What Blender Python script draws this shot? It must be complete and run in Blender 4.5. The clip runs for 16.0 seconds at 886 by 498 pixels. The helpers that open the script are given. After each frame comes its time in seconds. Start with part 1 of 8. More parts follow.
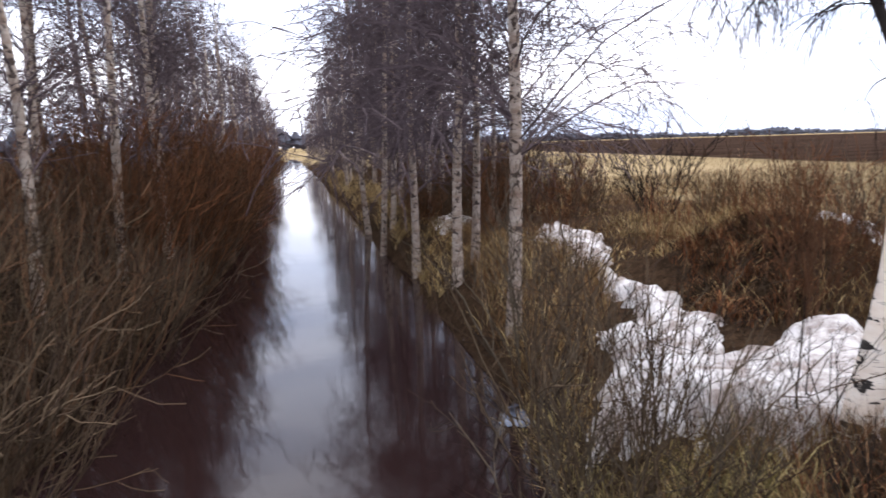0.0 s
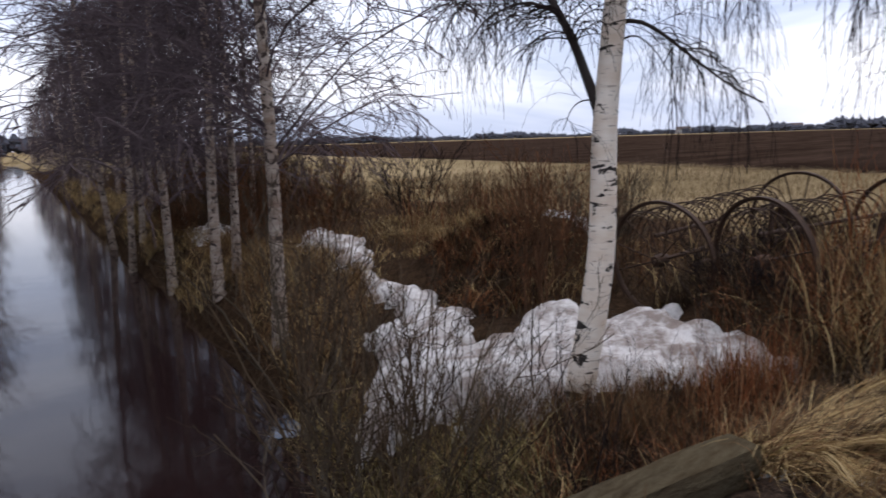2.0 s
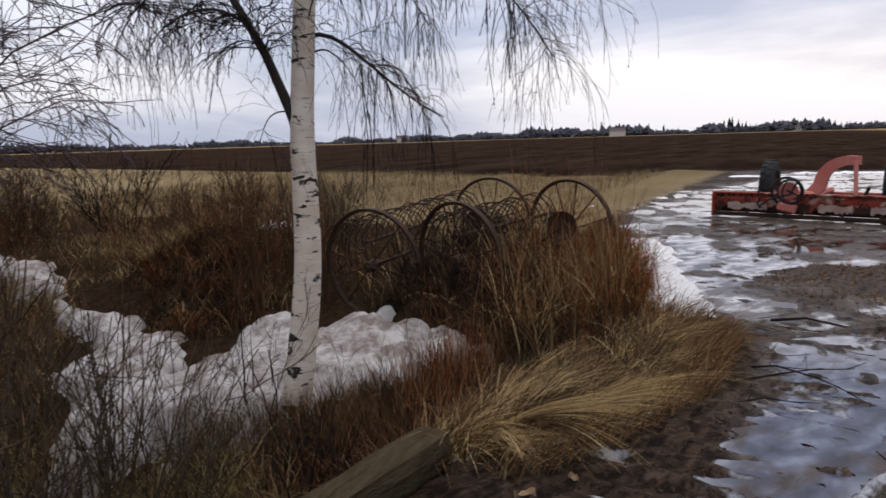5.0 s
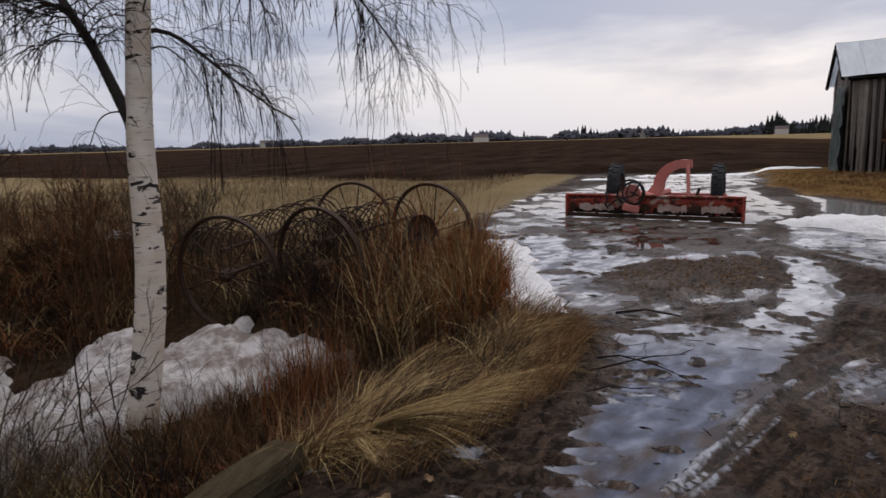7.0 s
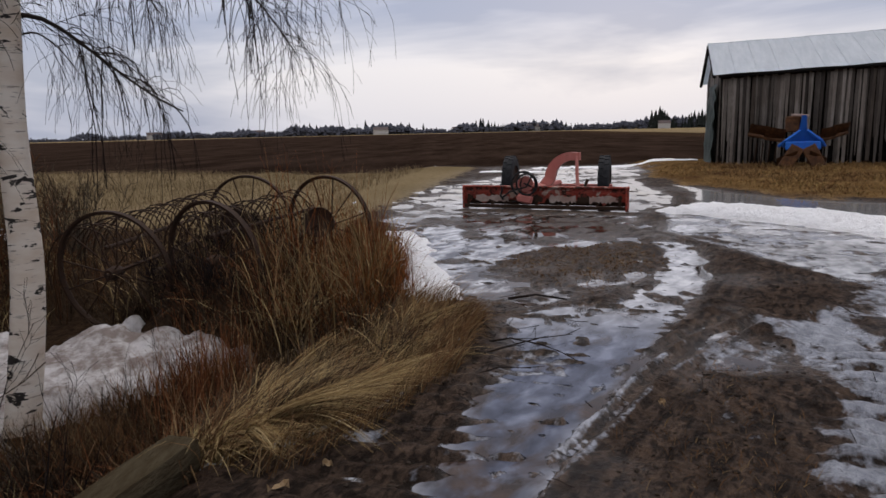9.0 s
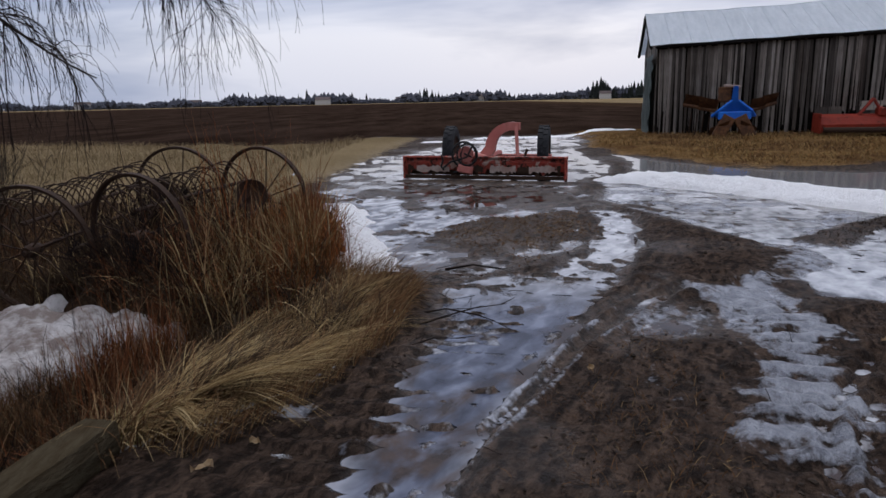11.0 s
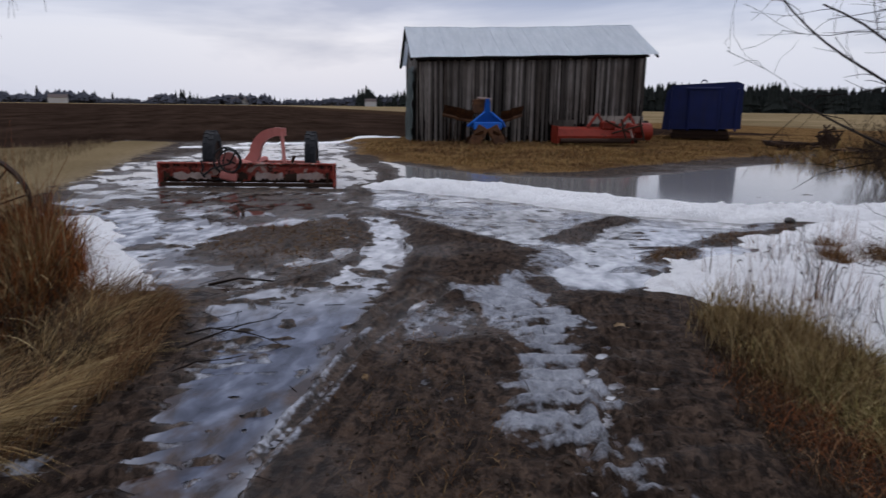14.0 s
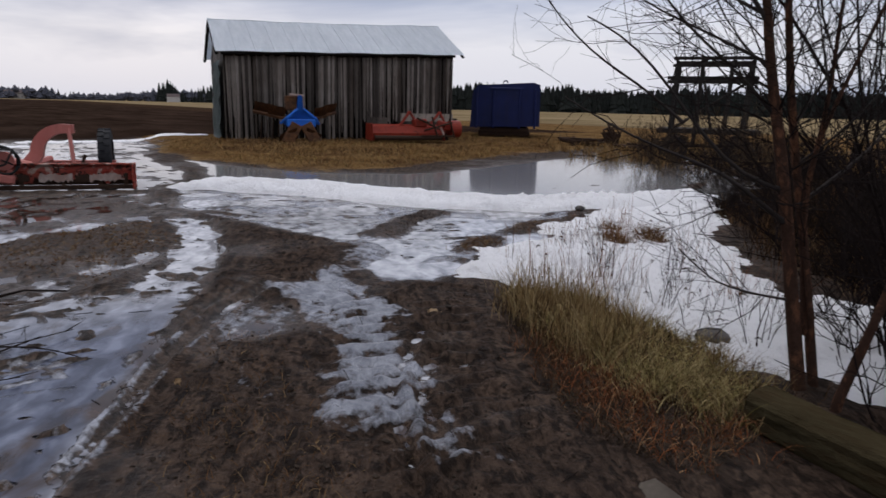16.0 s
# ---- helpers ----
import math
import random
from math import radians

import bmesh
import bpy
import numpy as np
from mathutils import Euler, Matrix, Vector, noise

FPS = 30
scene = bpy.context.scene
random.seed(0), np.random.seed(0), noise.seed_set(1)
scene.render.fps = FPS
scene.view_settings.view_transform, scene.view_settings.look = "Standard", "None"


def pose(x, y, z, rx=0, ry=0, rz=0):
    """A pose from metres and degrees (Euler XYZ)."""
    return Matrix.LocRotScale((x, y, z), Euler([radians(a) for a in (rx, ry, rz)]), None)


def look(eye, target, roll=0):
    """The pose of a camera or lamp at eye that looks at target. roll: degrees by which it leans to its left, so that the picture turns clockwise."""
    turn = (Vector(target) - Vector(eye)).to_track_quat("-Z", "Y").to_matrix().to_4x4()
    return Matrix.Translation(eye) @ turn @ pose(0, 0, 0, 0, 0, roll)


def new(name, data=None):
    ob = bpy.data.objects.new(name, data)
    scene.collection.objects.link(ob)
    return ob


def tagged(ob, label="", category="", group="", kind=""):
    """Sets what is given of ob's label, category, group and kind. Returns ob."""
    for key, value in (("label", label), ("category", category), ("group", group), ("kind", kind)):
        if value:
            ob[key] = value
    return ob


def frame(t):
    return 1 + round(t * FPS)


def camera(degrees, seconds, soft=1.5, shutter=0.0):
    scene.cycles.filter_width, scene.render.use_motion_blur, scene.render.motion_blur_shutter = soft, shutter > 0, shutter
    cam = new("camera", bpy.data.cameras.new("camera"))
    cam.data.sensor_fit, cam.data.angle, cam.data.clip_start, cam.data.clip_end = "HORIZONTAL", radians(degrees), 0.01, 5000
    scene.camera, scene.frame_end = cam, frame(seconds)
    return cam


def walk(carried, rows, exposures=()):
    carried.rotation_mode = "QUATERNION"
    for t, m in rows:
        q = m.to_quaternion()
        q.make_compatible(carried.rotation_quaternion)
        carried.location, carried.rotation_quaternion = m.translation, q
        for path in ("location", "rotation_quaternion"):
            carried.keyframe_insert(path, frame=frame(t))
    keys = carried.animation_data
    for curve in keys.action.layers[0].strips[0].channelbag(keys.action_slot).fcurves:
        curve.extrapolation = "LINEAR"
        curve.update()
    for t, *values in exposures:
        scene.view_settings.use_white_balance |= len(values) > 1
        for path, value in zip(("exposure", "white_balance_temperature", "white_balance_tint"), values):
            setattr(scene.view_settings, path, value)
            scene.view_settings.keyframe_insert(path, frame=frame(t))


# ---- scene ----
cam = camera(67.6, 16.0, soft=1.5, shutter=0.5)
PATH = [
    (0, (-0.346, -0.005, 1.422), (0.389, 1.828, 1.105), -1.7),
    (0.5, (-0.305, -0.015, 1.434), (0.576, 1.751, 1.112), -1.7),
    (1, (-0.295, -0.032, 1.457), (0.745, 1.645, 1.129), -1.8),
    (1.5, (-0.324, -0.092, 1.463), (0.863, 1.484, 1.137), -1.7),
    (2, (-0.353, -0.145, 1.488), (0.968, 1.321, 1.16), -1.7),
    (2.5, (-0.337, -0.19, 1.495), (1.099, 1.163, 1.167), -1.6),
    (3, (-0.32, -0.224, 1.501), (1.216, 1.014, 1.173), -1.7),
    (3.5, (-0.324, -0.244, 1.506), (1.292, 0.889, 1.18), -1.6),
    (4, (-0.297, -0.255, 1.505), (1.385, 0.776, 1.179), -1.6),
    (6.5, (-0.165, -0.351, 1.494), (1.731, 0.196, 1.17), -1.6),
    (7, (-0.162, -0.366, 1.487), (1.757, 0.096, 1.165), -1.5),
    (7.5, (-0.183, -0.384, 1.483), (1.754, -0.004, 1.16), -1.5),
    (8, (-0.211, -0.402, 1.481), (1.739, -0.099, 1.153), -1.4),
    (8.5, (-0.243, -0.412, 1.483), (1.715, -0.18, 1.147), -1.4),
    (9, (-0.262, -0.428, 1.486), (1.699, -0.257, 1.136), -1.3),
    (11.5, (-0.195, -0.538, 1.474), (1.753, -0.58, 1.021), -1.2),
    (12, (-0.167, -0.567, 1.474), (1.776, -0.679, 1.014), -1.1),
    (12.5, (-0.128, -0.58, 1.472), (1.805, -0.792, 1.007), -0.9),
    (13, (-0.098, -0.579, 1.469), (1.818, -0.925, 1.009), -0.5),
    (13.5, (-0.111, -0.56, 1.472), (1.773, -1.065, 1.029), 0.4),
    (14, (-0.137, -0.545, 1.48), (1.703, -1.203, 1.056), 0.7),
    (14.5, (-0.179, -0.54, 1.479), (1.605, -1.344, 1.066), 0.9),
    (15, (-0.202, -0.541, 1.477), (1.517, -1.475, 1.061), 1.0),
    (15.5, (-0.259, -0.541, 1.483), (1.396, -1.581, 1.062), 1.0),
    (16, (-0.262, -0.536, 1.475), (1.332, -1.668, 1.053), 1.3),
]
walk(cam, [(t, look(eye, target, roll)) for t, eye, target, roll in PATH],
     exposures=[(0.0, 1.8, 6250, 10), (1.0, 1.6, 6100, 10), (1.5, 1.25, 6000, 10), (2.0, 0.72, 6150, 10), (2.5, 0.68, 6400, 10), (3.5, 0.42, 6400, 10), (4.2, 0.36, 6450, 10), (6.5, 0.10, 6650, 10), (7.2, 0.02, 6640, 10), (9.0, 0.02, 6600, 10),
                (11.5, -0.05, 5980, 10), (14.0, -0.12, 6020, 10), (15.0, -0.1, 6300, 10), (16.0, -0.05, 6280, 10)])

# ---- sky and sun: a grey overcast evening with a pale band low down ----
SUN_AZ, SUN_EL = radians(100), radians(14)
world = bpy.data.worlds.new("overcast_sky")
scene.world = world
world.use_nodes = True
wn, wl = world.node_tree.nodes, world.node_tree.links
wn.clear()


def wnode(kind, **sets):
    n = wn.new(kind)
    for k, v in sets.items():
        n.inputs[k].default_value = v
    return n


w_out = wn.new("ShaderNodeOutputWorld")
w_bg = wnode("ShaderNodeBackground", Strength=1.0)
w_sky = wn.new("ShaderNodeTexSky")
w_sky.sky_type, w_sky.sun_disc = "NISHITA", False
w_sky.sun_elevation, w_sky.sun_rotation = SUN_EL, SUN_AZ
w_sky.air_density, w_sky.dust_density = 1.0, 3.0
w_scale = wn.new("ShaderNodeMix")
w_scale.data_type, w_scale.blend_type = "RGBA", "MULTIPLY"
w_scale.inputs["Factor"].default_value = 1.0
w_scale.inputs[7].default_value = (0.05, 0.05, 0.055, 1)
w_tc = wn.new("ShaderNodeTexCoord")
w_map = wn.new("ShaderNodeMapping")
w_map.inputs["Scale"].default_value = (1.0, 1.0, 5.5)
w_noise = wnode("ShaderNodeTexNoise", Scale=1.7, Detail=5.0, Roughness=0.55, Distortion=0.4)
w_ramp = wn.new("ShaderNodeValToRGB")
w_ramp.color_ramp.elements[0].position, w_ramp.color_ramp.elements[0].color = 0.38, (0.44, 0.475, 0.575, 1)
w_ramp.color_ramp.elements[1].position, w_ramp.color_ramp.elements[1].color = 0.61, (0.80, 0.79, 0.825, 1)
w_sep = wn.new("ShaderNodeSeparateXYZ")
w_band = wn.new("ShaderNodeValToRGB")
els = w_band.color_ramp.elements
els[0].position, els[0].color = 0.0, (0.92, 0.92, 0.96, 1)
els[1].position, els[1].color = 1.0, (1.75, 1.68, 1.60, 1)
for p, c in ((0.09, (1.06, 1.05, 1.05, 1)), (0.17, (0.93, 0.97, 1.06, 1)), (0.4, (0.84, 0.87, 0.96, 1)), (0.6, (1.22, 1.18, 1.16, 1))):
    e = els.new(p)
    e.color = c
w_mul = wn.new("ShaderNodeMix")
w_mul.data_type, w_mul.blend_type = "RGBA", "MULTIPLY"
w_mul.inputs["Factor"].default_value = 1.0
w_mix = wn.new("ShaderNodeMix")
w_mix.data_type = "RGBA"
w_mix.inputs["Factor"].default_value = 0.97
wl.new(w_tc.outputs["Generated"], w_map.inputs["Vector"])
wl.new(w_map.outputs["Vector"], w_noise.inputs["Vector"])
wl.new(w_noise.outputs["Fac"], w_ramp.inputs["Fac"])
wl.new(w_tc.outputs["Generated"], w_sep.inputs["Vector"])
wl.new(w_sep.outputs["Z"], w_band.inputs["Fac"])
wl.new(w_ramp.outputs["Color"], w_mul.inputs[6])
wl.new(w_band.outputs["Color"], w_mul.inputs[7])
wl.new(w_sky.outputs["Color"], w_scale.inputs[6])
wl.new(w_scale.outputs[2], w_mix.inputs[6])
wl.new(w_mul.outputs[2], w_mix.inputs[7])
wl.new(w_mix.outputs[2], w_bg.inputs["Color"])
wl.new(w_bg.outputs["Background"], w_out.inputs["Surface"])

sun = new("sun", bpy.data.lights.new("sun", "SUN"))
sun.data.energy, sun.data.angle, sun.data.color = 0.8, radians(40), (1.0, 0.96, 0.92)
sun.matrix_world = look((0, 0, 0), (-math.sin(SUN_AZ) * math.cos(radians(66)), -math.cos(SUN_AZ) * math.cos(radians(66)), -math.sin(radians(66))))


# ---- materials ----
class Mat:
    """A node material with short helpers."""

    def __init__(self, name, rough=0.7, metal=0.0, spec=0.5):
        self.m = bpy.data.materials.new(name)
        self.m.use_nodes = True
        self.n, self.l = self.m.node_tree.nodes, self.m.node_tree.links
        self.b = self.n["Principled BSDF"]
        self.b.inputs["Roughness"].default_value = rough
        self.b.inputs["Metallic"].default_value = metal
        self.b.inputs["Specular IOR Level"].default_value = spec
        self.co = self.n.new("ShaderNodeTexCoord").outputs["Object"]

    def link(self, a, b):
        self.l.new(a, b)

    def mapped(self, scale):
        mp = self.n.new("ShaderNodeMapping")
        mp.inputs["Scale"].default_value = scale
        self.link(self.co, mp.inputs["Vector"])
        return mp.outputs["Vector"]

    def noise(self, scale, detail=4.0, rough=0.6, stretch=None, dist=0.0):
        t = self.n.new("ShaderNodeTexNoise")
        t.inputs["Scale"].default_value, t.inputs["Detail"].default_value = scale, detail
        t.inputs["Roughness"].default_value, t.inputs["Distortion"].default_value = rough, dist
        self.link(self.mapped(stretch) if stretch else self.co, t.inputs["Vector"])
        return t.outputs["Fac"]

    def noise_along(self, scale, detail, rough, turn, stretch, dist=0.0):
        """Noise drawn out along a direction on the ground, turned by degrees."""
        mp = self.n.new("ShaderNodeMapping")
        mp.vector_type = "TEXTURE"
        mp.inputs["Rotation"].default_value = (0, 0, radians(-turn))
        mp.inputs["Scale"].default_value = tuple(1 / s for s in stretch)
        self.link(self.co, mp.inputs["Vector"])
        t = self.n.new("ShaderNodeTexNoise")
        t.inputs["Scale"].default_value, t.inputs["Detail"].default_value = scale, detail
        t.inputs["Roughness"].default_value, t.inputs["Distortion"].default_value = rough, dist
        self.link(mp.outputs["Vector"], t.inputs["Vector"])
        return t.outputs["Fac"]

    def ramp(self, fac, *stops):
        r = self.n.new("ShaderNodeValToRGB")
        e = r.color_ramp.elements
        for i, (p, c) in enumerate(stops):
            k = e[i] if i < 2 else e.new(p)
            k.position, k.color = p, (*c, 1) if len(c) == 3 else c
        self.link(fac, r.inputs["Fac"])
        return r.outputs["Color"]

    def mix(self, fac, a, b, blend="MIX"):
        m = self.n.new("ShaderNodeMix")
        m.data_type, m.blend_type = "RGBA", blend
        for sock, v in ((m.inputs["Factor"], fac), (m.inputs[6], a), (m.inputs[7], b)):
            if isinstance(v, (int, float)):
                sock.default_value = v
            elif isinstance(v, tuple):
                sock.default_value = (*v, 1)
            else:
                self.link(v, sock)
        return m.outputs[2]

    def math(self, op, a, b=0.0, clamp=False):
        m = self.n.new("ShaderNodeMath")
        m.operation, m.use_clamp = op, clamp
        for sock, v in zip(m.inputs, (a, b)):
            if isinstance(v, (int, float)):
                sock.default_value = v
            else:
                self.link(v, sock)
        return m.outputs[0]

    def attr(self, name):
        a = self.n.new("ShaderNodeAttribute")
        a.attribute_name = name
        return a

    def random(self):
        return self.n.new("ShaderNodeObjectInfo").outputs["Random"]

    def island(self):
        return self.n.new("ShaderNodeNewGeometry").outputs["Random Per Island"]

    def bump(self, height, strength=0.4, dist=0.01):
        b = self.n.new("ShaderNodeBump")
        b.inputs["Strength"].default_value, b.inputs["Distance"].default_value = strength, dist
        self.link(height, b.inputs["Height"])
        self.link(b.outputs["Normal"], self.b.inputs["Normal"])

    def color(self, c):
        if isinstance(c, tuple):
            self.b.inputs["Base Color"].default_value = (*c, 1)
        else:
            self.link(c, self.b.inputs["Base Color"])
        return self

    def rough(self, r):
        self.link(r, self.b.inputs["Roughness"])
        return self


def two_tone(name, a, b, scale=8.0, rough=0.75, metal=0.0, stretch=None, bump=0.3, dist=0.01, c=None, spec=0.2):
    """Two colours mottled at two scales, with relief."""
    m = Mat(name, rough, metal, spec)
    big, fine = m.noise(scale * 0.25, 4, stretch=stretch), m.noise(scale, 6, 0.7, stretch)
    col = m.mix(m.ramp(big, (0.35, (0, 0, 0)), (0.65, (1, 1, 1))), a, b)
    col = m.mix(m.ramp(fine, (0.3, (0, 0, 0)), (0.75, (1, 1, 1))), col, c or tuple(0.6 * v for v in a))
    m.color(col)
    if bump:
        m.bump(fine, bump, dist)
    return m.m


def straw(name, *cols, rough=0.7):
    """Blades and stems, each of its own shade."""
    m = Mat(name, rough, 0, 0.0)
    n = len(cols)
    m.color(m.ramp(m.island(), *[(i / max(1, n - 1), c) for i, c in enumerate(cols)]))
    m.b.inputs["Subsurface Weight"].default_value = 0.0
    return m.m


def make_bark_birch(name, white, pink, dark, base_dark, scale=3.0):
    m = Mat(name, 0.75, 0, 0.3)
    paper = m.mix(m.ramp(m.noise(3.0, 5, 0.6, (1, 1, 3)), (0.35, (0, 0, 0)), (0.7, (1, 1, 1))), white, pink)
    lent = m.ramp(m.noise(9.0, 3, 0.5, (1, 1, 7)), (0.62, (0, 0, 0)), (0.68, (1, 1, 1)))
    patch = m.ramp(m.noise(scale, 4, 0.6, (1.5, 1.5, 4.2 if scale < 4 else 1.6), 0.6), (0.585 if scale < 4 else 0.53, (0, 0, 0)), (0.60, (1, 1, 1)))
    col = m.mix(m.math("MULTIPLY", lent, 0.55), paper, dark)
    col = m.mix(patch, col, dark)
    col = m.mix(base_dark, col, m.mix(m.noise(30.0), dark, pink))
    m.color(col)
    m.bump(m.math("ADD", lent, patch), 0.5, 0.006)
    return m.m


M_BIRCH = make_bark_birch("birch_bark_white", (0.70, 0.64, 0.56), (0.56, 0.45, 0.35), (0.016, 0.013, 0.012), 0.03)
M_BIRCH_FAR = make_bark_birch("birch_bark_weathered", (0.46, 0.40, 0.34), (0.17, 0.10, 0.065), (0.020, 0.015, 0.013), 0.30, 6.0)
M_TWIG = two_tone("twig_dark_purple_brown", (0.105, 0.080, 0.084), (0.055, 0.041, 0.046), 20, 0.9, bump=0, spec=0.05)
M_TWIG_MAIN = two_tone("twig_near_black", (0.018, 0.013, 0.012), (0.028, 0.02, 0.017), 20, 0.9, bump=0, spec=0.05)
M_LIMB = two_tone("limb_bark_dark", (0.030, 0.024, 0.022), (0.055, 0.045, 0.04), 12, 0.85, bump=0.4)
M_WILLOW = straw("willow_brown_stems", (0.034, 0.020, 0.013), (0.095, 0.050, 0.028), (0.068, 0.047, 0.028), (0.018, 0.012, 0.009))
M_WILLOW_RUST = straw("willow_rust_stems", (0.055, 0.026, 0.015), (0.12, 0.052, 0.024), (0.060, 0.034, 0.021), (0.022, 0.014, 0.010))
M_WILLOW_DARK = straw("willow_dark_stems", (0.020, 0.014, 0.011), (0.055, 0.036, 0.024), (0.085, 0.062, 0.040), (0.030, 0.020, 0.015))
M_WILLOW_OLIVE = straw("willow_olive_stems", (0.042, 0.033, 0.024), (0.088, 0.070, 0.050), (0.024, 0.018, 0.014))
def make_red_bark():
    """Near-black bark with scales peeled to orange."""
    m = Mat("peeling_orange_bark", 0.9, 0, 0.05)
    scale = m.noise(13.0, 6, 0.7, (1.2, 1.2, 0.6), 0.8)
    fine = m.noise(40.0, 4, 0.7)
    dark = m.mix(fine, (0.022, 0.014, 0.011), (0.090, 0.048, 0.033))
    m.color(m.mix(m.ramp(scale, (0.52, (0, 0, 0)), (0.66, (1, 1, 1))), dark, m.mix(fine, (0.10, 0.040, 0.022), (0.24, 0.115, 0.062))))
    m.bump(m.math("ADD", scale, fine), 1.0, 0.015)
    return m.m


M_RED_BARK = make_red_bark()
M_STRAW_PALE = straw("dry_grass_blond", (0.22, 0.142, 0.056), (0.46, 0.35, 0.185), (0.050, 0.029, 0.014), (0.17, 0.104, 0.042), (0.39, 0.29, 0.145), (0.125, 0.066, 0.027))
M_STRAW_BROWN = straw("dead_grass_brown", (0.090, 0.046, 0.023), (0.155, 0.085, 0.040), (0.040, 0.022, 0.013), (0.27, 0.185, 0.095))
# near-black for turned peat, and for shade painted into grass
M_PEAT_AND_SHADE = straw("peat_roots_and_shade", (0.014, 0.010, 0.008), (0.040, 0.025, 0.016), (0.008, 0.006, 0.005), (0.065, 0.042, 0.024))
M_REED = straw("red_brown_dead_stems", (0.13, 0.050, 0.022), (0.25, 0.095, 0.040), (0.034, 0.016, 0.010), (0.15, 0.058, 0.026), (0.38, 0.24, 0.125))
M_RUSTY = straw("rusty_orange_stems", (0.17, 0.052, 0.017), (0.27, 0.090, 0.028), (0.06, 0.022, 0.010), (0.32, 0.16, 0.06))
M_TURF = straw("rusty_yard_turf", (0.17, 0.088, 0.032), (0.26, 0.155, 0.060), (0.085, 0.042, 0.018), (0.33, 0.22, 0.095), (0.13, 0.095, 0.035))
M_GREEN = straw("half_green_grass", (0.13, 0.104, 0.036), (0.24, 0.190, 0.076), (0.43, 0.345, 0.17), (0.055, 0.050, 0.017))
M_STUBBLE = straw("stubble_straw", (0.25, 0.19, 0.11), (0.165, 0.12, 0.065), (0.34, 0.265, 0.16))
M_RUST = two_tone("rusted_iron", (0.028, 0.018, 0.014), (0.018, 0.014, 0.013), 30, 0.75, 0.3, c=(0.06, 0.03, 0.016))
M_RED = None


def make_worn_paint(name, paint, faded, rust, amount=0.5, primer=None):
    m = Mat(name, 0.6, 0, 0.2)
    fade = m.ramp(m.noise(1.7, 4), (0.35, (0, 0, 0)), (0.7, (1, 1, 1)))
    chips = m.ramp(m.noise(7.0, 6, 0.75, None, 0.6), (amount, (0, 0, 0)), (amount + 0.05, (1, 1, 1)))
    streak = m.ramp(m.noise(5.0, 4, 0.6, (1, 1, 0.2)), (0.5, (0, 0, 0)), (0.8, (1, 1, 1)))
    col = m.mix(fade, paint, faded)
    col = m.mix(m.math("MULTIPLY", streak, 0.4), col, rust)
    col = m.mix(chips, col, rust)
    if primer:
        bare = m.ramp(m.noise(4.5, 6, 0.7, None, 1.0), (0.565, (0, 0, 0)), (0.59, (1, 1, 1)))
        col = m.mix(bare, col, primer)
    m.color(col)
    m.rough(m.ramp(chips, (0, (0.45, 0.45, 0.45)), (1, (0.85, 0.85, 0.85))))
    m.bump(chips, 0.3, 0.004)
    return m.m


M_RED = make_worn_paint("worn_red_paint", (0.30, 0.042, 0.026), (0.34, 0.085, 0.06), (0.045, 0.022, 0.016), 0.53, (0.42, 0.31, 0.26))
M_PINK = make_worn_paint("faded_red_paint", (0.42, 0.13, 0.11), (0.46, 0.18, 0.15), (0.14, 0.06, 0.045), 0.64)
M_ORANGE = make_worn_paint("orange_red_paint", (0.19, 0.019, 0.010), (0.24, 0.032, 0.016), (0.05, 0.018, 0.012), 0.58)
M_BLUE = make_worn_paint("bright_blue_paint", (0.014, 0.11, 0.52), (0.02, 0.15, 0.56), (0.05, 0.03, 0.03), 0.68)
M_NAVY = make_worn_paint("navy_blue_paint", (0.006, 0.011, 0.058), (0.009, 0.015, 0.080), (0.02, 0.015, 0.02), 0.70)
M_CHIP = two_tone("bare_pale_primer", (0.42, 0.34, 0.30), (0.30, 0.17, 0.13), 16, 0.7, bump=0.2)
M_PLOUGH = two_tone("rusty_orange_steel", (0.19, 0.085, 0.034), (0.10, 0.048, 0.024), 10, 0.7, 0.1, c=(0.045, 0.025, 0.017))
M_RUBBER = two_tone("tyre_rubber", (0.022, 0.023, 0.026), (0.03, 0.03, 0.033), 25, 0.75, bump=0.4)
M_HOSE = two_tone("hose_black", (0.012, 0.012, 0.013), (0.02, 0.02, 0.02), 20, 0.5, bump=0)
M_LOG = two_tone("mossy_weathered_log", (0.046, 0.033, 0.019), (0.020, 0.014, 0.009), 10, 0.95, stretch=(0.7, 3, 3), bump=1.0, dist=0.03, c=(0.095, 0.078, 0.050), spec=0.0)
# same mossy log, coloured darker because less light reaches it
M_LOG_SHADED = two_tone("shaded_mossy_log", (0.045, 0.030, 0.016), (0.022, 0.017, 0.009), 10, 0.95, stretch=(0.7, 3, 3), bump=1.0, dist=0.03, c=(0.075, 0.062, 0.034), spec=0.0)
M_LOG_END = two_tone("log_cut_end", (0.030, 0.022, 0.016), (0.055, 0.042, 0.03), 20, 0.9, bump=0.6)
M_STONE = two_tone("grey_stone", (0.10, 0.092, 0.088), (0.055, 0.052, 0.05), 9, 0.8, bump=0.8)
M_DECK = two_tone("dirty_concrete", (0.13, 0.112, 0.092), (0.075, 0.062, 0.050), 8, 0.85, bump=0.8, c=(0.05, 0.04, 0.03))
M_LEAF = two_tone("pale_dead_leaf", (0.50, 0.38, 0.24), (0.42, 0.30, 0.17), 30, 0.7, bump=0.3, c=(0.30, 0.2, 0.1))
M_TARP = two_tone("faded_green_tarpaulin", (0.05, 0.085, 0.07), (0.16, 0.19, 0.19), 5, 0.5, bump=0.5, dist=0.03, c=(0.03, 0.05, 0.04))
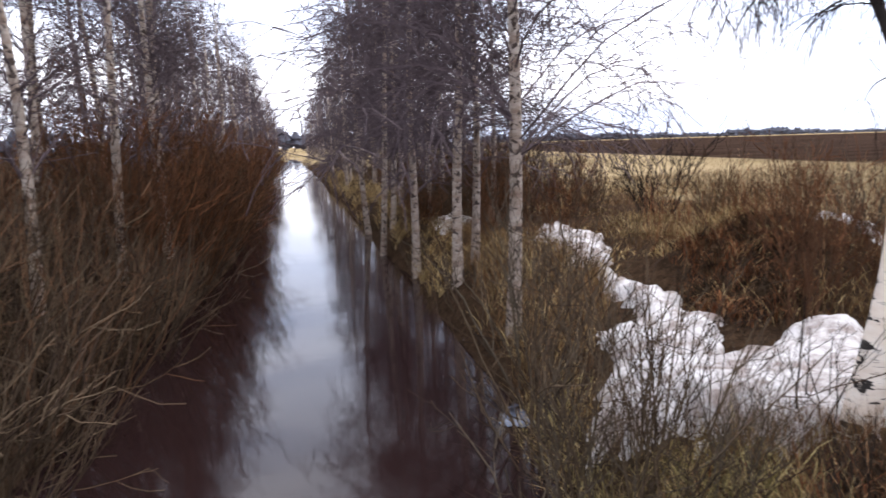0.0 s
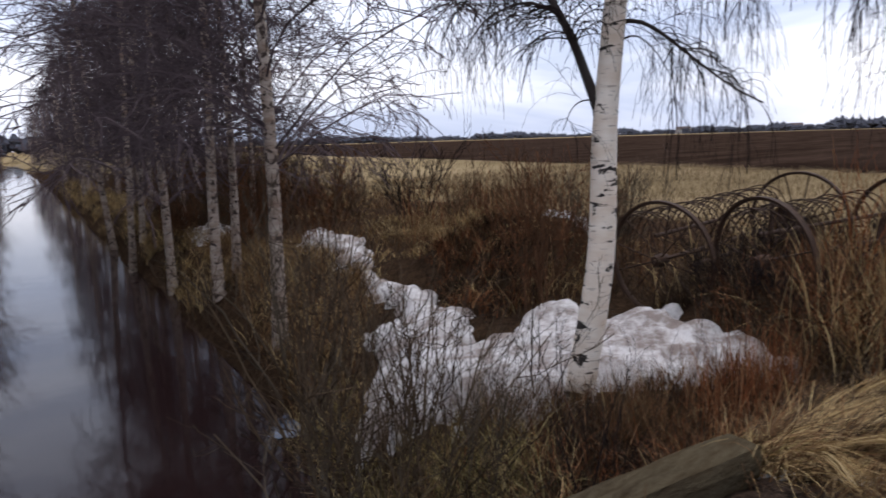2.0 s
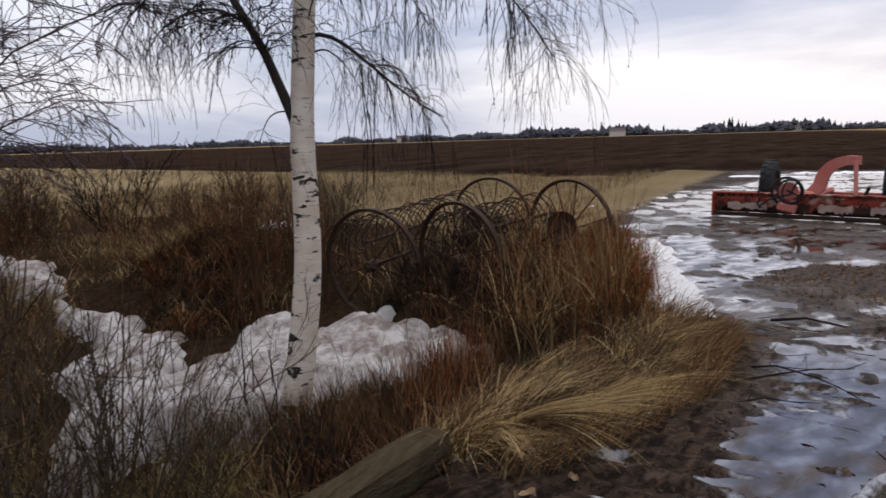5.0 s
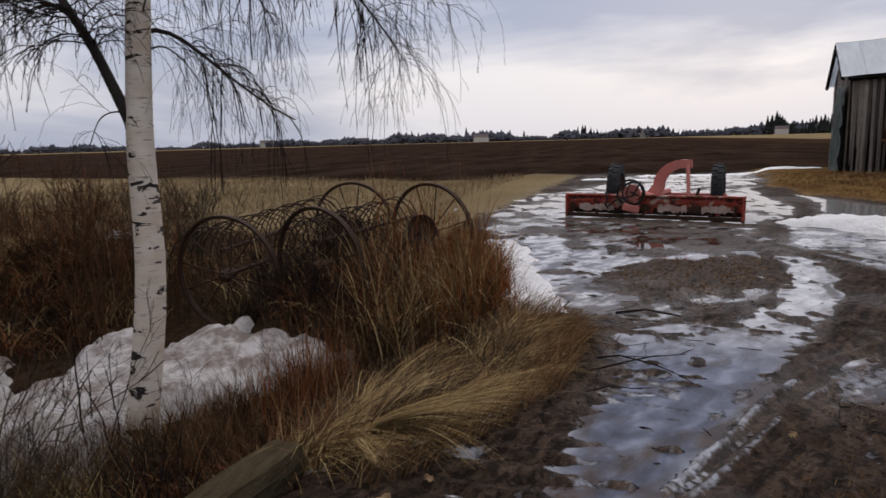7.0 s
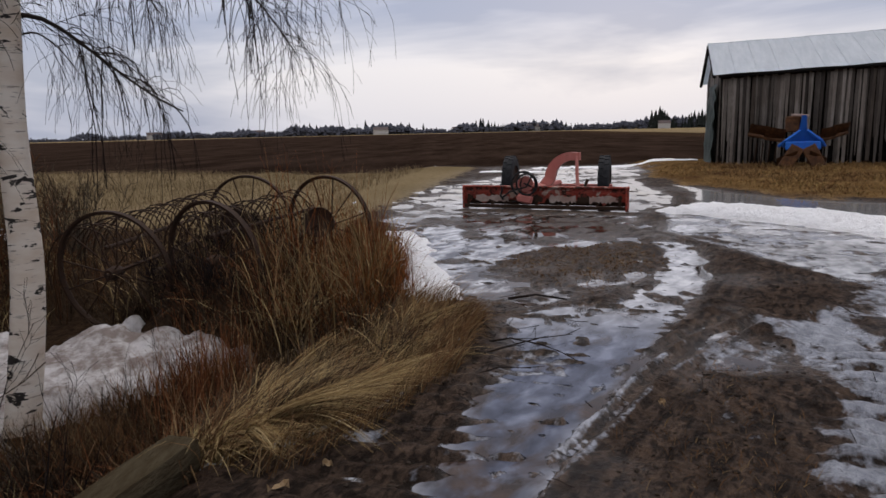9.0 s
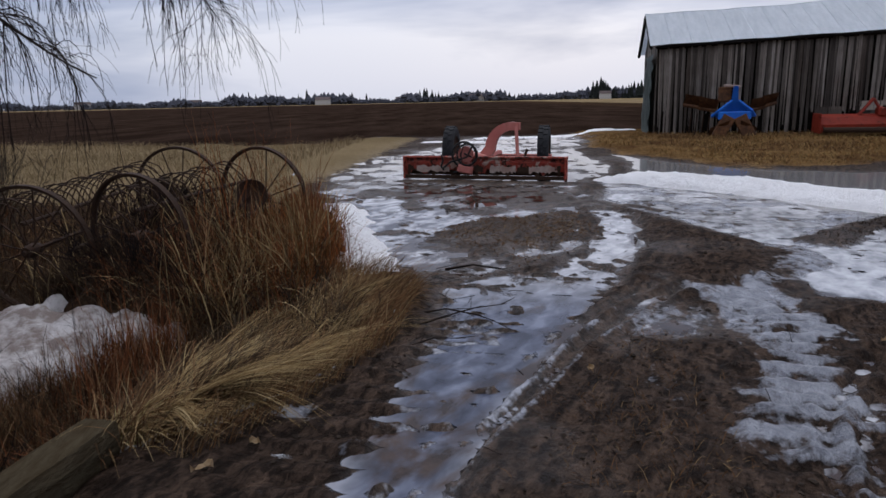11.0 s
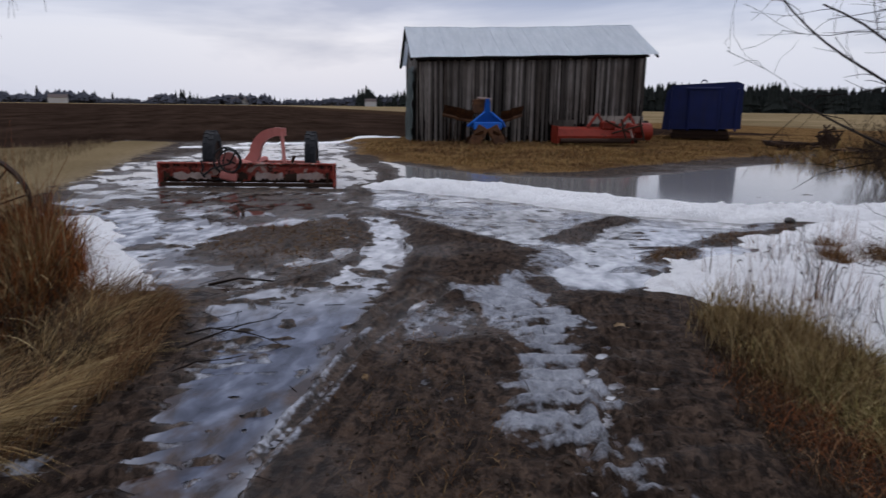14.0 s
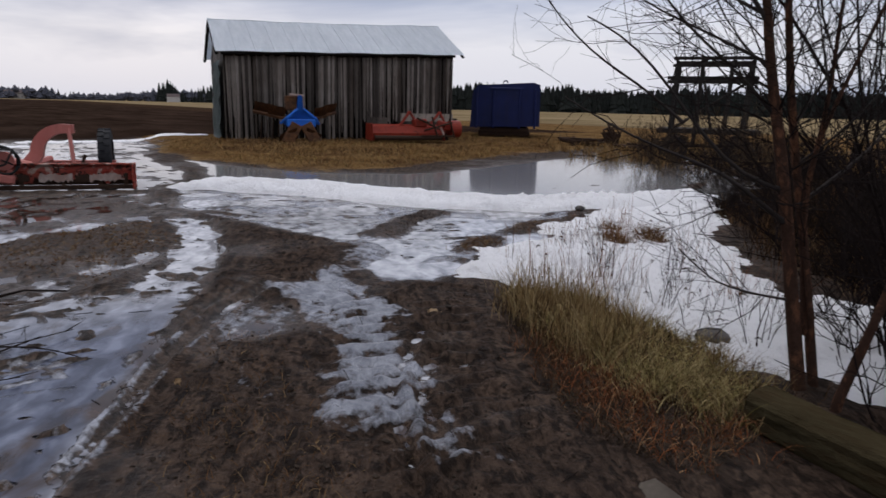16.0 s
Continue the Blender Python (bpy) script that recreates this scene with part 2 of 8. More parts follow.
M_FOREST = two_tone("distant_conifer", (0.012, 0.016, 0.013), (0.02, 0.022, 0.02), 3, 0.95, bump=0)
# air haze is put into this paler, bluish tree colour
M_FOREST_HAZY = two_tone("hazy_bare_wood", (0.088, 0.092, 0.115), (0.055, 0.057, 0.072), 3, 0.95, bump=0)
M_FARWALL = two_tone("pale_house_wall", (0.6, 0.58, 0.55), (0.5, 0.48, 0.45), 3, 0.8, bump=0)
M_FARROOF = two_tone("dark_house_roof", (0.10, 0.08, 0.08), (0.14, 0.1, 0.09), 3, 0.8, bump=0)


def make_board():
    m = Mat("weathered_grey_board", 0.85, 0, 0.25)
    grain = m.noise(6.0, 6, 0.65, (9, 9, 0.5))
    big = m.noise(1.2, 4, 0.6, (1, 1, 0.4))
    tone = m.ramp(m.random(), (0.0, (0.050, 0.042, 0.036)), (0.35, (0.135, 0.120, 0.106)), (0.8, (0.34, 0.31, 0.28)), (1.0, (0.085, 0.068, 0.055)))
    col = m.mix(m.ramp(grain, (0.3, (0.45, 0.45, 0.45)), (0.75, (1.15, 1.15, 1.15))), (0, 0, 0), tone, "MIX")
    col = m.mix(1.0, tone, m.ramp(grain, (0.3, (0.4, 0.38, 0.36)), (0.75, (1.2, 1.2, 1.2))), "MULTIPLY")
    col = m.mix(1.0, col, m.ramp(big, (0.3, (0.55, 0.5, 0.46)), (0.7, (1.1, 1.1, 1.1))), "MULTIPLY")
    m.color(col)
    m.bump(grain, 0.5, 0.006)
    return m.m


M_BOARD = make_board()
# dark wood; shade inside and under the eave is put into its colour
M_DARK_SHADED_WOOD = two_tone("dark_shaded_wood", (0.010, 0.008, 0.007), (0.018, 0.015, 0.013), 5, 0.95, bump=0, spec=0.05)
M_GREYWOOD = two_tone("weathered_timber", (0.024, 0.021, 0.019), (0.050, 0.044, 0.039), 6, 0.9, bump=0.3, spec=0.1)
M_PALEPLANK = two_tone("pale_plywood", (0.36, 0.31, 0.26), (0.27, 0.23, 0.19), 5, 0.8, bump=0.2)


def make_roof():
    m = Mat("galvanised_sheet_roof", 0.55, 0.0, 0.5)
    streak = m.noise(2.2, 5, 0.6, (3, 0.5, 0.5))
    fine = m.noise(14.0, 4)
    col = m.mix(m.ramp(streak, (0.35, (0, 0, 0)), (0.7, (1, 1, 1))), (0.66, 0.71, 0.76), (0.78, 0.82, 0.87))
    m.color(m.mix(m.ramp(fine, (0.55, (0, 0, 0)), (1.0, (1, 1, 1))), col, (0.50, 0.53, 0.57)))
    m.bump(streak, 0.2, 0.02)
    return m.m


M_ROOF = make_roof()


def make_snow(name, clean, dirty, gloss=0.55, where=0.55):
    m = Mat(name, gloss, 0, 0.4)
    big, fine = m.noise(3.2, 7, 0.72), m.noise(24.0, 6, 0.75)
    dirt = m.math("MULTIPLY", m.ramp(big, (where, (0, 0, 0)), (where + 0.16, (1, 1, 1))), 0.85)
    speck = m.ramp(m.noise(38.0, 4, 0.8), (0.63, (0, 0, 0)), (0.70, (1, 1, 1)))
    col = m.mix(dirt, clean, dirty)
    m.color(m.mix(m.math("MULTIPLY", speck, 0.6), col, tuple(0.35 * v for v in dirty)))
    m.bump(m.math("ADD", m.math("MULTIPLY", fine, 0.8), big), 1.0, 0.06)
    return m.m


M_SNOW = make_snow("old_snow", (0.68, 0.655, 0.655), (0.20, 0.145, 0.12), 0.75, 0.42)
M_SNOW_WHITE = make_snow("granular_white_snow", (0.92, 0.92, 0.94), (0.66, 0.65, 0.67), 0.6, 0.54)


def make_water(name, tint, rough, ripple):
    m = Mat(name, rough, 0, 0.5)
    m.b.inputs["IOR"].default_value = 1.33
    m.color(tint)
    if ripple:
        m.bump(m.noise(2.5, 3, 0.5), ripple, 0.03)
    return m.m


M_CLOD = two_tone("mud_clods", (0.022, 0.015, 0.010), (0.055, 0.036, 0.024), 30, 0.8, bump=0.6, c=(0.014, 0.010, 0.007))
M_DITCH = make_water("brown_ditch_water", (0.012, 0.006, 0.006), 0.06, 0.06)



def make_shelf_ice():
    """Thin ditch ice, clouded and wet on top."""
    m = Mat("thin_ditch_ice", 0.12, 0, 0.5)
    m.color(m.ramp(m.noise(3.5, 6, 0.65, None, 0.4), (0.35, (0.02, 0.022, 0.032)), (0.52, (0.085, 0.10, 0.135)), (0.70, (0.22, 0.24, 0.29))))
    return m.m


M_SHELF = make_shelf_ice()


def make_puddle():
    """Meltwater with half-thawed ice showing through in cloudy patches."""
    m = Mat("puddle_water", 0.04, 0, 0.5)
    m.b.inputs["IOR"].default_value = 1.33
    iced = m.attr("iced").outputs["Fac"]
    cloudy = m.noise_along(3.0, 5, 0.55, 28, (0.8, 1.3, 1), 0.3)
    bed = m.mix(m.ramp(m.noise(5.0, 5, 0.65), (0.35, (0, 0, 0)), (0.65, (1, 1, 1))), (0.016, 0.010, 0.008), (0.060, 0.038, 0.028))
    grain = m.noise_along(5.0, 3, 0.5, 28, (0.8, 1.4, 1), 0.3)
    # the pale tone is milky ice, plus sky reflection painted on the far track
    tone = m.mix(m.attr("milk_and_sky").outputs["Fac"], m.ramp(grain, (0.32, (0.022, 0.026, 0.044)), (0.50, (0.066, 0.075, 0.112)), (0.70, (0.16, 0.178, 0.24))), m.ramp(grain, (0.34, (0.25, 0.255, 0.275)), (0.68, (0.56, 0.565, 0.59))))
    frozen = m.ramp(m.math("ADD", cloudy, m.math("MULTIPLY", m.math("SUBTRACT", iced, 0.5), 0.34)), (0.44, (0, 0, 0)), (0.60, (1, 1, 1)))
    m.color(m.mix(frozen, bed, tone))
    m.rough(m.ramp(frozen, (0.0, (0.03, 0.03, 0.03)), (1.0, (0.13, 0.13, 0.13))))
    # shallow water lets the mud show at its rim
    deep = m.attr("depth").outputs["Fac"]
    cover = m.ramp(m.math("ADD", deep, m.math("MULTIPLY", m.math("SUBTRACT", m.noise(9.0, 6, 0.7), 0.5), 0.9)), (0.0, (0, 0, 0)), (0.45, (1, 1, 1)))
    clear, blend = m.n.new("ShaderNodeBsdfTransparent"), m.n.new("ShaderNodeMixShader")
    m.link(cover, blend.inputs[0])
    m.link(clear.outputs[0], blend.inputs[1])
    m.link(m.b.outputs[0], blend.inputs[2])
    m.link(blend.outputs[0], m.n["Material Output"].inputs["Surface"])
    return m.m


M_PUDDLE = make_puddle()
M_POOL = make_water("clear_meltwater", (0.18, 0.175, 0.175), 0.10, 0.0)


def make_ground():
    """Mud, ice, litter, stubble and ploughed soil, parted by masks that lie on the ground."""
    m = Mat("field_and_yard_ground", 0.7, 0, 0.5)
    a, b = m.attr("zone_a"), m.attr("zone_b")
    sa, sb = m.n.new("ShaderNodeSeparateColor"), m.n.new("ShaderNodeSeparateColor")
    m.link(a.outputs["Color"], sa.inputs[0])
    m.link(b.outputs["Color"], sb.inputs[0])
    ice, litter, stubble = sa.outputs
    plough, wet, turf = sb.outputs
    n_big, n_mid, n_fine = m.noise(0.8, 4), m.noise(7.0, 6, 0.7), m.noise(34.0, 6, 0.75)
    n_patch = m.noise_along(4.0, 7, 0.7, 28, (0.8, 1.5, 1), 0.5)

    def sharp(mask, wob, lo, hi):
        v = m.math("ADD", mask, m.math("MULTIPLY", m.math("SUBTRACT", wob, 0.5), 1.7))
        return m.ramp(v, (lo, (0, 0, 0)), (hi, (1, 1, 1)))

    n_drag = m.noise_along(5.0, 7, 0.68, 29, (0.45, 1.7, 1), 0.5)
    mud = m.mix(m.ramp(n_drag, (0.35, (0, 0, 0)), (0.65, (1, 1, 1))), (0.026, 0.017, 0.0125), (0.106, 0.071, 0.051))
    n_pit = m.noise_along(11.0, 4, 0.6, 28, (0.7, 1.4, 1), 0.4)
    # pits are near-black in the colour, standing in for their shade
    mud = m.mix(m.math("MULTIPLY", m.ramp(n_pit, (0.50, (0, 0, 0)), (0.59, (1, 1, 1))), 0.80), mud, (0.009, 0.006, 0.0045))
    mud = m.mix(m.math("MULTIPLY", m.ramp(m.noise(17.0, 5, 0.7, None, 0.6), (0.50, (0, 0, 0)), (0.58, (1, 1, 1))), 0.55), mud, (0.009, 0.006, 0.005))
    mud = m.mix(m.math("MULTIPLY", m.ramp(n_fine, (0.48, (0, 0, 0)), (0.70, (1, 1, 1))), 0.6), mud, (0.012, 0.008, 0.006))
    lit = m.mix(m.ramp(n_mid, (0.35, (0, 0, 0)), (0.65, (1, 1, 1))), (0.028, 0.0175, 0.012), (0.072, 0.045, 0.027))
    lit = m.mix(m.ramp(n_fine, (0.45, (0, 0, 0)), (0.75, (1, 1, 1))), lit, (0.012, 0.008, 0.006))
    trf = m.mix(m.ramp(n_mid, (0.35, (0, 0, 0)), (0.65, (1, 1, 1))), (0.10, 0.052, 0.022), (0.24, 0.155, 0.065))
    trf = m.mix(m.ramp(n_big, (0.45, (0, 0, 0)), (0.7, (1, 1, 1))), trf, (0.065, 0.033, 0.016))
    stb = m.mix(m.ramp(m.noise(0.05, 4), (0.4, (0, 0, 0)), (0.6, (1, 1, 1))), (0.27, 0.205, 0.118), (0.17, 0.128, 0.070))
    stb = m.mix(m.ramp(n_mid, (0.5, (0, 0, 0)), (0.8, (1, 1, 1))), stb, (0.115, 0.082, 0.046))
    plo = m.mix(m.ramp(m.noise(0.3, 6, 0.7, (0.25, 1, 1)), (0.4, (0, 0, 0)), (0.65, (1, 1, 1))), (0.020, 0.0125, 0.0095), (0.047, 0.030, 0.022))
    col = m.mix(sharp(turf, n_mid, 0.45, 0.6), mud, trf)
    col = m.mix(sharp(litter, n_mid, 0.4, 0.6), col, lit)
    col = m.mix(sharp(stubble, n_patch, 0.4, 0.6), col, stb)
    col = m.mix(sharp(plough, n_patch, 0.45, 0.55), col, plo)
    ice_v = m.math("ADD", ice, m.math("MULTIPLY", m.math("SUBTRACT", m.math("ADD", m.math("MULTIPLY", n_patch, 0.6), m.math("MULTIPLY", m.noise(13.0, 4, 0.6), 0.4)), 0.5), 3.0))
    ice_m = m.ramp(ice_v, (0.42, (0, 0, 0)), (0.80, (1, 1, 1)))
    ice_c = m.mix(m.ramp(n_mid, (0.35, (0, 0, 0)), (0.7, (1, 1, 1))), (0.16, 0.17, 0.205), (0.47, 0.49, 0.55))
    col = m.mix(ice_m, col, ice_c)
    m.color(col)
    dry = m.math("SUBTRACT", 0.80, m.math("MULTIPLY", wet, 0.55))
    rgh = m.math("SUBTRACT", dry, m.math("MULTIPLY", ice_m, 0.35), True)
    m.rough(m.math("MAXIMUM", rgh, 0.16))
    m.link(m.math("ADD", m.math("MULTIPLY", wet, 0.36), m.math("MULTIPLY", ice_m, 0.3)), m.b.inputs["Specular IOR Level"])
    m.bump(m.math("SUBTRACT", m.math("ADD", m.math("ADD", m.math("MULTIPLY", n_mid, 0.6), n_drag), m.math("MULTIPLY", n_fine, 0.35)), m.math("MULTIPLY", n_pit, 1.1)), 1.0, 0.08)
    relief = m.b.inputs["Normal"].links[0].from_node
    m.link(m.math("SUBTRACT", 1.0, m.math("MULTIPLY", wet, 0.5)), relief.inputs["Strength"])
    return m.m


M_GROUND = make_ground()


# ---- helpers for meshes ----
def mesh_from(name, verts, faces, material, smooth=False):
    """A mesh from arrays; all faces have the same number of corners."""
    verts, faces = np.asarray(verts, np.float32), np.asarray(faces, np.int32)
    me = bpy.data.meshes.new(name)
    me.vertices.add(len(verts))
    me.vertices.foreach_set("co", verts.ravel())
    k = faces.shape[1]
    me.loops.add(faces.size)
    me.loops.foreach_set("vertex_index", faces.ravel())
    me.polygons.add(len(faces))
    me.polygons.foreach_set("loop_start", np.arange(0, faces.size, k, dtype=np.int32))
    me.polygons.foreach_set("use_smooth", np.full(len(faces), smooth))
    me.update(calc_edges=True)
    me.validate()
    me.materials.append(material)
    return me


def thing(name, label, category, m=None, group="", kind=""):
    ob = new(name)
    ob.empty_display_size = 0.1
    ob.matrix_world = m if m is not None else Matrix()
    return tagged(ob, label, category, group, kind)


def child(name, me, parent, label=""):
    ob = new(name, me)
    ob.parent = parent
    if label:
        ob["label"] = label
    return ob


def part(name, bm, material, parent, label="", smooth=False):
    me = bpy.data.meshes.new(name)
    bm.normal_update()
    bm.to_mesh(me)
    bm.free()
    me.materials.append(material)
    if smooth:
        me.polygons.foreach_set("use_smooth", np.full(len(me.polygons), True))
    return child(name, me, parent, label)


def add_box(bm, center, size, rot=(0, 0, 0), bevel=0.0):
    m = pose(*center, *rot) @ Matrix.Diagonal((*size, 1))
    got = bmesh.ops.create_cube(bm, size=1.0, matrix=m)
    if bevel:
        edges = list({e for v in got["verts"] for e in v.link_edges})
        bmesh.ops.bevel(bm, geom=edges, offset=bevel, segments=1, affect="EDGES")
    return bm


def box(center, size, rot=(0, 0, 0), bevel=0.0):
    return add_box(bmesh.new(), center, size, rot, bevel)


def add_tube(bm, points, radii, sides=8, cap=True):
    """A tube along points, with a radius for each or one for all."""
    pts = [Vector(p) for p in points]
    radii = radii if isinstance(radii, (list, tuple)) else [radii] * len(pts)
    rings = []
    up = Vector((0.02, 0.03, 1))
    for i, (p, r) in enumerate(zip(pts, radii)):
        d = (pts[min(i + 1, len(pts) - 1)] - pts[max(i - 1, 0)]).normalized()
        if abs(d.dot(up.normalized())) > 0.97:
            u = d.cross(Vector((1, 0.1, 0))).normalized()
        else:
            u = d.cross(up).normalized()
        v = d.cross(u)
        rings.append([bm.verts.new(p + r * (math.cos(a) * u + math.sin(a) * v)) for a in (2 * math.pi * k / sides for k in range(sides))])
    for a, b in zip(rings, rings[1:]):
        for k in range(sides):
            bm.faces.new((a[k], a[(k + 1) % sides], b[(k + 1) % sides], b[k]))
    if cap:
        bm.faces.new(rings[0][::-1])
        bm.faces.new(rings[-1])
    return bm


def tube(points, radii, sides=8, cap=True):
    return add_tube(bmesh.new(), points, radii, sides, cap)


def circle_points(center, r, axis, n=24, a0=0.0, a1=2 * math.pi):
    """Points on a circle round an axis ("x", "y" or "z")."""
    out = []
    for k in range(n + 1):
        a = a0 + (a1 - a0) * k / n
        c, s = r * math.cos(a), r * math.sin(a)
        out.append(Vector(center) + Vector({"x": (0, c, s), "y": (c, 0, s), "z": (c, s, 0)}[axis]))
    return out


def revolve(profile, axis="x", steps=24):
    """A closed ring profile of (along, radius) turned round an axis."""
    bm = bmesh.new()
    rings = []
    for k in range(steps):
        a = 2 * math.pi * k / steps
        c, s = math.cos(a), math.sin(a)
        rings.append([bm.verts.new({"x": (u, r * c, r * s), "y": (r * c, u, r * s), "z": (r * c, r * s, u)}[axis]) for u, r in profile])
    n = len(profile)
    for k in range(steps):
        a, b = rings[k], rings[(k + 1) % steps]
        for i in range(n):
            bm.faces.new((a[i], a[(i + 1) % n], b[(i + 1) % n], b[i]))
    bmesh.ops.recalc_face_normals(bm, faces=bm.faces)
    return bm


def tubes(P, R, sides=3):
    """Many thin tubes at once: P (n, k, 3), R (n, k). Gives verts and quads."""
    n, k, _ = P.shape
    T = np.gradient(P, axis=1)
    T /= np.linalg.norm(T, axis=2, keepdims=True) + 1e-9
    ref = np.where(np.abs(T[..., 2:3]) > 0.9, np.array([1.0, 0, 0]), np.array([0, 0, 1.0]))
    U = np.cross(T, ref)
    U /= np.linalg.norm(U, axis=2, keepdims=True) + 1e-9
    V = np.cross(T, U)
    ang = 2 * np.pi * np.arange(sides) / sides
    ring = P[:, :, None] + R[:, :, None, None] * (np.cos(ang)[:, None] * U[:, :, None] + np.sin(ang)[:, None] * V[:, :, None])
    base = (np.arange(n)[:, None, None] * k + np.arange(k - 1)[None, :, None]) * sides
    j = np.arange(sides)[None, None]
    j2 = (j + 1) % sides
    quads = np.stack(np.broadcast_arrays(base + j, base + j2, base + sides + j2, base + sides + j), -1)
    return ring.reshape(-1, 3), quads.reshape(-1, 4)


def blades(root, lean, length, arch, width, rng, k=4, fall=0.0):
    """Grass blades: root (n, 3), lean (n, 2) the way each falls, length, arch 0 (upright) to 1 (lying over)."""
    n = len(root)
    s = np.linspace(0, 1, k)[None, :]
    ang = fall + (arch[:, None] * 1.75 - fall) * s ** 1.2
    step = length[:, None] / (k - 1)
    out = np.concatenate([np.zeros((n, 1)), np.cumsum(np.sin(ang[:, 1:]) * step, 1)], 1)
    up = np.concatenate([np.zeros((n, 1)), np.cumsum(np.cos(ang[:, 1:]) * step, 1)], 1)
    P = root[:, None] + np.stack([lean[:, :1] * out, lean[:, 1:] * out, up], -1)
    a = rng.uniform(0, np.pi, n)
    side = np.stack([np.cos(a), np.sin(a), np.zeros(n)], -1)[:, None] * (width[:, None] * (1 - 0.85 * s ** 2))[..., None] * 0.5
    verts = np.stack([P - side, P + side], 2).reshape(-1, 3)
    base = (np.arange(n)[:, None] * k + np.arange(k - 1)[None]) * 2
    return verts, np.stack([base, base + 1, base + 3, base + 2], -1).reshape(-1, 4)


def join(*pairs):
    vs, fs, n = [], [], 0
    for v, f in pairs:
        vs.append(v)
        fs.append(f + n)
        n += len(v)
    return np.concatenate(vs), np.concatenate(fs)


# ---- the lie of the land ----
def lattice(ix, iy, seed):
    h = (ix.astype(np.int64) * 374761393 + iy.astype(np.int64) * 668265263 + seed * 69069) & 0x7FFFFFFF
    h = ((h ^ (h >> 13)) * 1274126177) & 0x7FFFFFFF
    return ((h ^ (h >> 16)) & 0xFFFF) / 65535.0


def vnoise(x, y, seed=0):
    ix, iy = np.floor(x), np.floor(y)
    fx, fy = x - ix, y - iy
    fx, fy = fx * fx * (3 - 2 * fx), fy * fy * (3 - 2 * fy)
    a, b = lattice(ix, iy, seed), lattice(ix + 1, iy, seed)
    c, d = lattice(ix, iy + 1, seed), lattice(ix + 1, iy + 1, seed)
    return (a * (1 - fx) + b * fx) * (1 - fy) + (c * (1 - fx) + d * fx) * fy


def fbm(x, y, seed=0, octaves=4):
    """Noise of mean 0, about -0.5 to 0.5."""
    out, amp = 0, 0.5
    for o in range(octaves):
        out = out + amp * (vnoise(x * 2 ** o, y * 2 ** o, seed + o) - 0.5)
        amp *= 0.5
    return out


def poly_sd(X, Y, pts):
    """Distance to a polygon's edge, positive inside."""
    best, inside = np.full(X.shape, 1e9), np.zeros(X.shape, bool)
    for (x0, y0), (x1, y1) in zip(pts, pts[1:] + pts[:1]):
        dx, dy = x1 - x0, y1 - y0
        t = np.clip(((X - x0) * dx + (Y - y0) * dy) / (dx * dx + dy * dy), 0, 1)
        best = np.minimum(best, np.hypot(X - x0 - t * dx, Y - y0 - t * dy))
        cross = (y0 > Y) != (y1 > Y)
        inside ^= cross & (X < x0 + (Y - y0) * dx / (dy if abs(dy) > 1e-9 else 1e-9))
    return np.where(inside, best, -best)


def line_d(X, Y, pts):
    best = np.full(X.shape, 1e9)
    for (x0, y0), (x1, y1) in zip(pts, pts[1:]):
        dx, dy = x1 - x0, y1 - y0
        t = np.clip(((X - x0) * dx + (Y - y0) * dy) / (dx * dx + dy * dy), 0, 1)
        best = np.minimum(best, np.hypot(X - x0 - t * dx, Y - y0 - t * dy))
    return best


def step(v, lo, hi):
    t = np.clip((v - lo) / (hi - lo), 0, 1)
    return t * t * (3 - 2 * t)


def line_uv(X, Y, pts):
    """How far along a line of points, how far to its left, and how far off it each place lies."""
    best, U, V, run = np.full(X.shape, 1e9), np.zeros(X.shape), np.zeros(X.shape), 0.0
    for (x0, y0), (x1, y1) in zip(pts, pts[1:]):
        dx, dy = x1 - x0, y1 - y0
        L = math.hypot(dx, dy)
        t = np.clip(((X - x0) * dx + (Y - y0) * dy) / (L * L), 0, 1)
        q = np.hypot(X - x0 - t * dx, Y - y0 - t * dy)
        near = q < best
        best = np.where(near, q, best)
        U = np.where(near, run + t * L, U)
        V = np.where(near, ((Y - y0) * dx - (X - x0) * dy) / L, V)
        run += L
    return U, V, best


DITCH_A = radians(9.3)
DITCH_O = (0.6, 4.0)


def ditch_ds(X, Y):
    """Across (to the right) and along the ditch."""
    c, s = math.cos(DITCH_A), math.sin(DITCH_A)
    return (X - DITCH_O[0]) * c - (Y - DITCH_O[1]) * s, (X - DITCH_O[0]) * s + (Y - DITCH_O[1]) * c


def ditch_xy(d, s):
    ca, sa = math.cos(DITCH_A), math.sin(DITCH_A)
    return DITCH_O[0] + d * ca + s * sa, DITCH_O[1] - d * sa + s * ca


YARD = [(-40, 1.15), (1.2, 1.1), (2.4, 0.85), (3.0, 0.25), (3.6, -0.15), (4.7, -0.3), (5.5, 0.33), (6.7, 0.62), (8.8, 1.05), (11.2, 1.75), (13.8, 2.5),
        (21, 4.2), (28, 2.5), (60, -10), (60, -60), (15, -45), (9.5, -16), (6.8, -10.5), (3.2, -7.4), (1.6, -5.9), (1.15, -4.5), (0.9, -3.9), (0.2, -3.6), (-40, -3.6)]
TURF = [(19.5, -4.6), (15.5, -5.6), (13.0, -7.0), (13.2, -9.0), (14.2, -11.2), (15.5, -15.0), (17.6, -20), (16, -26), (12, -27), (14, -60), (60, -60), (60, -12), (30, -5.0), (24, -5.6)]
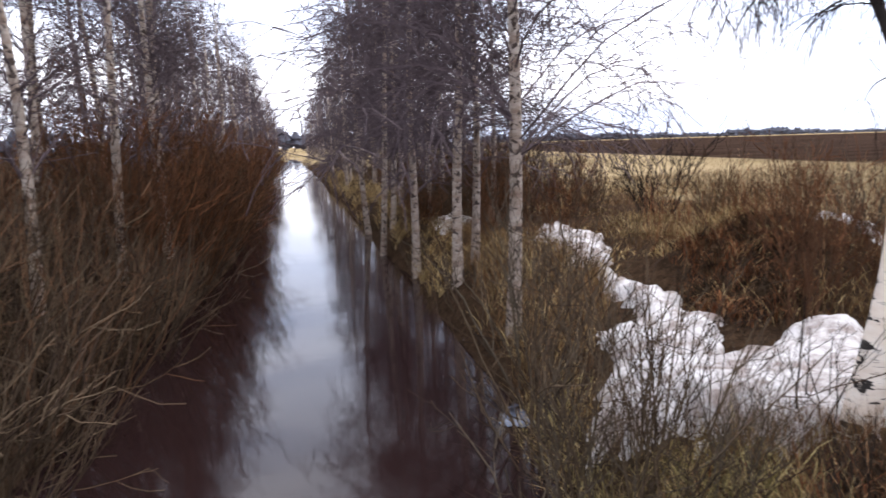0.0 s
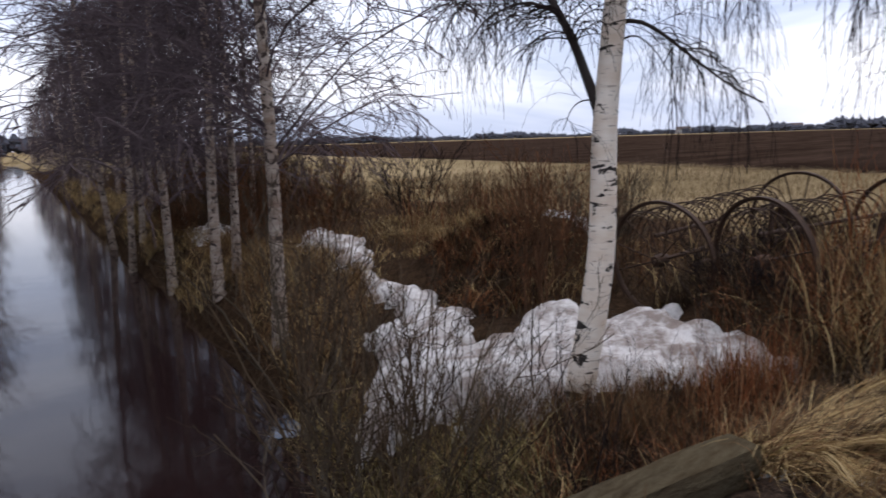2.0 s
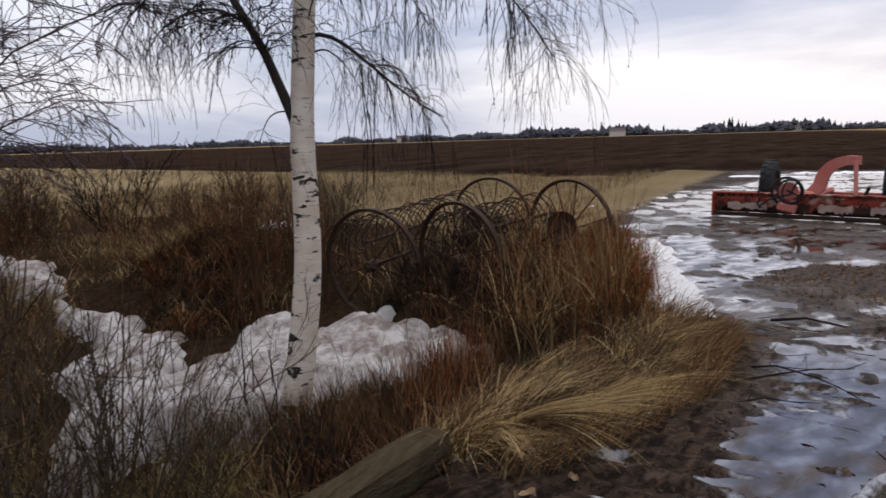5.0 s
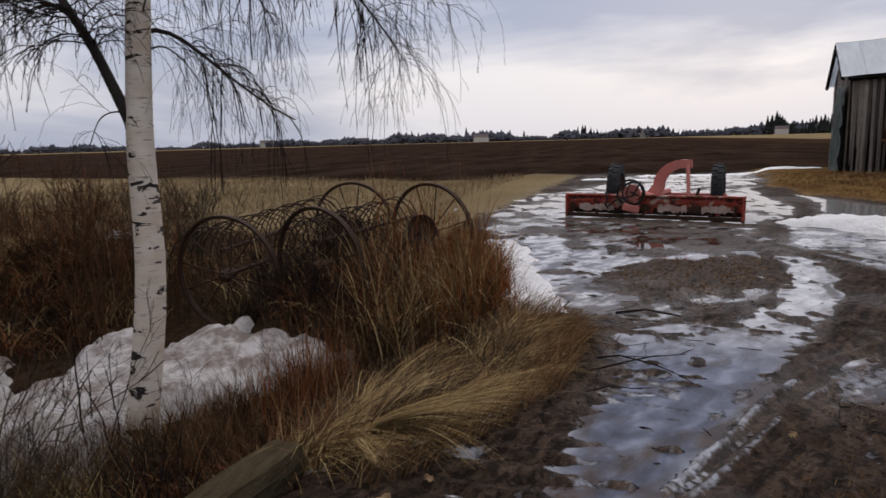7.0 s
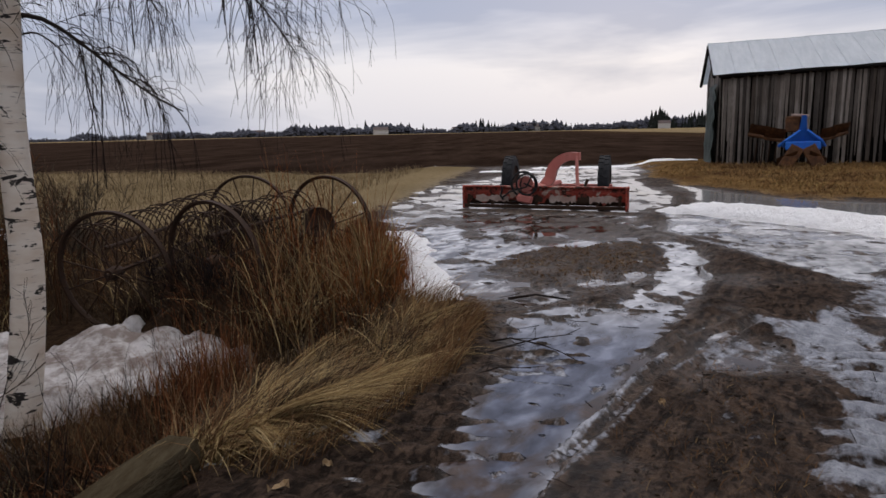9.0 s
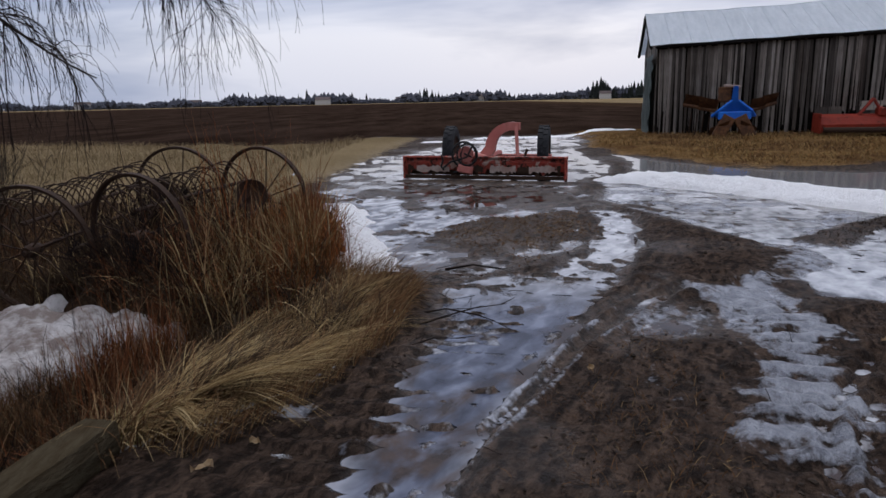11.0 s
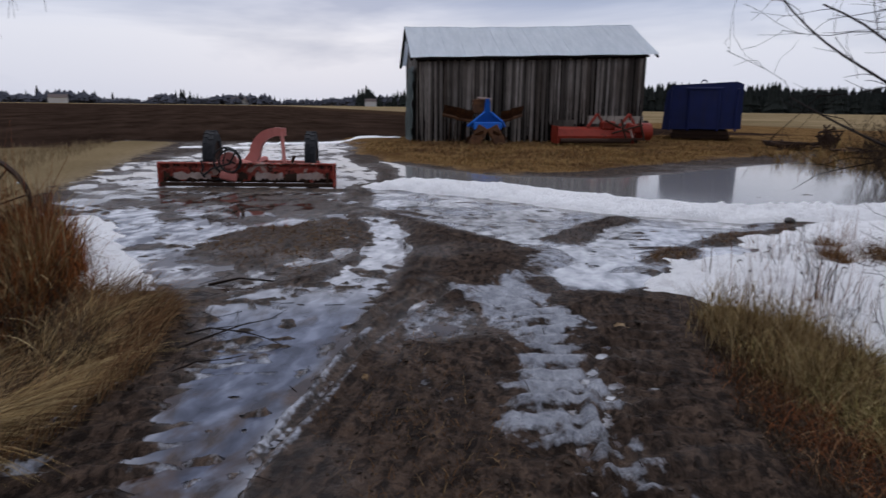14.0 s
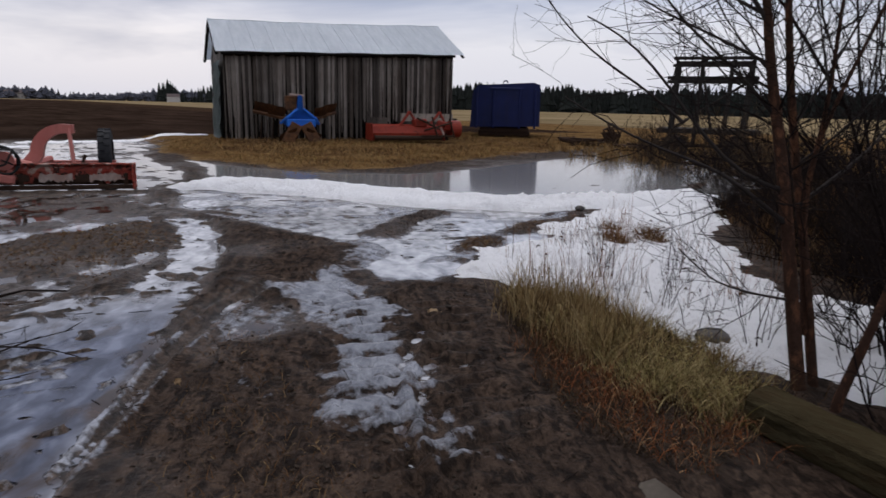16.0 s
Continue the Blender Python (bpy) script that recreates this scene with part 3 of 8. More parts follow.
TRACK = [(1.6, 0.02), (2.3, -0.15), (2.66, -0.24), (3.24, -0.30), (3.78, -0.41), (4.31, -0.41), (4.94, -0.50), (5.45, -0.95), (5.4, -1.34), (5.7, -1.6), (6.5, -2.05), (7.8, -2.35), (9.2, -2.6), (8.1, -2.95),
         (6.45, -2.5), (4.98, -1.86), (3.96, -1.33), (3.03, -0.84), (2.39, -0.55), (1.6, -0.32)]
FAR_WET = [(4.8, -0.35), (5.5, 0.25), (6.7, 0.5), (8.8, 0.95), (11.2, 1.6), (14, 2.0), (18, 1.6), (20, 0.2), (26.5, -1.5), (27, -6.0), (25, -6.6), (19, -4.4), (14, -4.4), (11.2, -3.1), (9.2, -2.6), (7.8, -2.4), (6.5, -2.05), (5.5, -1.2)]
SHALLOW = [(11.9, 0.7), (10.9, -2.6), (8.9, -2.2), (8.6, -1.2), (9.0, -0.7), (10.3, 0.45)]
MUD_ISLE = [(7.4, -0.25), (8.2, -1.05), (8.6, -2.1), (7.9, -2.5), (6.9, -2.05), (6.4, -1.6), (5.75, -1.3), (5.9, -1.0), (6.4, -0.75)]
MUD_HOLE = [(6.9, -1.16), (6.95, -1.52), (6.2, -1.5), (5.8, -1.3), (6.1, -1.15)]
FAINT = [(4.2, -1.75), (4.6, -2.15), (4.1, -2.4), (3.75, -2.2), (3.6, -1.9), (3.8, -1.66)]
MILKY = [(5.1, -2.9), (5.8, -3.7), (7.4, -3.3), (8.2, -3.0), (9.4, -2.7), (11.8, -3.2), (10.3, -5.2), (8.2, -6.5), (7.0, -8.0), (5.9, -7.2), (5.0, -6.0), (4.75, -5.0), (4.35, -4.1), (4.4, -3.6)]
PATCH_B = [(4.9, -2.45), (4.25, -2.42), (3.45, -2.28), (2.85, -1.98), (2.42, -1.82), (2.19, -2.0), (1.75, -1.95), (1.7, -2.2), (1.9, -2.2), (2.03, -2.37), (2.29, -2.36), (2.61, -2.54), (2.97, -2.62), (3.75, -3.0), (4.25, -2.98), (5.3, -3.3)]
LUGS = [([(1.5, 0.12), (2.3, 0.06), (2.9, -0.12), (3.6, -0.30)], 0.30), ([(1.5, -0.18), (2.3, -0.30), (3.1, -0.52), (3.9, -0.75)], 0.26),
        ([(1.5, -1.9), (2.4, -2.05), (2.9, -2.25), (3.5, -2.6), (4.2, -2.75)], 0.20), ([(1.7, -2.35), (2.4, -2.5), (3.0, -2.85), (3.7, -3.4)], 0.24)]
POOL = [(12.2, -3.9), (15.0, -4.6), (18.5, -4.9), (15.6, -5.7), (13.1, -7.0), (12.4, -8.6), (13.0, -11.2), (15.2, -17.0), (17.4, -20), (13, -24), (9.2, -16), (7.2, -11.5), (7.0, -8.2), (8.3, -6.6), (10.0, -5.5)]
RUTS = [[(1.7, -0.14), (2.35, -0.43), (2.58, -0.57), (3.1, -0.87), (3.86, -1.31), (4.74, -1.98), (5.0, -2.51), (5.1, -3.08)],
        [(1.7, -0.23), (2.28, -0.51), (2.52, -0.655), (2.95, -0.93), (3.57, -1.30), (3.87, -1.52), (4.47, -1.97), (4.77, -2.4)]]
CURVED_RUTS = [[(1.5, -1.75), (2.0, -1.98), (2.6, -2.25), (3.0, -2.62), (3.5, -3.1)], [(1.5, -1.9), (2.0, -2.12), (2.55, -2.40), (2.9, -2.75)], [(3.9, -3.0), (4.2, -3.55), (3.9, -3.8)]]
MUD_STRIPS = [([(6.45, -4.45), (7.0, -5.05), (7.45, -5.85)], 0.24), ([(5.15, -4.68), (5.55, -5.4)], 0.16), ([(5.75, -5.9), (6.05, -6.75)], 0.22), ([(7.6, -3.0), (6.6, -3.35), (5.7, -3.1), (5.1, -2.6)], 0.27), ([(8.9, -3.1), (8.2, -3.6)], 0.12), ([(12.45, 0.2), (11.55, -2.7)], 0.20)]


def hump(X, Y):
    """Mud that stands out of the water."""
    wob = 0.35 * fbm(X * 2.2, Y * 2.2, 30)
    out = 0.75 * step(poly_sd(X, Y, MUD_ISLE) + 1.6 * wob + 0.5 * fbm(X * 6, Y * 6, 66), -0.06, 0.14) * (1 - step(poly_sd(X, Y, MUD_HOLE) + 0.5 * wob, -0.08, 0.08))
    speck = step(fbm(X * 5, Y * 5, 63, 4) + 0.10 * fbm(X * 0.9, Y * 0.9, 64), 0.17, 0.22) * step(X, 2.6, 3.6)
    out = np.maximum(out, 0.58 * speck * (1 - step(poly_sd(X, Y, POOL), -0.5, 0)))
    rim = np.abs(poly_sd(X, Y, TRACK) - 0.06)
    out = np.maximum(out, 0.66 * step(fbm(X * 7, Y * 7, 65, 4), 0.04, 0.12) * step(0.10 - rim, 0, 0.1) * step(X, 3.6, 4.6))
    for pts, half in MUD_STRIPS:
        out = np.maximum(out, step(half + wob - line_d(X, Y, pts), -0.10, 0.14))
    # dashes of mud kicked across the wheel track, thickest along its near edge
    inside = poly_sd(X, Y, TRACK)
    dash = step(fbm(X * 13, Y * 4.2, 68, 3) + 0.10 * fbm(X * 1.1, Y * 1.1, 69) + 0.04 * step(0.22 - np.abs(inside), 0, 0.2), 0.19, 0.24) * step(inside, -0.1, 0.05)
    return np.maximum(out * (1 - 0.9 * step(inside + 0.4 * wob, 0.03, 0.12)) + 0.58 * speck * step(inside, 0.0, 0.1), 0.72 * dash)


def wetness(X, Y):
    """How far the ground lies under meltwater, 0 to 1."""
    w = step(poly_sd(X, Y, TRACK) + 0.26 * fbm(X * 2.2, Y * 2.2, 31), -0.13, 0.07)
    w = np.maximum(w, (0.80 - 0.08 * step(poly_sd(X, Y, SHALLOW), -0.4, 0.4)) * step(poly_sd(X, Y, FAR_WET) + 0.9 * fbm(X * 1.1, Y * 1.1, 32), -0.15, 0.3))
    w = np.maximum(w, step(poly_sd(X, Y, POOL) + 0.4 * fbm(X * 0.7, Y * 0.7, 33), -0.1, 0.4))
    w = np.maximum(w, 0.80 * step(poly_sd(X, Y, MILKY) + 0.8 * fbm(X * 1.1, Y * 1.1, 35), -0.1, 0.4))
    w = np.maximum(w, 0.60 * step(poly_sd(X, Y, FAINT) + 0.5 * fbm(X * 2, Y * 2, 38), -0.15, 0.15))
    return w


def height(X, Y):
    X, Y = np.asarray(X, float), np.asarray(Y, float)
    d, s = ditch_ds(X, Y)
    r = np.abs(d) + 0.5 * fbm(X * 0.35, Y * 0.35, 3) + 0.25 * fbm(X * 1.5, Y * 1.5, 5)
    r = r - 0.75 * step(-d, 0, 0.6) * step(9 - s, 0, 4)
    z = np.interp(r, [0, 1.2, 1.85, 2.15, 2.6, 3.4, 4.6, 9, 60, 400], [-1.75, -1.7, -1.3, -0.9, -0.62, -0.50, -0.42, -0.36, -0.25, 0.0])
    near = step(60 - np.hypot(X, Y), 0, 30)
    z = z + near * (0.25 * fbm(X * 0.6, Y * 0.6, 7) + 0.10 * fbm(X * 3, Y * 3, 8)) * step(r, 2.0, 3.0)
    z = z + near * 0.75 * np.exp(-(((X - 3.7) / 2.0) ** 2 + ((Y + 9.6) / 2.6) ** 2))
    z = z + near * 0.5 * np.exp(-(((X - 8.8) / 2.6) ** 2 + ((Y + 17.5) / 2.4) ** 2))
    z = z + 0.34 * np.exp(-(((X - 6.7) / 1.5) ** 4 + ((Y - 2.3) / 0.9) ** 4)) * near
    z = z + (0.42 + 0.5 * fbm(X * 1.4, Y * 1.4, 9)) * np.exp(-(((X - 7.1) / 1.3) ** 2 + ((Y - 6.3) / 1.3) ** 2)) * near
    z = z + (0.24 + 0.5 * fbm(X * 2.6, Y * 2.6, 10)) * np.exp(-(((X - 6.6) / 1.1) ** 4 + ((Y - 6.1) / 1.2) ** 4)) * near
    sd = poly_sd(X, Y, YARD)
    inside = step(sd, -1.1, 0.05)
    w = wetness(X, Y)
    rough = step(fbm(X * 0.8, Y * 0.8, 39), -0.12, 0.1)
    yard = 0.025 * fbm(X * 0.9, Y * 0.9, 11) + 0.055 * fbm(X * 2.6, Y * 2.6, 12, 5) + (0.018 + 0.06 * rough) * (1 - 0.8 * w) * fbm(X * 8, Y * 8, 14, 3) * step(9.0 - X, 0, 3) + 0.02 * fbm(X * 22, Y * 22, 16, 2) * step(4.6 - X, 0, 1)
    yard = yard + 0.014 - 0.056 * w * (1 - 0.85 * hump(X, Y))
    for rut in RUTS + CURVED_RUTS:
        q = line_d(X, Y, rut)
        yard = yard - 0.026 * np.exp(-((q / 0.04) ** 2)) + 0.016 * np.exp(-(((q - 0.075) / 0.03) ** 2))
    for pts, half in LUGS:
        u, v, q = line_uv(X, Y, pts)
        bar = np.sin(2 * np.pi * (u / 0.19 + 1.2 * v) + 8 * fbm(X * 1.8, Y * 1.8, 61))
        yard = yard + (0.015 * np.clip(bar * 1.3 + 2.4 * fbm(X * 5, Y * 5, 62), -1, 1) - 0.004) * step(half - q, -0.05, 0.08)
    yard = yard + 0.06 * step(poly_sd(X, Y, TURF), -0.3, 1.2) + 0.10 * step(X, 18, 24) * step(poly_sd(X, Y, TURF), -0.3, 1.2)
    deck = step(1.5 - X, 0, 0.4) * step(sd, -0.2, 0.3)
    yard = yard * (1 - 0.6 * deck) - 0.012 * deck
    far = step(np.hypot(X, Y), 30, 60)
    return z * (1 - inside) + yard * inside * (1 - far) + far * inside * 0.0


def gz(x, y):
    return float(height(np.array([x]), np.array([y]))[0])


def axis_lines(stops):
    """Grid lines: from (start, spacing) stops, the spacing holding to the next start; grows beyond the ends."""
    out = []
    for (a, h), (b, _) in zip(stops, stops[1:]):
        out += list(np.arange(a, b - 1e-6, h))
    out.append(stops[-1][0])
    ends, h, v = [], 1.0, out[-1]
    while v < 3000:
        h *= 1.22
        v += h
        ends.append(v)
    begin, h, v = [], 1.0, out[0]
    while v > -3000:
        h *= 1.22
        v -= h
        begin.append(v)
    return np.array(begin[::-1] + out + ends)


def axis_part(stops):
    return np.concatenate([np.arange(a, b - 1e-6, h) for (a, h), (b, _) in zip(stops, stops[1:])] + [[stops[-1][0]]])


gx = axis_lines([(-12, 0.5), (-4, 0.2), (1.2, 0.028), (4.6, 0.05), (6.4, 0.06), (9.5, 0.08), (12.2, 0.15), (16, 0.3), (26, 0.7), (40, 1.0)])
gy = axis_lines([(-40, 1.0), (-24, 0.5), (-12, 0.2), (-6.5, 0.09), (-3.9, 0.03), (0.7, 0.06), (1.4, 0.1), (6, 0.2), (14, 0.4), (40, 1.0)])
GX, GY = np.meshgrid(gx, gy, indexing="ij")
GZ = height(GX, GY)
nx, ny = GX.shape
idx = np.arange(nx * ny).reshape(nx, ny)
quads = np.stack([idx[:-1, :-1], idx[1:, :-1], idx[1:, 1:], idx[:-1, 1:]], -1).reshape(-1, 4)
ground_me = mesh_from("ground", np.stack([GX, GY, GZ], -1).reshape(-1, 3), quads, M_GROUND, True)

sd_yard = poly_sd(GX, GY, YARD)
sd_turf = poly_sd(GX, GY, TURF)
z_ice = np.zeros(GX.shape)
wob_b = 0.30 * fbm(GX * 3.0, GY * 3.0, 43)
z_ice = np.maximum(z_ice, 0.92 * step(poly_sd(GX, GY, PATCH_B) + 1.3 * wob_b, -0.14, 0.16))
z_ice = np.maximum(z_ice, 0.54 * step(poly_sd(GX, GY, TRACK) + 0.7 * wob_b, -0.10, 0.12))
z_ice = np.maximum(z_ice, 0.74 * step(poly_sd(GX, GY, MILKY) + 0.8 * fbm(GX * 1.2, GY * 1.2, 36), -0.1, 0.4))
z_ice = np.maximum(z_ice, 0.52 * step(poly_sd(GX, GY, FAINT) + wob_b, -0.15, 0.2))
z_ice = np.maximum(z_ice, 0.46 * step(poly_sd(GX, GY, FAR_WET), -0.2, 0.5) * step(fbm(GX * 0.9, GY * 0.9, 44), 0.0, 0.14) * (1 - step(poly_sd(GX, GY, SHALLOW), -0.5, 0.1)))
z_ice = np.maximum(z_ice, 0.34 * step(0.5 - line_d(GX, GY, [(2.0, -0.9), (3.3, -1.6)]), 0, 0.5) * step(fbm(GX * 2.4, GY * 2.4, 45), 0.08, 0.2))
for rut in RUTS:
    q = line_d(GX, GY, rut)
    z_ice = np.maximum(z_ice - 0.25 * np.exp(-((q / 0.03) ** 2)) * step(5.2 - GX, 0, 1.0), 0.86 * np.exp(-(((q - 0.072) / 0.026) ** 2)) * step(4.6 - GX, 0, 0.9) * (0.80 + 0.6 * fbm(GX * 1.7, GY * 1.7, 46)))
z_ice = np.maximum(z_ice, 1.0 * np.exp(-(((GX - 2.75) / 0.09) ** 2 + ((GY - 0.22) / 0.12) ** 2)))
for rut in CURVED_RUTS:
    z_ice = z_ice - 0.30 * np.exp(-((line_d(GX, GY, rut) / 0.035) ** 2))
away = np.hypot(GX, GY)
for pts, half in LUGS:
    u, v, q = line_uv(GX, GY, pts)
    z_ice = z_ice - 0.28 * step(half - q, -0.05, 0.08) * np.clip(-1.8 * np.sin(2 * np.pi * (u / 0.19 + 1.2 * v) + 8 * fbm(GX * 1.8, GY * 1.8, 61)), -0.35, 1)
z_ice = np.clip(z_ice, 0, 1) * step(sd_yard, -0.1, 0.2) * (1 - 0.95 * hump(GX, GY))
z_turf = step(sd_turf + 1.0 * fbm(GX * 0.8, GY * 0.8, 41), -0.2, 0.5)
# the stubble strip, the ploughed field behind it, and the far stubble behind the barn
past = GX - 0.28 * np.maximum(GY, 0)
strip = step(GX - 0.06 * np.abs(GY - 10) + 2.0 * fbm(GX * 0.3, GY * 0.3, 47) + 1.2 * fbm(GX * 1.3, GY * 1.3, 49) + 2.2 * step(6.5 - GY, 0, 2.5), 10.8, 14.0) * step(GY + 0.10 * (GX - 18), 0.6, 2.2) * (1 - step(past, 27, 28))
plough = step(past, 27, 28) * step(GY, -35, -28)
plough = np.maximum(plough, step(GX, 26.5, 27.5) * step(GY, -12, -9) * (1 - step(GY, 0, 2)))
stub2 = step(-GY, 45, 50) + step(away, 420, 440)
PEAT = [(4.4, 4.45), (5.3, 4.6), (6.1, 5.1), (7.2, 6.6), (7.3, 7.8), (6.3, 7.5), (5.4, 6.4), (4.8, 5.5)]
z_stub = np.clip(np.maximum(strip, stub2), 0, 1)
z_plough = plough * (1 - step(away, 420, 440)) * (1 - step(-GY, 45, 50))
z_litter = step(-sd_yard, 0.0, 0.3) * (1 - z_stub) * (1 - z_plough)
z_wet = np.clip(step(sd_yard, -0.2, 0.2) * (0.20 + 0.30 * step(fbm(GX * 1.3, GY * 1.3, 37), 0.0, 0.15) + 0.6 * wetness(GX, GY) + 0.4 * sum(step(0.09 - line_d(GX, GY, r), 0, 0.05) for r in RUTS)) * (1 - 0.55 * hump(GX, GY)) * (1 - z_turf) * (1 - z_stub) * (1 - z_plough), 0, 1)


def put_zone(me, name, r, g, b):
    at = me.color_attributes.new(name, "FLOAT_COLOR", "POINT")
    at.data.foreach_set("color", np.stack([r, g, b, np.ones(r.shape)], -1).astype(np.float32).ravel())


put_zone(ground_me, "zone_a", z_ice, z_litter, z_stub)
put_zone(ground_me, "zone_b", z_plough, z_wet, z_turf)
tagged(new("ground", ground_me), "muddy thawing farmyard, banks and fields", "ground", kind="structure")


def sheet(name, xs, ys, z, keep, material, label, category):
    X, Y = np.meshgrid(xs, ys, indexing="ij")
    i = np.arange(X.size).reshape(X.shape)
    q = np.stack([i[:-1, :-1], i[1:, :-1], i[1:, 1:], i[:-1, 1:]], -1).reshape(-1, 4)
    q = q[keep(X, Y).ravel()[q].any(1)]
    used, inv = np.unique(q, return_inverse=True)
    v = np.stack([X, Y, np.full(X.shape, z)], -1).reshape(-1, 3)[used]
    return tagged(new(name, mesh_from(name, v, inv.reshape(q.shape), material)), label, category, kind="structure")


# ditch water, a long flat strip along the ditch
dv, df = [], []
for s0 in np.concatenate([np.arange(-2.0, 40, 2.0), np.arange(40, 240, 10.0)]):
    dv += [(*ditch_xy(-4.2, s0), -1.25), (*ditch_xy(3.2, s0), -1.25)]
df = [(2 * i, 2 * i + 1, 2 * i + 3, 2 * i + 2) for i in range(len(dv) // 2 - 1)]
tagged(new("water", mesh_from("water", dv, df, M_DITCH)), "still dark brown ditch water reflecting the sky", "water", kind="structure")
SHELF = [(2.3, 5.3), (2.75, 6.0), (3.1, 7.2), (3.4, 8.4), (3.9, 10.2), (4.2, 11.4), (4.15, 13.2), (4.9, 15.5), (5.6, 15.5), (5.2, 12.5), (4.8, 11.0), (4.3, 9.0), (3.6, 6.8), (3.1, 5.6), (2.7, 5.2)]
sheet("ice_shelf", np.arange(1.6, 6, 0.035), np.arange(4, 16, 0.035), -1.243, lambda X, Y: poly_sd(X, Y, SHELF) + 0.8 * fbm(X * 1.5, Y * 1.5, 57) > 0.08, M_SHELF, "thin blue-grey ice along the ditch edge", "ice")
puddles = sheet("water_puddles", axis_part([(1.4, 0.035), (4.6, 0.05), (8.0, 0.08), (13, 0.25), (30, 1)]), axis_part([(-30, 0.5), (-9, 0.2), (-4.6, 0.08), (-3.2, 0.04), (0.6, 0.1), (3, 1)]), -0.022,
                lambda X, Y: (height(X, Y) < 0.0) & (poly_sd(X, Y, YARD) > -0.1) & (poly_sd(X, Y, POOL) < 0.3), M_PUDDLE, "shallow meltwater puddles over the muddy yard", "puddle")
sheet("water_pool", np.arange(5, 22, 0.4), np.arange(-27, -2, 0.4), -0.0215, lambda X, Y: poly_sd(X, Y, POOL) > -0.6, M_POOL, "still pool of meltwater in front of the barn", "puddle")
co = np.empty(len(puddles.data.vertices) * 3, np.float32)
puddles.data.vertices.foreach_get("co", co)
co = co.reshape(-1, 3)
tagged(puddles, kind="stuff")
depth = puddles.data.attributes.new("depth", "FLOAT", "POINT")
depth.data.foreach_set("value", np.clip((co[:, 2] - height(co[:, 0], co[:, 1])) / 0.014, -1, 2).astype(np.float32))
# milky ice; along the far track it paints the reflected sky instead
milk_and_sky = puddles.data.attributes.new("milk_and_sky", "FLOAT", "POINT")
milk_and_sky.data.foreach_set("value", (1 - step(poly_sd(co[:, 0], co[:, 1], TRACK), -0.3, 0.1) * step(6.2 - co[:, 0], 0, 2.0)).astype(np.float32))
iced = puddles.data.attributes.new("iced", "FLOAT", "POINT")
iced.data.foreach_set("value", np.maximum(step(poly_sd(co[:, 0], co[:, 1], TRACK), -0.15, 0.15) * (0.95 - 0.30 * step(3.4 - co[:, 0], 0, 0.8)), np.maximum(step(poly_sd(co[:, 0], co[:, 1], MILKY), -0.3, 0.3), (0.36 - 0.14 * step(poly_sd(co[:, 0], co[:, 1], SHALLOW), -0.3, 0.3)) + 0.34 * step(fbm(co[:, 0] * 0.8, co[:, 1] * 0.8, 48), -0.02, 0.1))).astype(np.float32))


# ---- snow ----
def snow_field(name, pts, thick, res, material, label, edge=0.3, bumps=(), wob=0.25, lumps=0.10, tread=()):
    xs, ys = [p[0] for p in pts], [p[1] for p in pts]
    X, Y = np.meshgrid(np.arange(min(xs) - 0.3, max(xs) + 0.3, res), np.arange(min(ys) - 0.3, max(ys) + 0.3, res), indexing="ij")
    sd = poly_sd(X, Y, pts) + wob * fbm(X * 1.7, Y * 1.7, 51) + 0.5 * wob * fbm(X * 6, Y * 6, 52)
    t = np.clip(sd / edge, 0, 1)
    Z = height(X, Y) - 0.03 + (thick + 0.03) * np.sqrt(t) * (1 + lumps * 5 * fbm(X * 2.5, Y * 2.5, 53)) + lumps * 0.55 * fbm(X * 8, Y * 8, 54) * t
    for x, y, r, h in bumps:
        Z = Z + h * np.exp(-(((X - x) ** 2 + (Y - y) ** 2) / r ** 2)) * np.sqrt(t)
    if tread:
        # the side that the plough pressed shows a row of short upright dents
        u, v, q = line_uv(X, Y, list(tread))
        Z = Z - 0.045 * np.exp(-((v / 0.22) ** 2)) * t * (0.5 + 0.5 * np.sin(2 * np.pi * u / 0.17 + 5 * fbm(X * 1.3, Y * 1.3, 55)))
    i = np.arange(X.size).reshape(X.shape)
    q = np.stack([i[:-1, :-1], i[1:, :-1], i[1:, 1:], i[:-1, 1:]], -1).reshape(-1, 4)
    q = q[(sd.ravel()[q] > -0.02).any(1)]
    used, inv = np.unique(q, return_inverse=True)
    v = np.stack([X, Y, Z], -1).reshape(-1, 3)[used]
    return tagged(new(name, mesh_from(name, v, inv.reshape(q.shape), material, True)), label, "snow", kind="stuff")


snow_field("snow_drift", [(2.60, 4.05), (2.9, 4.55), (3.45, 4.8), (3.5, 5.15), (3.95, 5.7), (4.35, 6.3), (5.0, 7.9), (5.74, 10.4), (6.6, 12.0), (7.2, 12.0), (6.5, 9.7), (5.6, 8.1), (5.2, 7.2),
           (4.95, 6.6), (4.7, 5.7), (4.45, 5.1), (4.05, 4.25), (4.5, 4.05), (4.95, 4.2), (5.3, 4.05), (5.1, 3.5), (5.6, 3.3), (5.7, 3.0), (5.25, 2.6), (5.05, 2.1), (4.95, 1.7), (4.45, 1.95), (4.05, 2.2),
           (3.67, 2.55), (3.25, 2.58), (3.02, 2.75), (2.95, 3.1), (2.85, 3.6)], 0.20, 0.035, M_SNOW, "grainy grey-white old snow drift on the bank", 0.30, [(5.0, 2.9, 0.5, 0.10), (4.9, 3.95, 0.3, 0.06), (4.3, 3.3, 0.4, 0.05)], 0.75, 0.07)
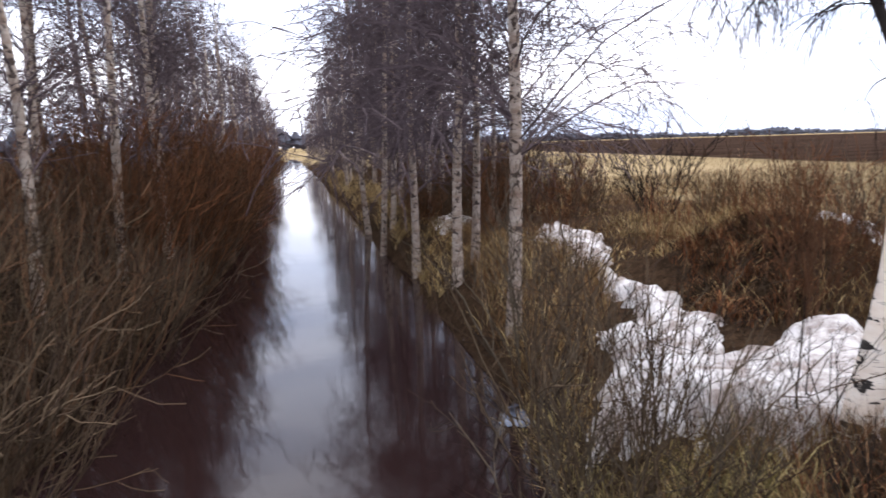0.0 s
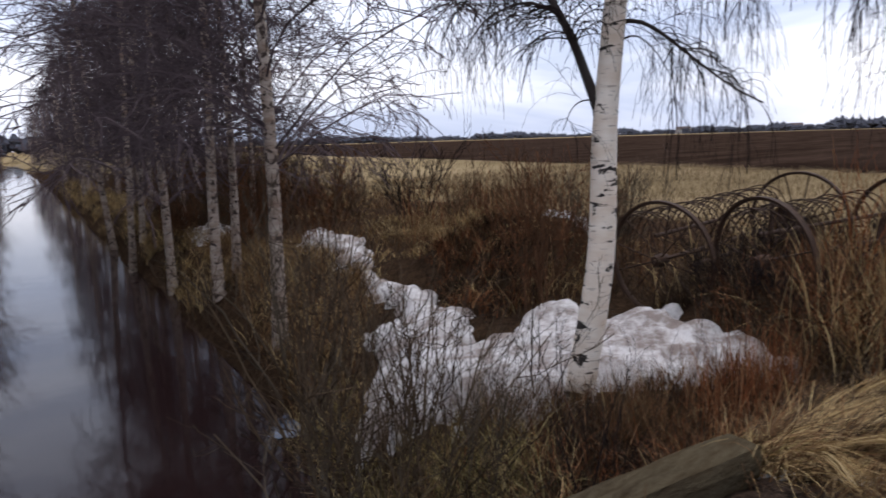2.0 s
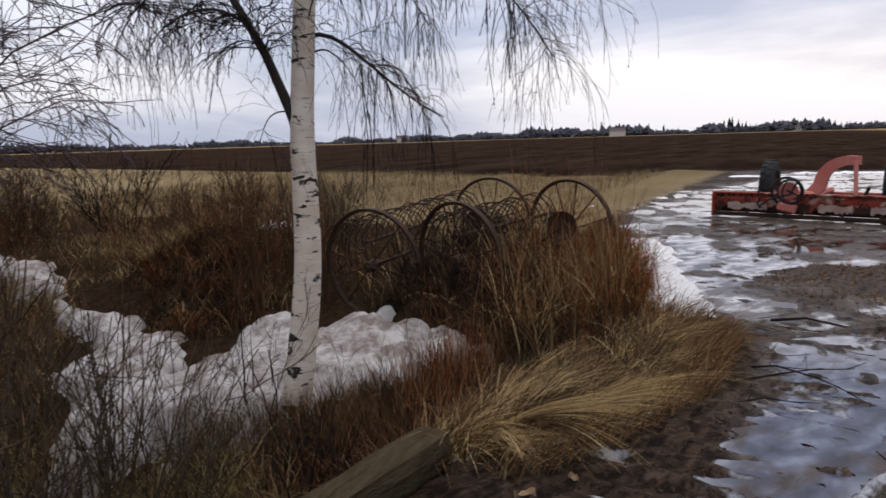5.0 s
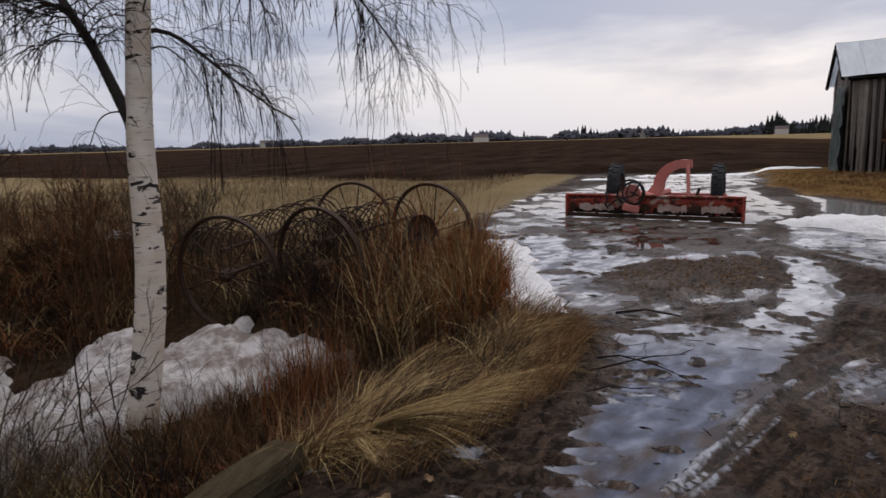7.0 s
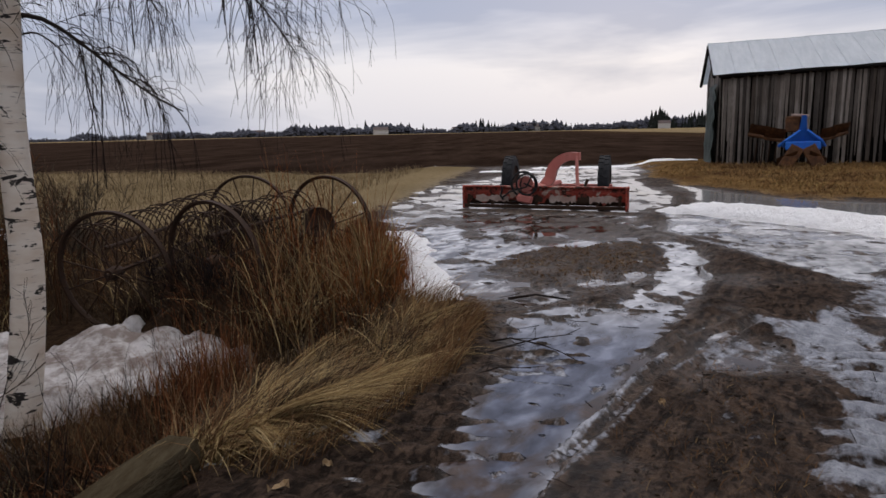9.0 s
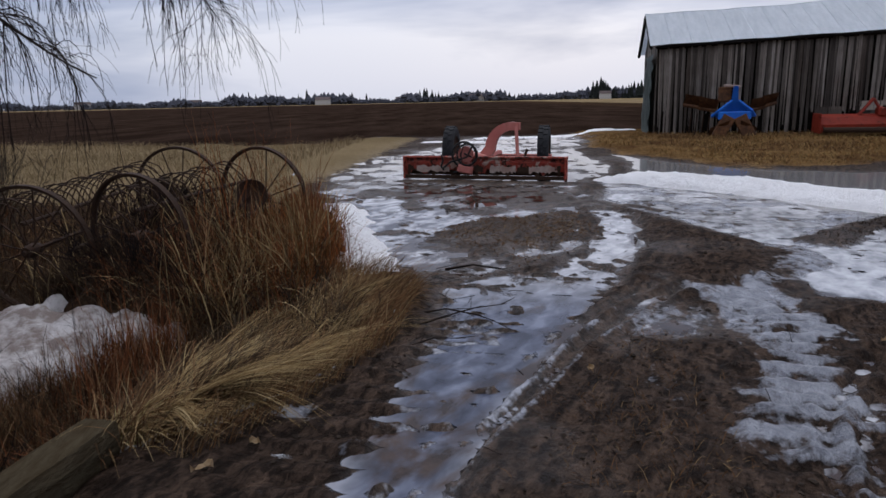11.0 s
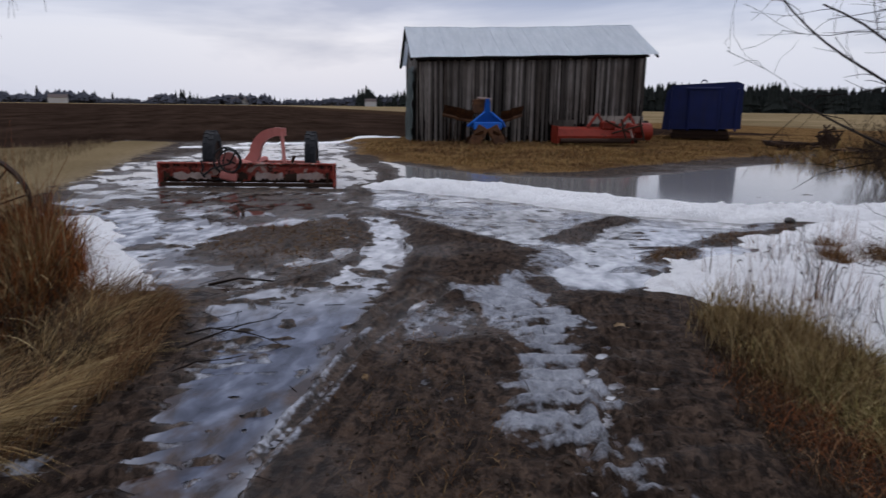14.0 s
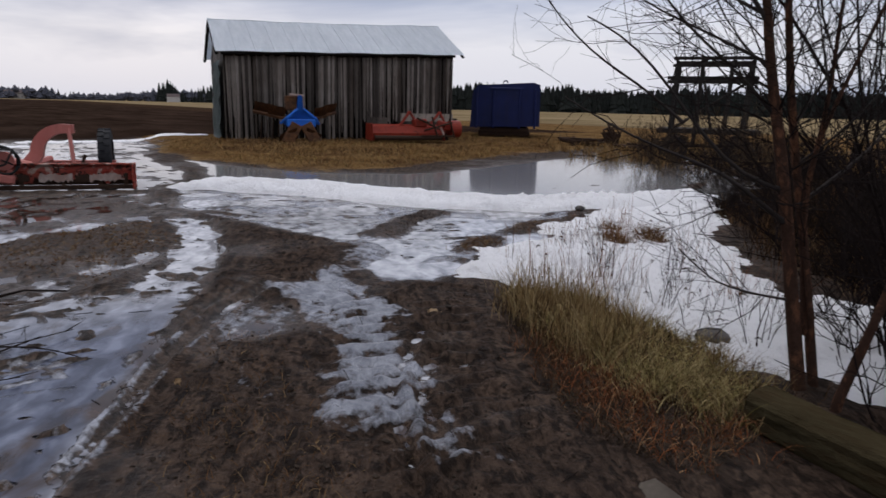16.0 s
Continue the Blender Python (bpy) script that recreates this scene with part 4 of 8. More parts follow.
snow_field("snow_patch", [(8.7, 6.5), (8.9, 7.3), (9.6, 7.9), (9.7, 7.0), (9.2, 6.6)], 0.12, 0.08, M_SNOW, "thin leftover snow patch in dead grass")
snow_field("snow_patch", [(7.9, 18.2), (8.2, 19.4), (9.3, 19.5), (9.2, 18.4)], 0.15, 0.12, M_SNOW, "thin leftover snow patch in dead grass")
snow_field("snow_patch", [(5.0, 13.2), (5.4, 15.2), (6.6, 16.4), (6.6, 15.2), (6.0, 13.4)], 0.15, 0.12, M_SNOW, "thin leftover snow patch between birches")
snow_field("snow_sheet", [(4.4, -3.95), (3.6, -4.1), (2.7, -4.25), (1.7, -3.95), (1.0, -4.5), (1.25, -5.6), (1.9, -6.1), (2.5, -6.05), (3.4, -6.9), (4.6, -8.5), (6.0, -10.4), (6.6, -9.2), (6.2, -7.7),
           (5.7, -6.3), (5.2, -4.9)], 0.05, 0.05, M_SNOW_WHITE, "clean white snow sheet beside the yard", 0.3, wob=0.75, lumps=0.22)
snow_field("snow_bank", [(11.7, -3.0), (11.3, -3.6), (9.9, -4.85), (8.0, -5.85), (6.7, -7.3), (6.1, -8.5), (6.0, -9.8), (6.2, -11.8), (7.0, -12.0), (6.8, -10.0), (7.0, -8.6), (7.4, -7.6),
           (8.5, -6.6), (10.2, -5.6), (11.8, -4.0)], 0.22, 0.05, M_SNOW_WHITE, "low ploughed snow bank across the yard", 0.40, wob=0.15, lumps=0.08, tread=[(11.7, -3.3), (9.9, -5.05), (8.1, -6.05), (6.9, -7.4), (6.3, -9.8), (6.4, -11.8)])
snow_field("snow_patch", [(5.35, 0.36), (5.3, -0.14), (6.1, -0.05), (6.6, 0.08), (7.3, 0.29), (8.0, 0.42), (9.4, 0.8), (9.4, 1.25), (7.4, 0.85), (6.3, 0.55)], 0.045, 0.04, M_SNOW_WHITE, "wet bright snow at the edge of the yard", 0.15, wob=0.5)
snow_field("snow_patch", [(7.5, 5.4), (7.6, 6.2), (7.8, 6.9), (8.3, 7.0), (8.35, 6.0), (7.9, 5.5)], 0.38, 0.05, M_SNOW, "small leftover snow patch in dead grass", wob=0.2)


# ---- trees and shrubs ----
def unit(v):
    return v / (np.linalg.norm(v, axis=-1, keepdims=True) + 1e-9)


def offshoots(rng, P, R, n, where=(0.2, 1.0), length=(0.5, 1.0), angle=(30, 60), k=5, thin=0.6, end=0.35, droop=0.0, jit=0.15, taper=0.6, min_r=0.0025):
    """n branches that leave the given ones: P (m, k, 3), R (m, k)."""
    m, kp, _ = P.shape
    size = np.linalg.norm(np.diff(P, axis=1), axis=2).sum(1)
    who = rng.choice(m, n, p=size / size.sum())
    t = rng.uniform(*where, n)
    f = t * (kp - 1)
    i = np.minimum(f.astype(int), kp - 2)
    w = (f - i)[:, None]
    start = P[who, i] * (1 - w) + P[who, i + 1] * w
    r0 = (R[who, i] * (1 - w[:, 0]) + R[who, i + 1] * w[:, 0]) * thin
    T = unit(P[who, i + 1] - P[who, i])
    U = unit(np.cross(T, rng.normal(size=(n, 3))))
    a = np.radians(rng.uniform(*angle, n))[:, None]
    d = unit(T * np.cos(a) + U * np.sin(a))
    L = rng.uniform(*length, n) * (1 - taper * t)
    pts = [start]
    for j in range(k - 1):
        d = unit(d + jit * rng.normal(size=(n, 3)) + np.array([0, 0, -droop]) * (j + 0.5) / (k - 1))
        pts.append(pts[-1] + d * (L / (k - 1))[:, None])
    s = np.linspace(1, end, k)[None]
    return np.stack(pts, 1), np.maximum(r0[:, None] * s, min_r)


def stem(points, r0, r1, k=10):
    """A trunk through the points, smoothed, with its radii."""
    pts = np.array(points, float)
    t = np.linspace(0, len(pts) - 1, k)
    P = np.stack([np.interp(t, np.arange(len(pts)), pts[:, c]) for c in range(3)], -1)
    for _ in range(2):
        P[1:-1] = 0.25 * P[:-2] + 0.5 * P[1:-1] + 0.25 * P[2:]
    s = np.linspace(0, 1, k)
    R = r0 + (r1 - r0) * s
    R[0] *= 1.25
    return P[None], R[None]


def birch_meshes(seed, h, r, dense=1.0, lean=0.3, droop=0.35, first=0.25, far=False, reach=1.0):
    """Trunk, limb and twig meshes of a bare birch at the origin."""
    rng = np.random.default_rng(seed)
    ways = np.cumsum(rng.normal(0, lean * 0.25, (6, 2)), 0)
    pts = [(0, 0, -0.25)] + [(ways[i, 0], ways[i, 1], h * (i + 1) / 6) for i in range(6)]
    P, R = stem(pts, r, r * 0.12, 12)
    limb = offshoots(rng, P, R, int(38 * dense), (first, 0.97), (1.1 * reach, 2.3 * reach), (25, 55 + 12 * (reach > 1)), 4 if far else 8, 0.30 if reach < 1.1 else 0.22, 0.25, -0.05 + 0.2 * droop + (0.35 if reach > 1.1 else 0), 0.13, 0.6, 0.005)
    sub = offshoots(rng, *limb, int((150 if far else 190 if reach < 1.1 else 260) * dense), (0.1, 1.0), (0.5, 1.2), (25, 60), 3, 0.6, 0.4, droop * 0.6, 0.16, 0.4, 0.0045)
    tw = offshoots(rng, *sub, int((430 if far else 1000 if reach < 1.1 else 1500) * dense), (0.1, 1.0), (0.3, 0.9), (20, 65), 2 if far or reach < 1.1 else 4, 0.6, 0.6, droop * 1.6, 0.26, 0.3, 0.010 if far else 0.0052)
    trunk = mesh_from("trunk", *tubes(P, R, 8), M_BIRCH_FAR, True)
    crown = mesh_from("crown", *join(tubes(*limb, 3), tubes(*sub, 3), tubes(*tw, 3)), M_TWIG)
    return trunk, crown


def plant_tree(name, label, meshes, x, y, turn, size, group):
    ob = thing(name, label, "tree", pose(x, y, gz(x, y), 0, 0, turn) @ Matrix.Scale(size, 4), group)
    child("trunk", meshes[0], ob)
    child("crown", meshes[1], ob, "fine bare dark twigs")
    return ob


rng = np.random.default_rng(5)
near_kinds = [birch_meshes(11, 10.5, 0.092, 1.15, first=0.16), birch_meshes(12, 9.5, 0.078, 1.1, 0.4, first=0.12), birch_meshes(13, 11.0, 0.085, 1.15, 0.25, first=0.18)]
wide_kinds = [birch_meshes(14, 10.0, 0.095, 1.8, 0.25, 0.25, 0.2, False, 2.0), birch_meshes(15, 9.5, 0.085, 1.6, 0.3, 0.25, 0.16, False, 1.8)]
far_kinds = [birch_meshes(21, 10.5, 0.085, 0.75, 0.3, far=True, first=0.08), birch_meshes(22, 9.5, 0.07, 0.75, 0.4, far=True, first=0.06), birch_meshes(23, 11.5, 0.085, 0.75, far=True, first=0.1)]
LABEL_BIRCH = "slender bare birch with pale mottled bark beside the ditch"
# the birches that stand out at the near end of the right bank: azimuth and distance from the bridge
for n, (azi, dist, size) in enumerate([(27.6, 7.6, 0.95), (24.4, 11.0, 0.85), (22.9, 10.4, 0.95), (19.3, 13.0, 1.0), (17.4, 17.5, 1.0), (16.4, 16.0, 0.9), (20.8, 16.5, 0.8), (26.0, 15.5, 0.8), (15.4, 20.0, 1.0), (18.2, 21.0, 0.95), (21.8, 19.0, 0.9), (19.6, 24.0, 1.0), (24.0, 22.0, 0.8), (17.0, 25.0, 1.0)]):
    x, y = -0.3 + dist * math.sin(radians(azi)), dist * math.cos(radians(azi))
    plant_tree("birch_tree", LABEL_BIRCH, wide_kinds[n % 2] if n in (0, 1, 2, 3, 7, 10) else near_kinds[n % 3], x, y, 70 * n, size, "birches along the ditch")
s = 21.0
n = 0
while s < 150:
    for side in (-1, 1):
        for d in (3.0, 4.5, 6.4) if s < 50 else (3.2, 5.0):
            dd = side * (d + rng.uniform(-0.5, 0.7))
            ss = s + rng.uniform(-0.9, 0.9)
            if side < 0 or ss > 24:
                x, y = ditch_xy(dd, ss)
                kinds = near_kinds if ss < 22 else far_kinds
                plant_tree("birch_tree", LABEL_BIRCH, kinds[int(rng.integers(3))], x, y, rng.uniform(0, 360), rng.uniform(0.85, 1.15) * (0.92 if d < 4 else 1.05), "birches along the ditch")
    s += 2.6 if s < 50 else 5.5
# near birches on the left bank, behind the willows
for d, s, size, k in [(-3.4, 4.6, 0.95, 1), (-3.0, 6.9, 0.9, 2), (-2.7, 9.4, 0.95, 0), (-3.2, 12.6, 0.95, 2), (-6.2, 3.6, 0.95, 0), (-5.4, 6.4, 0.9, 1), (-4.6, 8.2, 1.0, 2), (-7.5, 7.5, 0.9, 0), (-4.2, 11.2, 1.0, 1), (-5.6, 12.5, 0.9, 2), (-3.6, 14.5, 1.0, 0), (-6.5, 15.5, 1.1, 1), (-4.2, 17.6, 1.0, 2), (-9.5, 11.0, 1.0, 1), (-9.0, 16.0, 1.0, 0)]:
    x, y = ditch_xy(d, s)
    plant_tree("birch_tree", LABEL_BIRCH, near_kinds[k], x, y, 53 * s, size, "birches along the ditch")


def shrub_mesh(seed, h, stems, twigs, material, spread=0.5, fine=0.0035):
    rng = np.random.default_rng(seed)
    a, q = rng.uniform(0, 2 * np.pi, stems), rng.uniform(0.1, 1, stems) ** 0.7
    root = np.stack([np.cos(a) * 0.18 * q, np.sin(a) * 0.18 * q, np.full(stems, -0.1)], -1)
    d = unit(np.stack([np.cos(a) * spread * q, np.sin(a) * spread * q, np.ones(stems)], -1))
    L = h * rng.uniform(0.55, 1.0, stems)
    pts = [root]
    for _ in range(6):
        d = unit(d + 0.12 * rng.normal(size=(stems, 3)) + np.array([0, 0, 0.05]))
        pts.append(pts[-1] + d * (L / 6)[:, None])
    P = np.stack(pts, 1)
    R = rng.uniform(0.006, 0.013, stems)[:, None] * np.linspace(1, 0.3, 7)[None] * (h / 2.0) ** 0.5
    R = np.maximum(R, fine)
    sub = offshoots(rng, P, R, twigs // 3, (0.2, 0.95), (0.25 * h, 0.5 * h), (20, 50), 6, 0.6, 0.5, -0.30, 0.16, 0.5, fine)
    tw = offshoots(rng, *sub, twigs, (0.1, 1.0), (0.08 * h, 0.24 * h), (20, 55), 4, 0.6, 0.6, -0.25, 0.20, 0.3, fine * 0.8)
    crown = mesh_from("crown", *join(tubes(*sub, 3), tubes(*tw, 3)), material)
    if stems <= 10:
        return [mesh_from("stem", *tubes(P[i:i + 1], R[i:i + 1], 4), material, True) for i in range(stems)], crown
    return [mesh_from("stem_clump", *tubes(P, R, 3), material)], crown


def plant_shrub(name, label, me, x, y, turn, size, group, z=None, tilt=0):
    ob = thing(name, label, "shrub", pose(x, y, gz(x, y) if z is None else z, 0, tilt, 0) @ pose(0, 0, 0, 0, 0, turn) @ Matrix.Scale(size, 4), group)
    for m in me[0]:
        c = child("stem" if len(me[0]) > 1 else "stem_clump", m, ob)
        if len(me[0]) == 1:
            tagged(c, kind="stuff")
    tagged(child("crown", me[1], ob), kind="stuff")
    return ob


rust = [shrub_mesh(31, 2.6, 26, 210, M_WILLOW_RUST, 0.4, 0.005), shrub_mesh(32, 2.3, 28, 210, M_WILLOW, 0.55, 0.005), shrub_mesh(33, 3.0, 26, 210, M_WILLOW_RUST, 0.35, 0.005)]
brown = [shrub_mesh(34, 1.9, 22, 190, M_WILLOW, 0.6, 0.004), shrub_mesh(35, 2.2, 24, 200, M_WILLOW_OLIVE, 0.5, 0.004)]
near_shrub = [shrub_mesh(36, 1.6, 10, 130, M_WILLOW_OLIVE, 0.34, 0.0028), shrub_mesh(37, 1.35, 9, 120, M_WILLOW_DARK, 0.45, 0.0026), shrub_mesh(38, 1.8, 10, 140, M_WILLOW_DARK, 0.3, 0.0028)]
left_near = [shrub_mesh(56, 2.0, 22, 180, M_WILLOW_DARK, 0.5, 0.004), shrub_mesh(57, 2.3, 20, 180, M_WILLOW, 0.45, 0.004)]
thin = [shrub_mesh(39, 1.0, 6, 30, M_TWIG_MAIN, 0.5, 0.002), shrub_mesh(40, 1.3, 7, 40, M_TWIG_MAIN, 0.4, 0.002)]
dark_tangle = shrub_mesh(45, 1.2, 16, 200, M_TWIG_MAIN, 0.9, 0.0035)
rng = np.random.default_rng(8)
# the willow thicket on the left bank leans over the water; it thins out along the ditch
s = -0.2
while s < 60:
    for d0 in ((-2.55, -3.3, -4.2, -5.4) if s < 9 else (-2.3, -3.1, -4.4)) if s < 26 else (-2.3, -3.6):
        x, y = ditch_xy(d0 + rng.uniform(-0.35, 0.35), s + rng.uniform(-0.4, 0.4))
        kind = (left_near if s < 7 else rust)
        plant_shrub("willow_bush", "dense leafless brown willow bush on the ditch bank", kind[int(rng.integers(len(kind)))], x, y, rng.uniform(0, 360), rng.uniform(0.85, 1.2), "willows along the ditch", tilt=14 if d0 > -3.2 else 4)
    s += 1.05 if s < 14 else (1.6 if s < 26 else 3.0)
# low growth along the right bank
s = 2.5
while s < 60:
    for d0 in (4.6, 6.2) if s < 30 else (3.4,):
        if s < 9:
            continue
        x, y = ditch_xy(d0 + rng.uniform(-0.4, 0.5), s + rng.uniform(-0.5, 0.5))
        plant_shrub("willow_bush", "leafless brown willow bush under the birches", brown[int(rng.integers(2))] if s > 7 else near_shrub[int(rng.integers(3))], x, y, rng.uniform(0, 360), rng.uniform(0.6, 0.95), "willows along the ditch")
    s += 1.5 if s < 30 else 3.5
# thin willows in front of the bridge, on the slope to the water
for n, (x, y, size) in enumerate([(1.85, 3.25, 1.25), (2.2, 3.6, 1.45), (1.8, 2.6, 0.8), (2.4, 2.7, 0.8), (2.35, 4.3, 1.5), (2.6, 4.9, 1.5), (2.95, 5.8, 1.4), (1.6, 2.5, 0.6), (2.55, 3.5, 1.1), (2.75, 3.0, 0.7), (2.1, 2.3, 0.6), (2.3, 3.2, 1.3)]):
    plant_shrub("thin_willow", "thin olive-grey willow stems beside the bridge", near_shrub[n % 3], x, y, 67 * n, size, "thin willows by the bridge", tilt=6 if n % 2 else 1)
for n, (x, y, size) in enumerate([(2.25, 5.0, 1.0), (1.95, 4.1, 0.9), (2.5, 5.8, 1.0), (1.75, 3.5, 0.8)]):
    plant_shrub("thin_willow", "sparse thin twigs hanging out over the ditch water", thin[n % 2], x, y, 97 * n, size, "thin willows by the bridge", tilt=-48)
for n, (x, y, size) in enumerate([(3.0, 2.2, 0.8), (3.3, 2.9, 0.9), (3.7, 2.2, 0.7), (2.7, 1.9, 0.8), (4.2, 2.0, 0.6), (4.0, 1.7, 0.55), (7.5, 6.5, 1.1), (8.3, 5.4, 1.2), (7.2, 7.8, 1.2), (9.2, 6.0, 1.2), (8.0, 8.4, 1.2), (6.9, 5.2, 1.0), (10.5, 7.0, 1.2)]):
    plant_shrub("seedling_bush", "sparse dark leafless seedling stems in dead grass", thin[n % 2] if n < 6 else brown[n % 2], x, y, 41 * n, size if n < 6 else 0.6 * size, "seedlings on the bank")


# the white birch with its fork and weeping twigs
def white_birch():
    rng = np.random.default_rng(77)
    ob = thing("white_birch", "white-barked birch with black scars and weeping bare twigs", "tree")
    P, R = stem([(3.53, 2.77, -0.85), (3.58, 2.72, -0.42), (3.61, 2.68, -0.09), (3.65, 2.62, 0.36), (3.67, 2.59, 0.75), (3.67, 2.59, 1.13), (3.67, 2.59, 1.46), (3.68, 2.58, 1.74), (3.70, 2.54, 2.25),
                 (3.73, 2.51, 2.8), (3.78, 2.46, 3.6), (3.84, 2.42, 4.6), (3.9, 2.4, 6.0), (3.95, 2.4, 8.6)], 0.125, 0.02, 34)
    R[0, 2:22] = np.linspace(0.112, 0.078, 20)
    R[0, 22:] = np.linspace(0.076, 0.012, 12)
    child("trunk", mesh_from("trunk", *tubes(P, R, 14), M_BIRCH, True), ob)
    left = stem([(3.665, 2.61, 1.58), (3.63, 2.64, 1.74), (3.60, 2.69, 1.87), (3.56, 2.74, 2.08), (3.50, 2.82, 2.28), (3.42, 2.92, 2.49), (3.30, 3.05, 2.9), (3.2, 3.2, 3.6), (3.1, 3.3, 4.6)], 0.042, 0.014, 16)
    arms = [stem([(3.73, 2.51, 2.24), (3.79, 2.41, 2.26), (3.88, 2.28, 2.16), (3.97, 2.12, 1.98), (4.04, 1.98, 1.86), (4.11, 1.84, 1.73), (4.17, 1.71, 1.66)], 0.017, 0.005, 12),
            stem([(3.49, 2.83, 2.30), (3.39, 2.95, 2.41), (3.29, 3.07, 2.41), (3.18, 3.19, 2.34), (3.09, 3.27, 2.24), (3.03, 3.33, 2.07)], 0.013, 0.004, 12),
            stem([(3.64, 2.62, 1.72), (3.55, 2.68, 1.73), (3.48, 2.73, 1.68), (3.45, 2.78, 1.52)], 0.007, 0.003, 12),
            stem([(3.74, 2.50, 2.75), (3.85, 2.2, 3.05), (3.95, 1.75, 3.0), (4.09, 1.37, 2.65), (4.18, 1.10, 2.32), (4.23, 0.92, 2.02)], 0.020, 0.004, 12),
            stem([(3.73, 2.51, 2.6), (3.76, 2.3, 2.82), (3.80, 2.03, 2.74), (3.89, 1.84, 2.52), (3.95, 1.70, 2.26)], 0.015, 0.004, 12),
            stem([(3.66, 2.79, 2.5), (3.58, 2.95, 2.74), (3.45, 3.08, 2.72), (3.23, 3.27, 2.59), (3.05, 3.45, 2.39), (2.98, 3.51, 2.16)], 0.015, 0.004, 12),
            stem([(3.69, 2.57, 2.0), (3.66, 2.52, 2.16), (3.67, 2.46, 2.4), (3.72, 2.38, 2.6)], 0.010, 0.004, 12),
            stem([(3.70, 2.53, 2.1), (3.77, 2.42, 2.16), (3.82, 2.3, 2.05), (3.88, 2.2, 1.85)], 0.008, 0.003, 12),
            stem([(3.76, 2.47, 3.2), (3.9, 1.9, 3.6), (4.15, 1.35, 3.4), (4.35, 0.95, 2.9), (4.42, 0.75, 2.4)], 0.018, 0.004, 12)]
    child("limb", mesh_from("limb", *tubes(*left, 8), M_LIMB, True), ob, "dark forked limb")
    for br in arms:
        child("branch", mesh_from("branch", *tubes(*br, 6), M_LIMB, True), ob, "dark drooping branch")
    allP, allR = np.concatenate([a[0] for a in arms] + [left[0][:, 4:]]), np.concatenate([a[1] for a in arms] + [left[1][:, 4:]])
    top = offshoots(rng, P[:, 21:], R[:, 21:], 16, (0.0, 1.0), (0.9, 1.9), (35, 65), 6, 0.22, 0.3, 0.25, 0.12, 0.6, 0.004)
    sub = offshoots(rng, allP, allR, 180, (0.12, 1.0), (0.25, 0.75), (30, 75), 6, 0.2, 0.5, 0.45, 0.16, 0.3, 0.0019)
    sub2 = offshoots(rng, *top, 90, (0.1, 1.0), (0.5, 1.2), (25, 60), 6, 0.5, 0.4, 0.5, 0.14, 0.35, 0.0026)
    tw = offshoots(rng, *sub, 1150, (0.1, 1.0), (0.15, 0.55), (20, 60), 5, 0.7, 0.7, 0.9, 0.14, 0.3, 0.0012)
    tw2 = offshoots(rng, *sub2, 600, (0.1, 1.0), (0.25, 0.9), (20, 60), 5, 0.7, 0.6, 1.0, 0.12, 0.3, 0.0016)
    # twigs that hang straight down in curtains from the outer branches
    outer = [arms[3], arms[8], arms[4], arms[5], arms[0]]
    hang = offshoots(rng, np.concatenate([a[0] for a in outer]), np.concatenate([a[1] for a in outer]), 190, (0.3, 1.0), (0.4, 1.15), (40, 90), 8, 0.4, 0.6, 1.4, 0.10, 0.2, 0.0014)
    hang2 = offshoots(rng, *hang, 640, (0.05, 0.9), (0.08, 0.28), (20, 45), 3, 0.7, 0.7, 1.0, 0.12, 0.3, 0.0011)
    child("crown", mesh_from("crown", *join(tubes(*top, 4), tubes(*sub, 3), tubes(*sub2, 3), tubes(*tw, 3), tubes(*tw2, 3), tubes(*hang, 3), tubes(*hang2, 3)), M_TWIG_MAIN), ob, "fine weeping bare twigs")


white_birch()


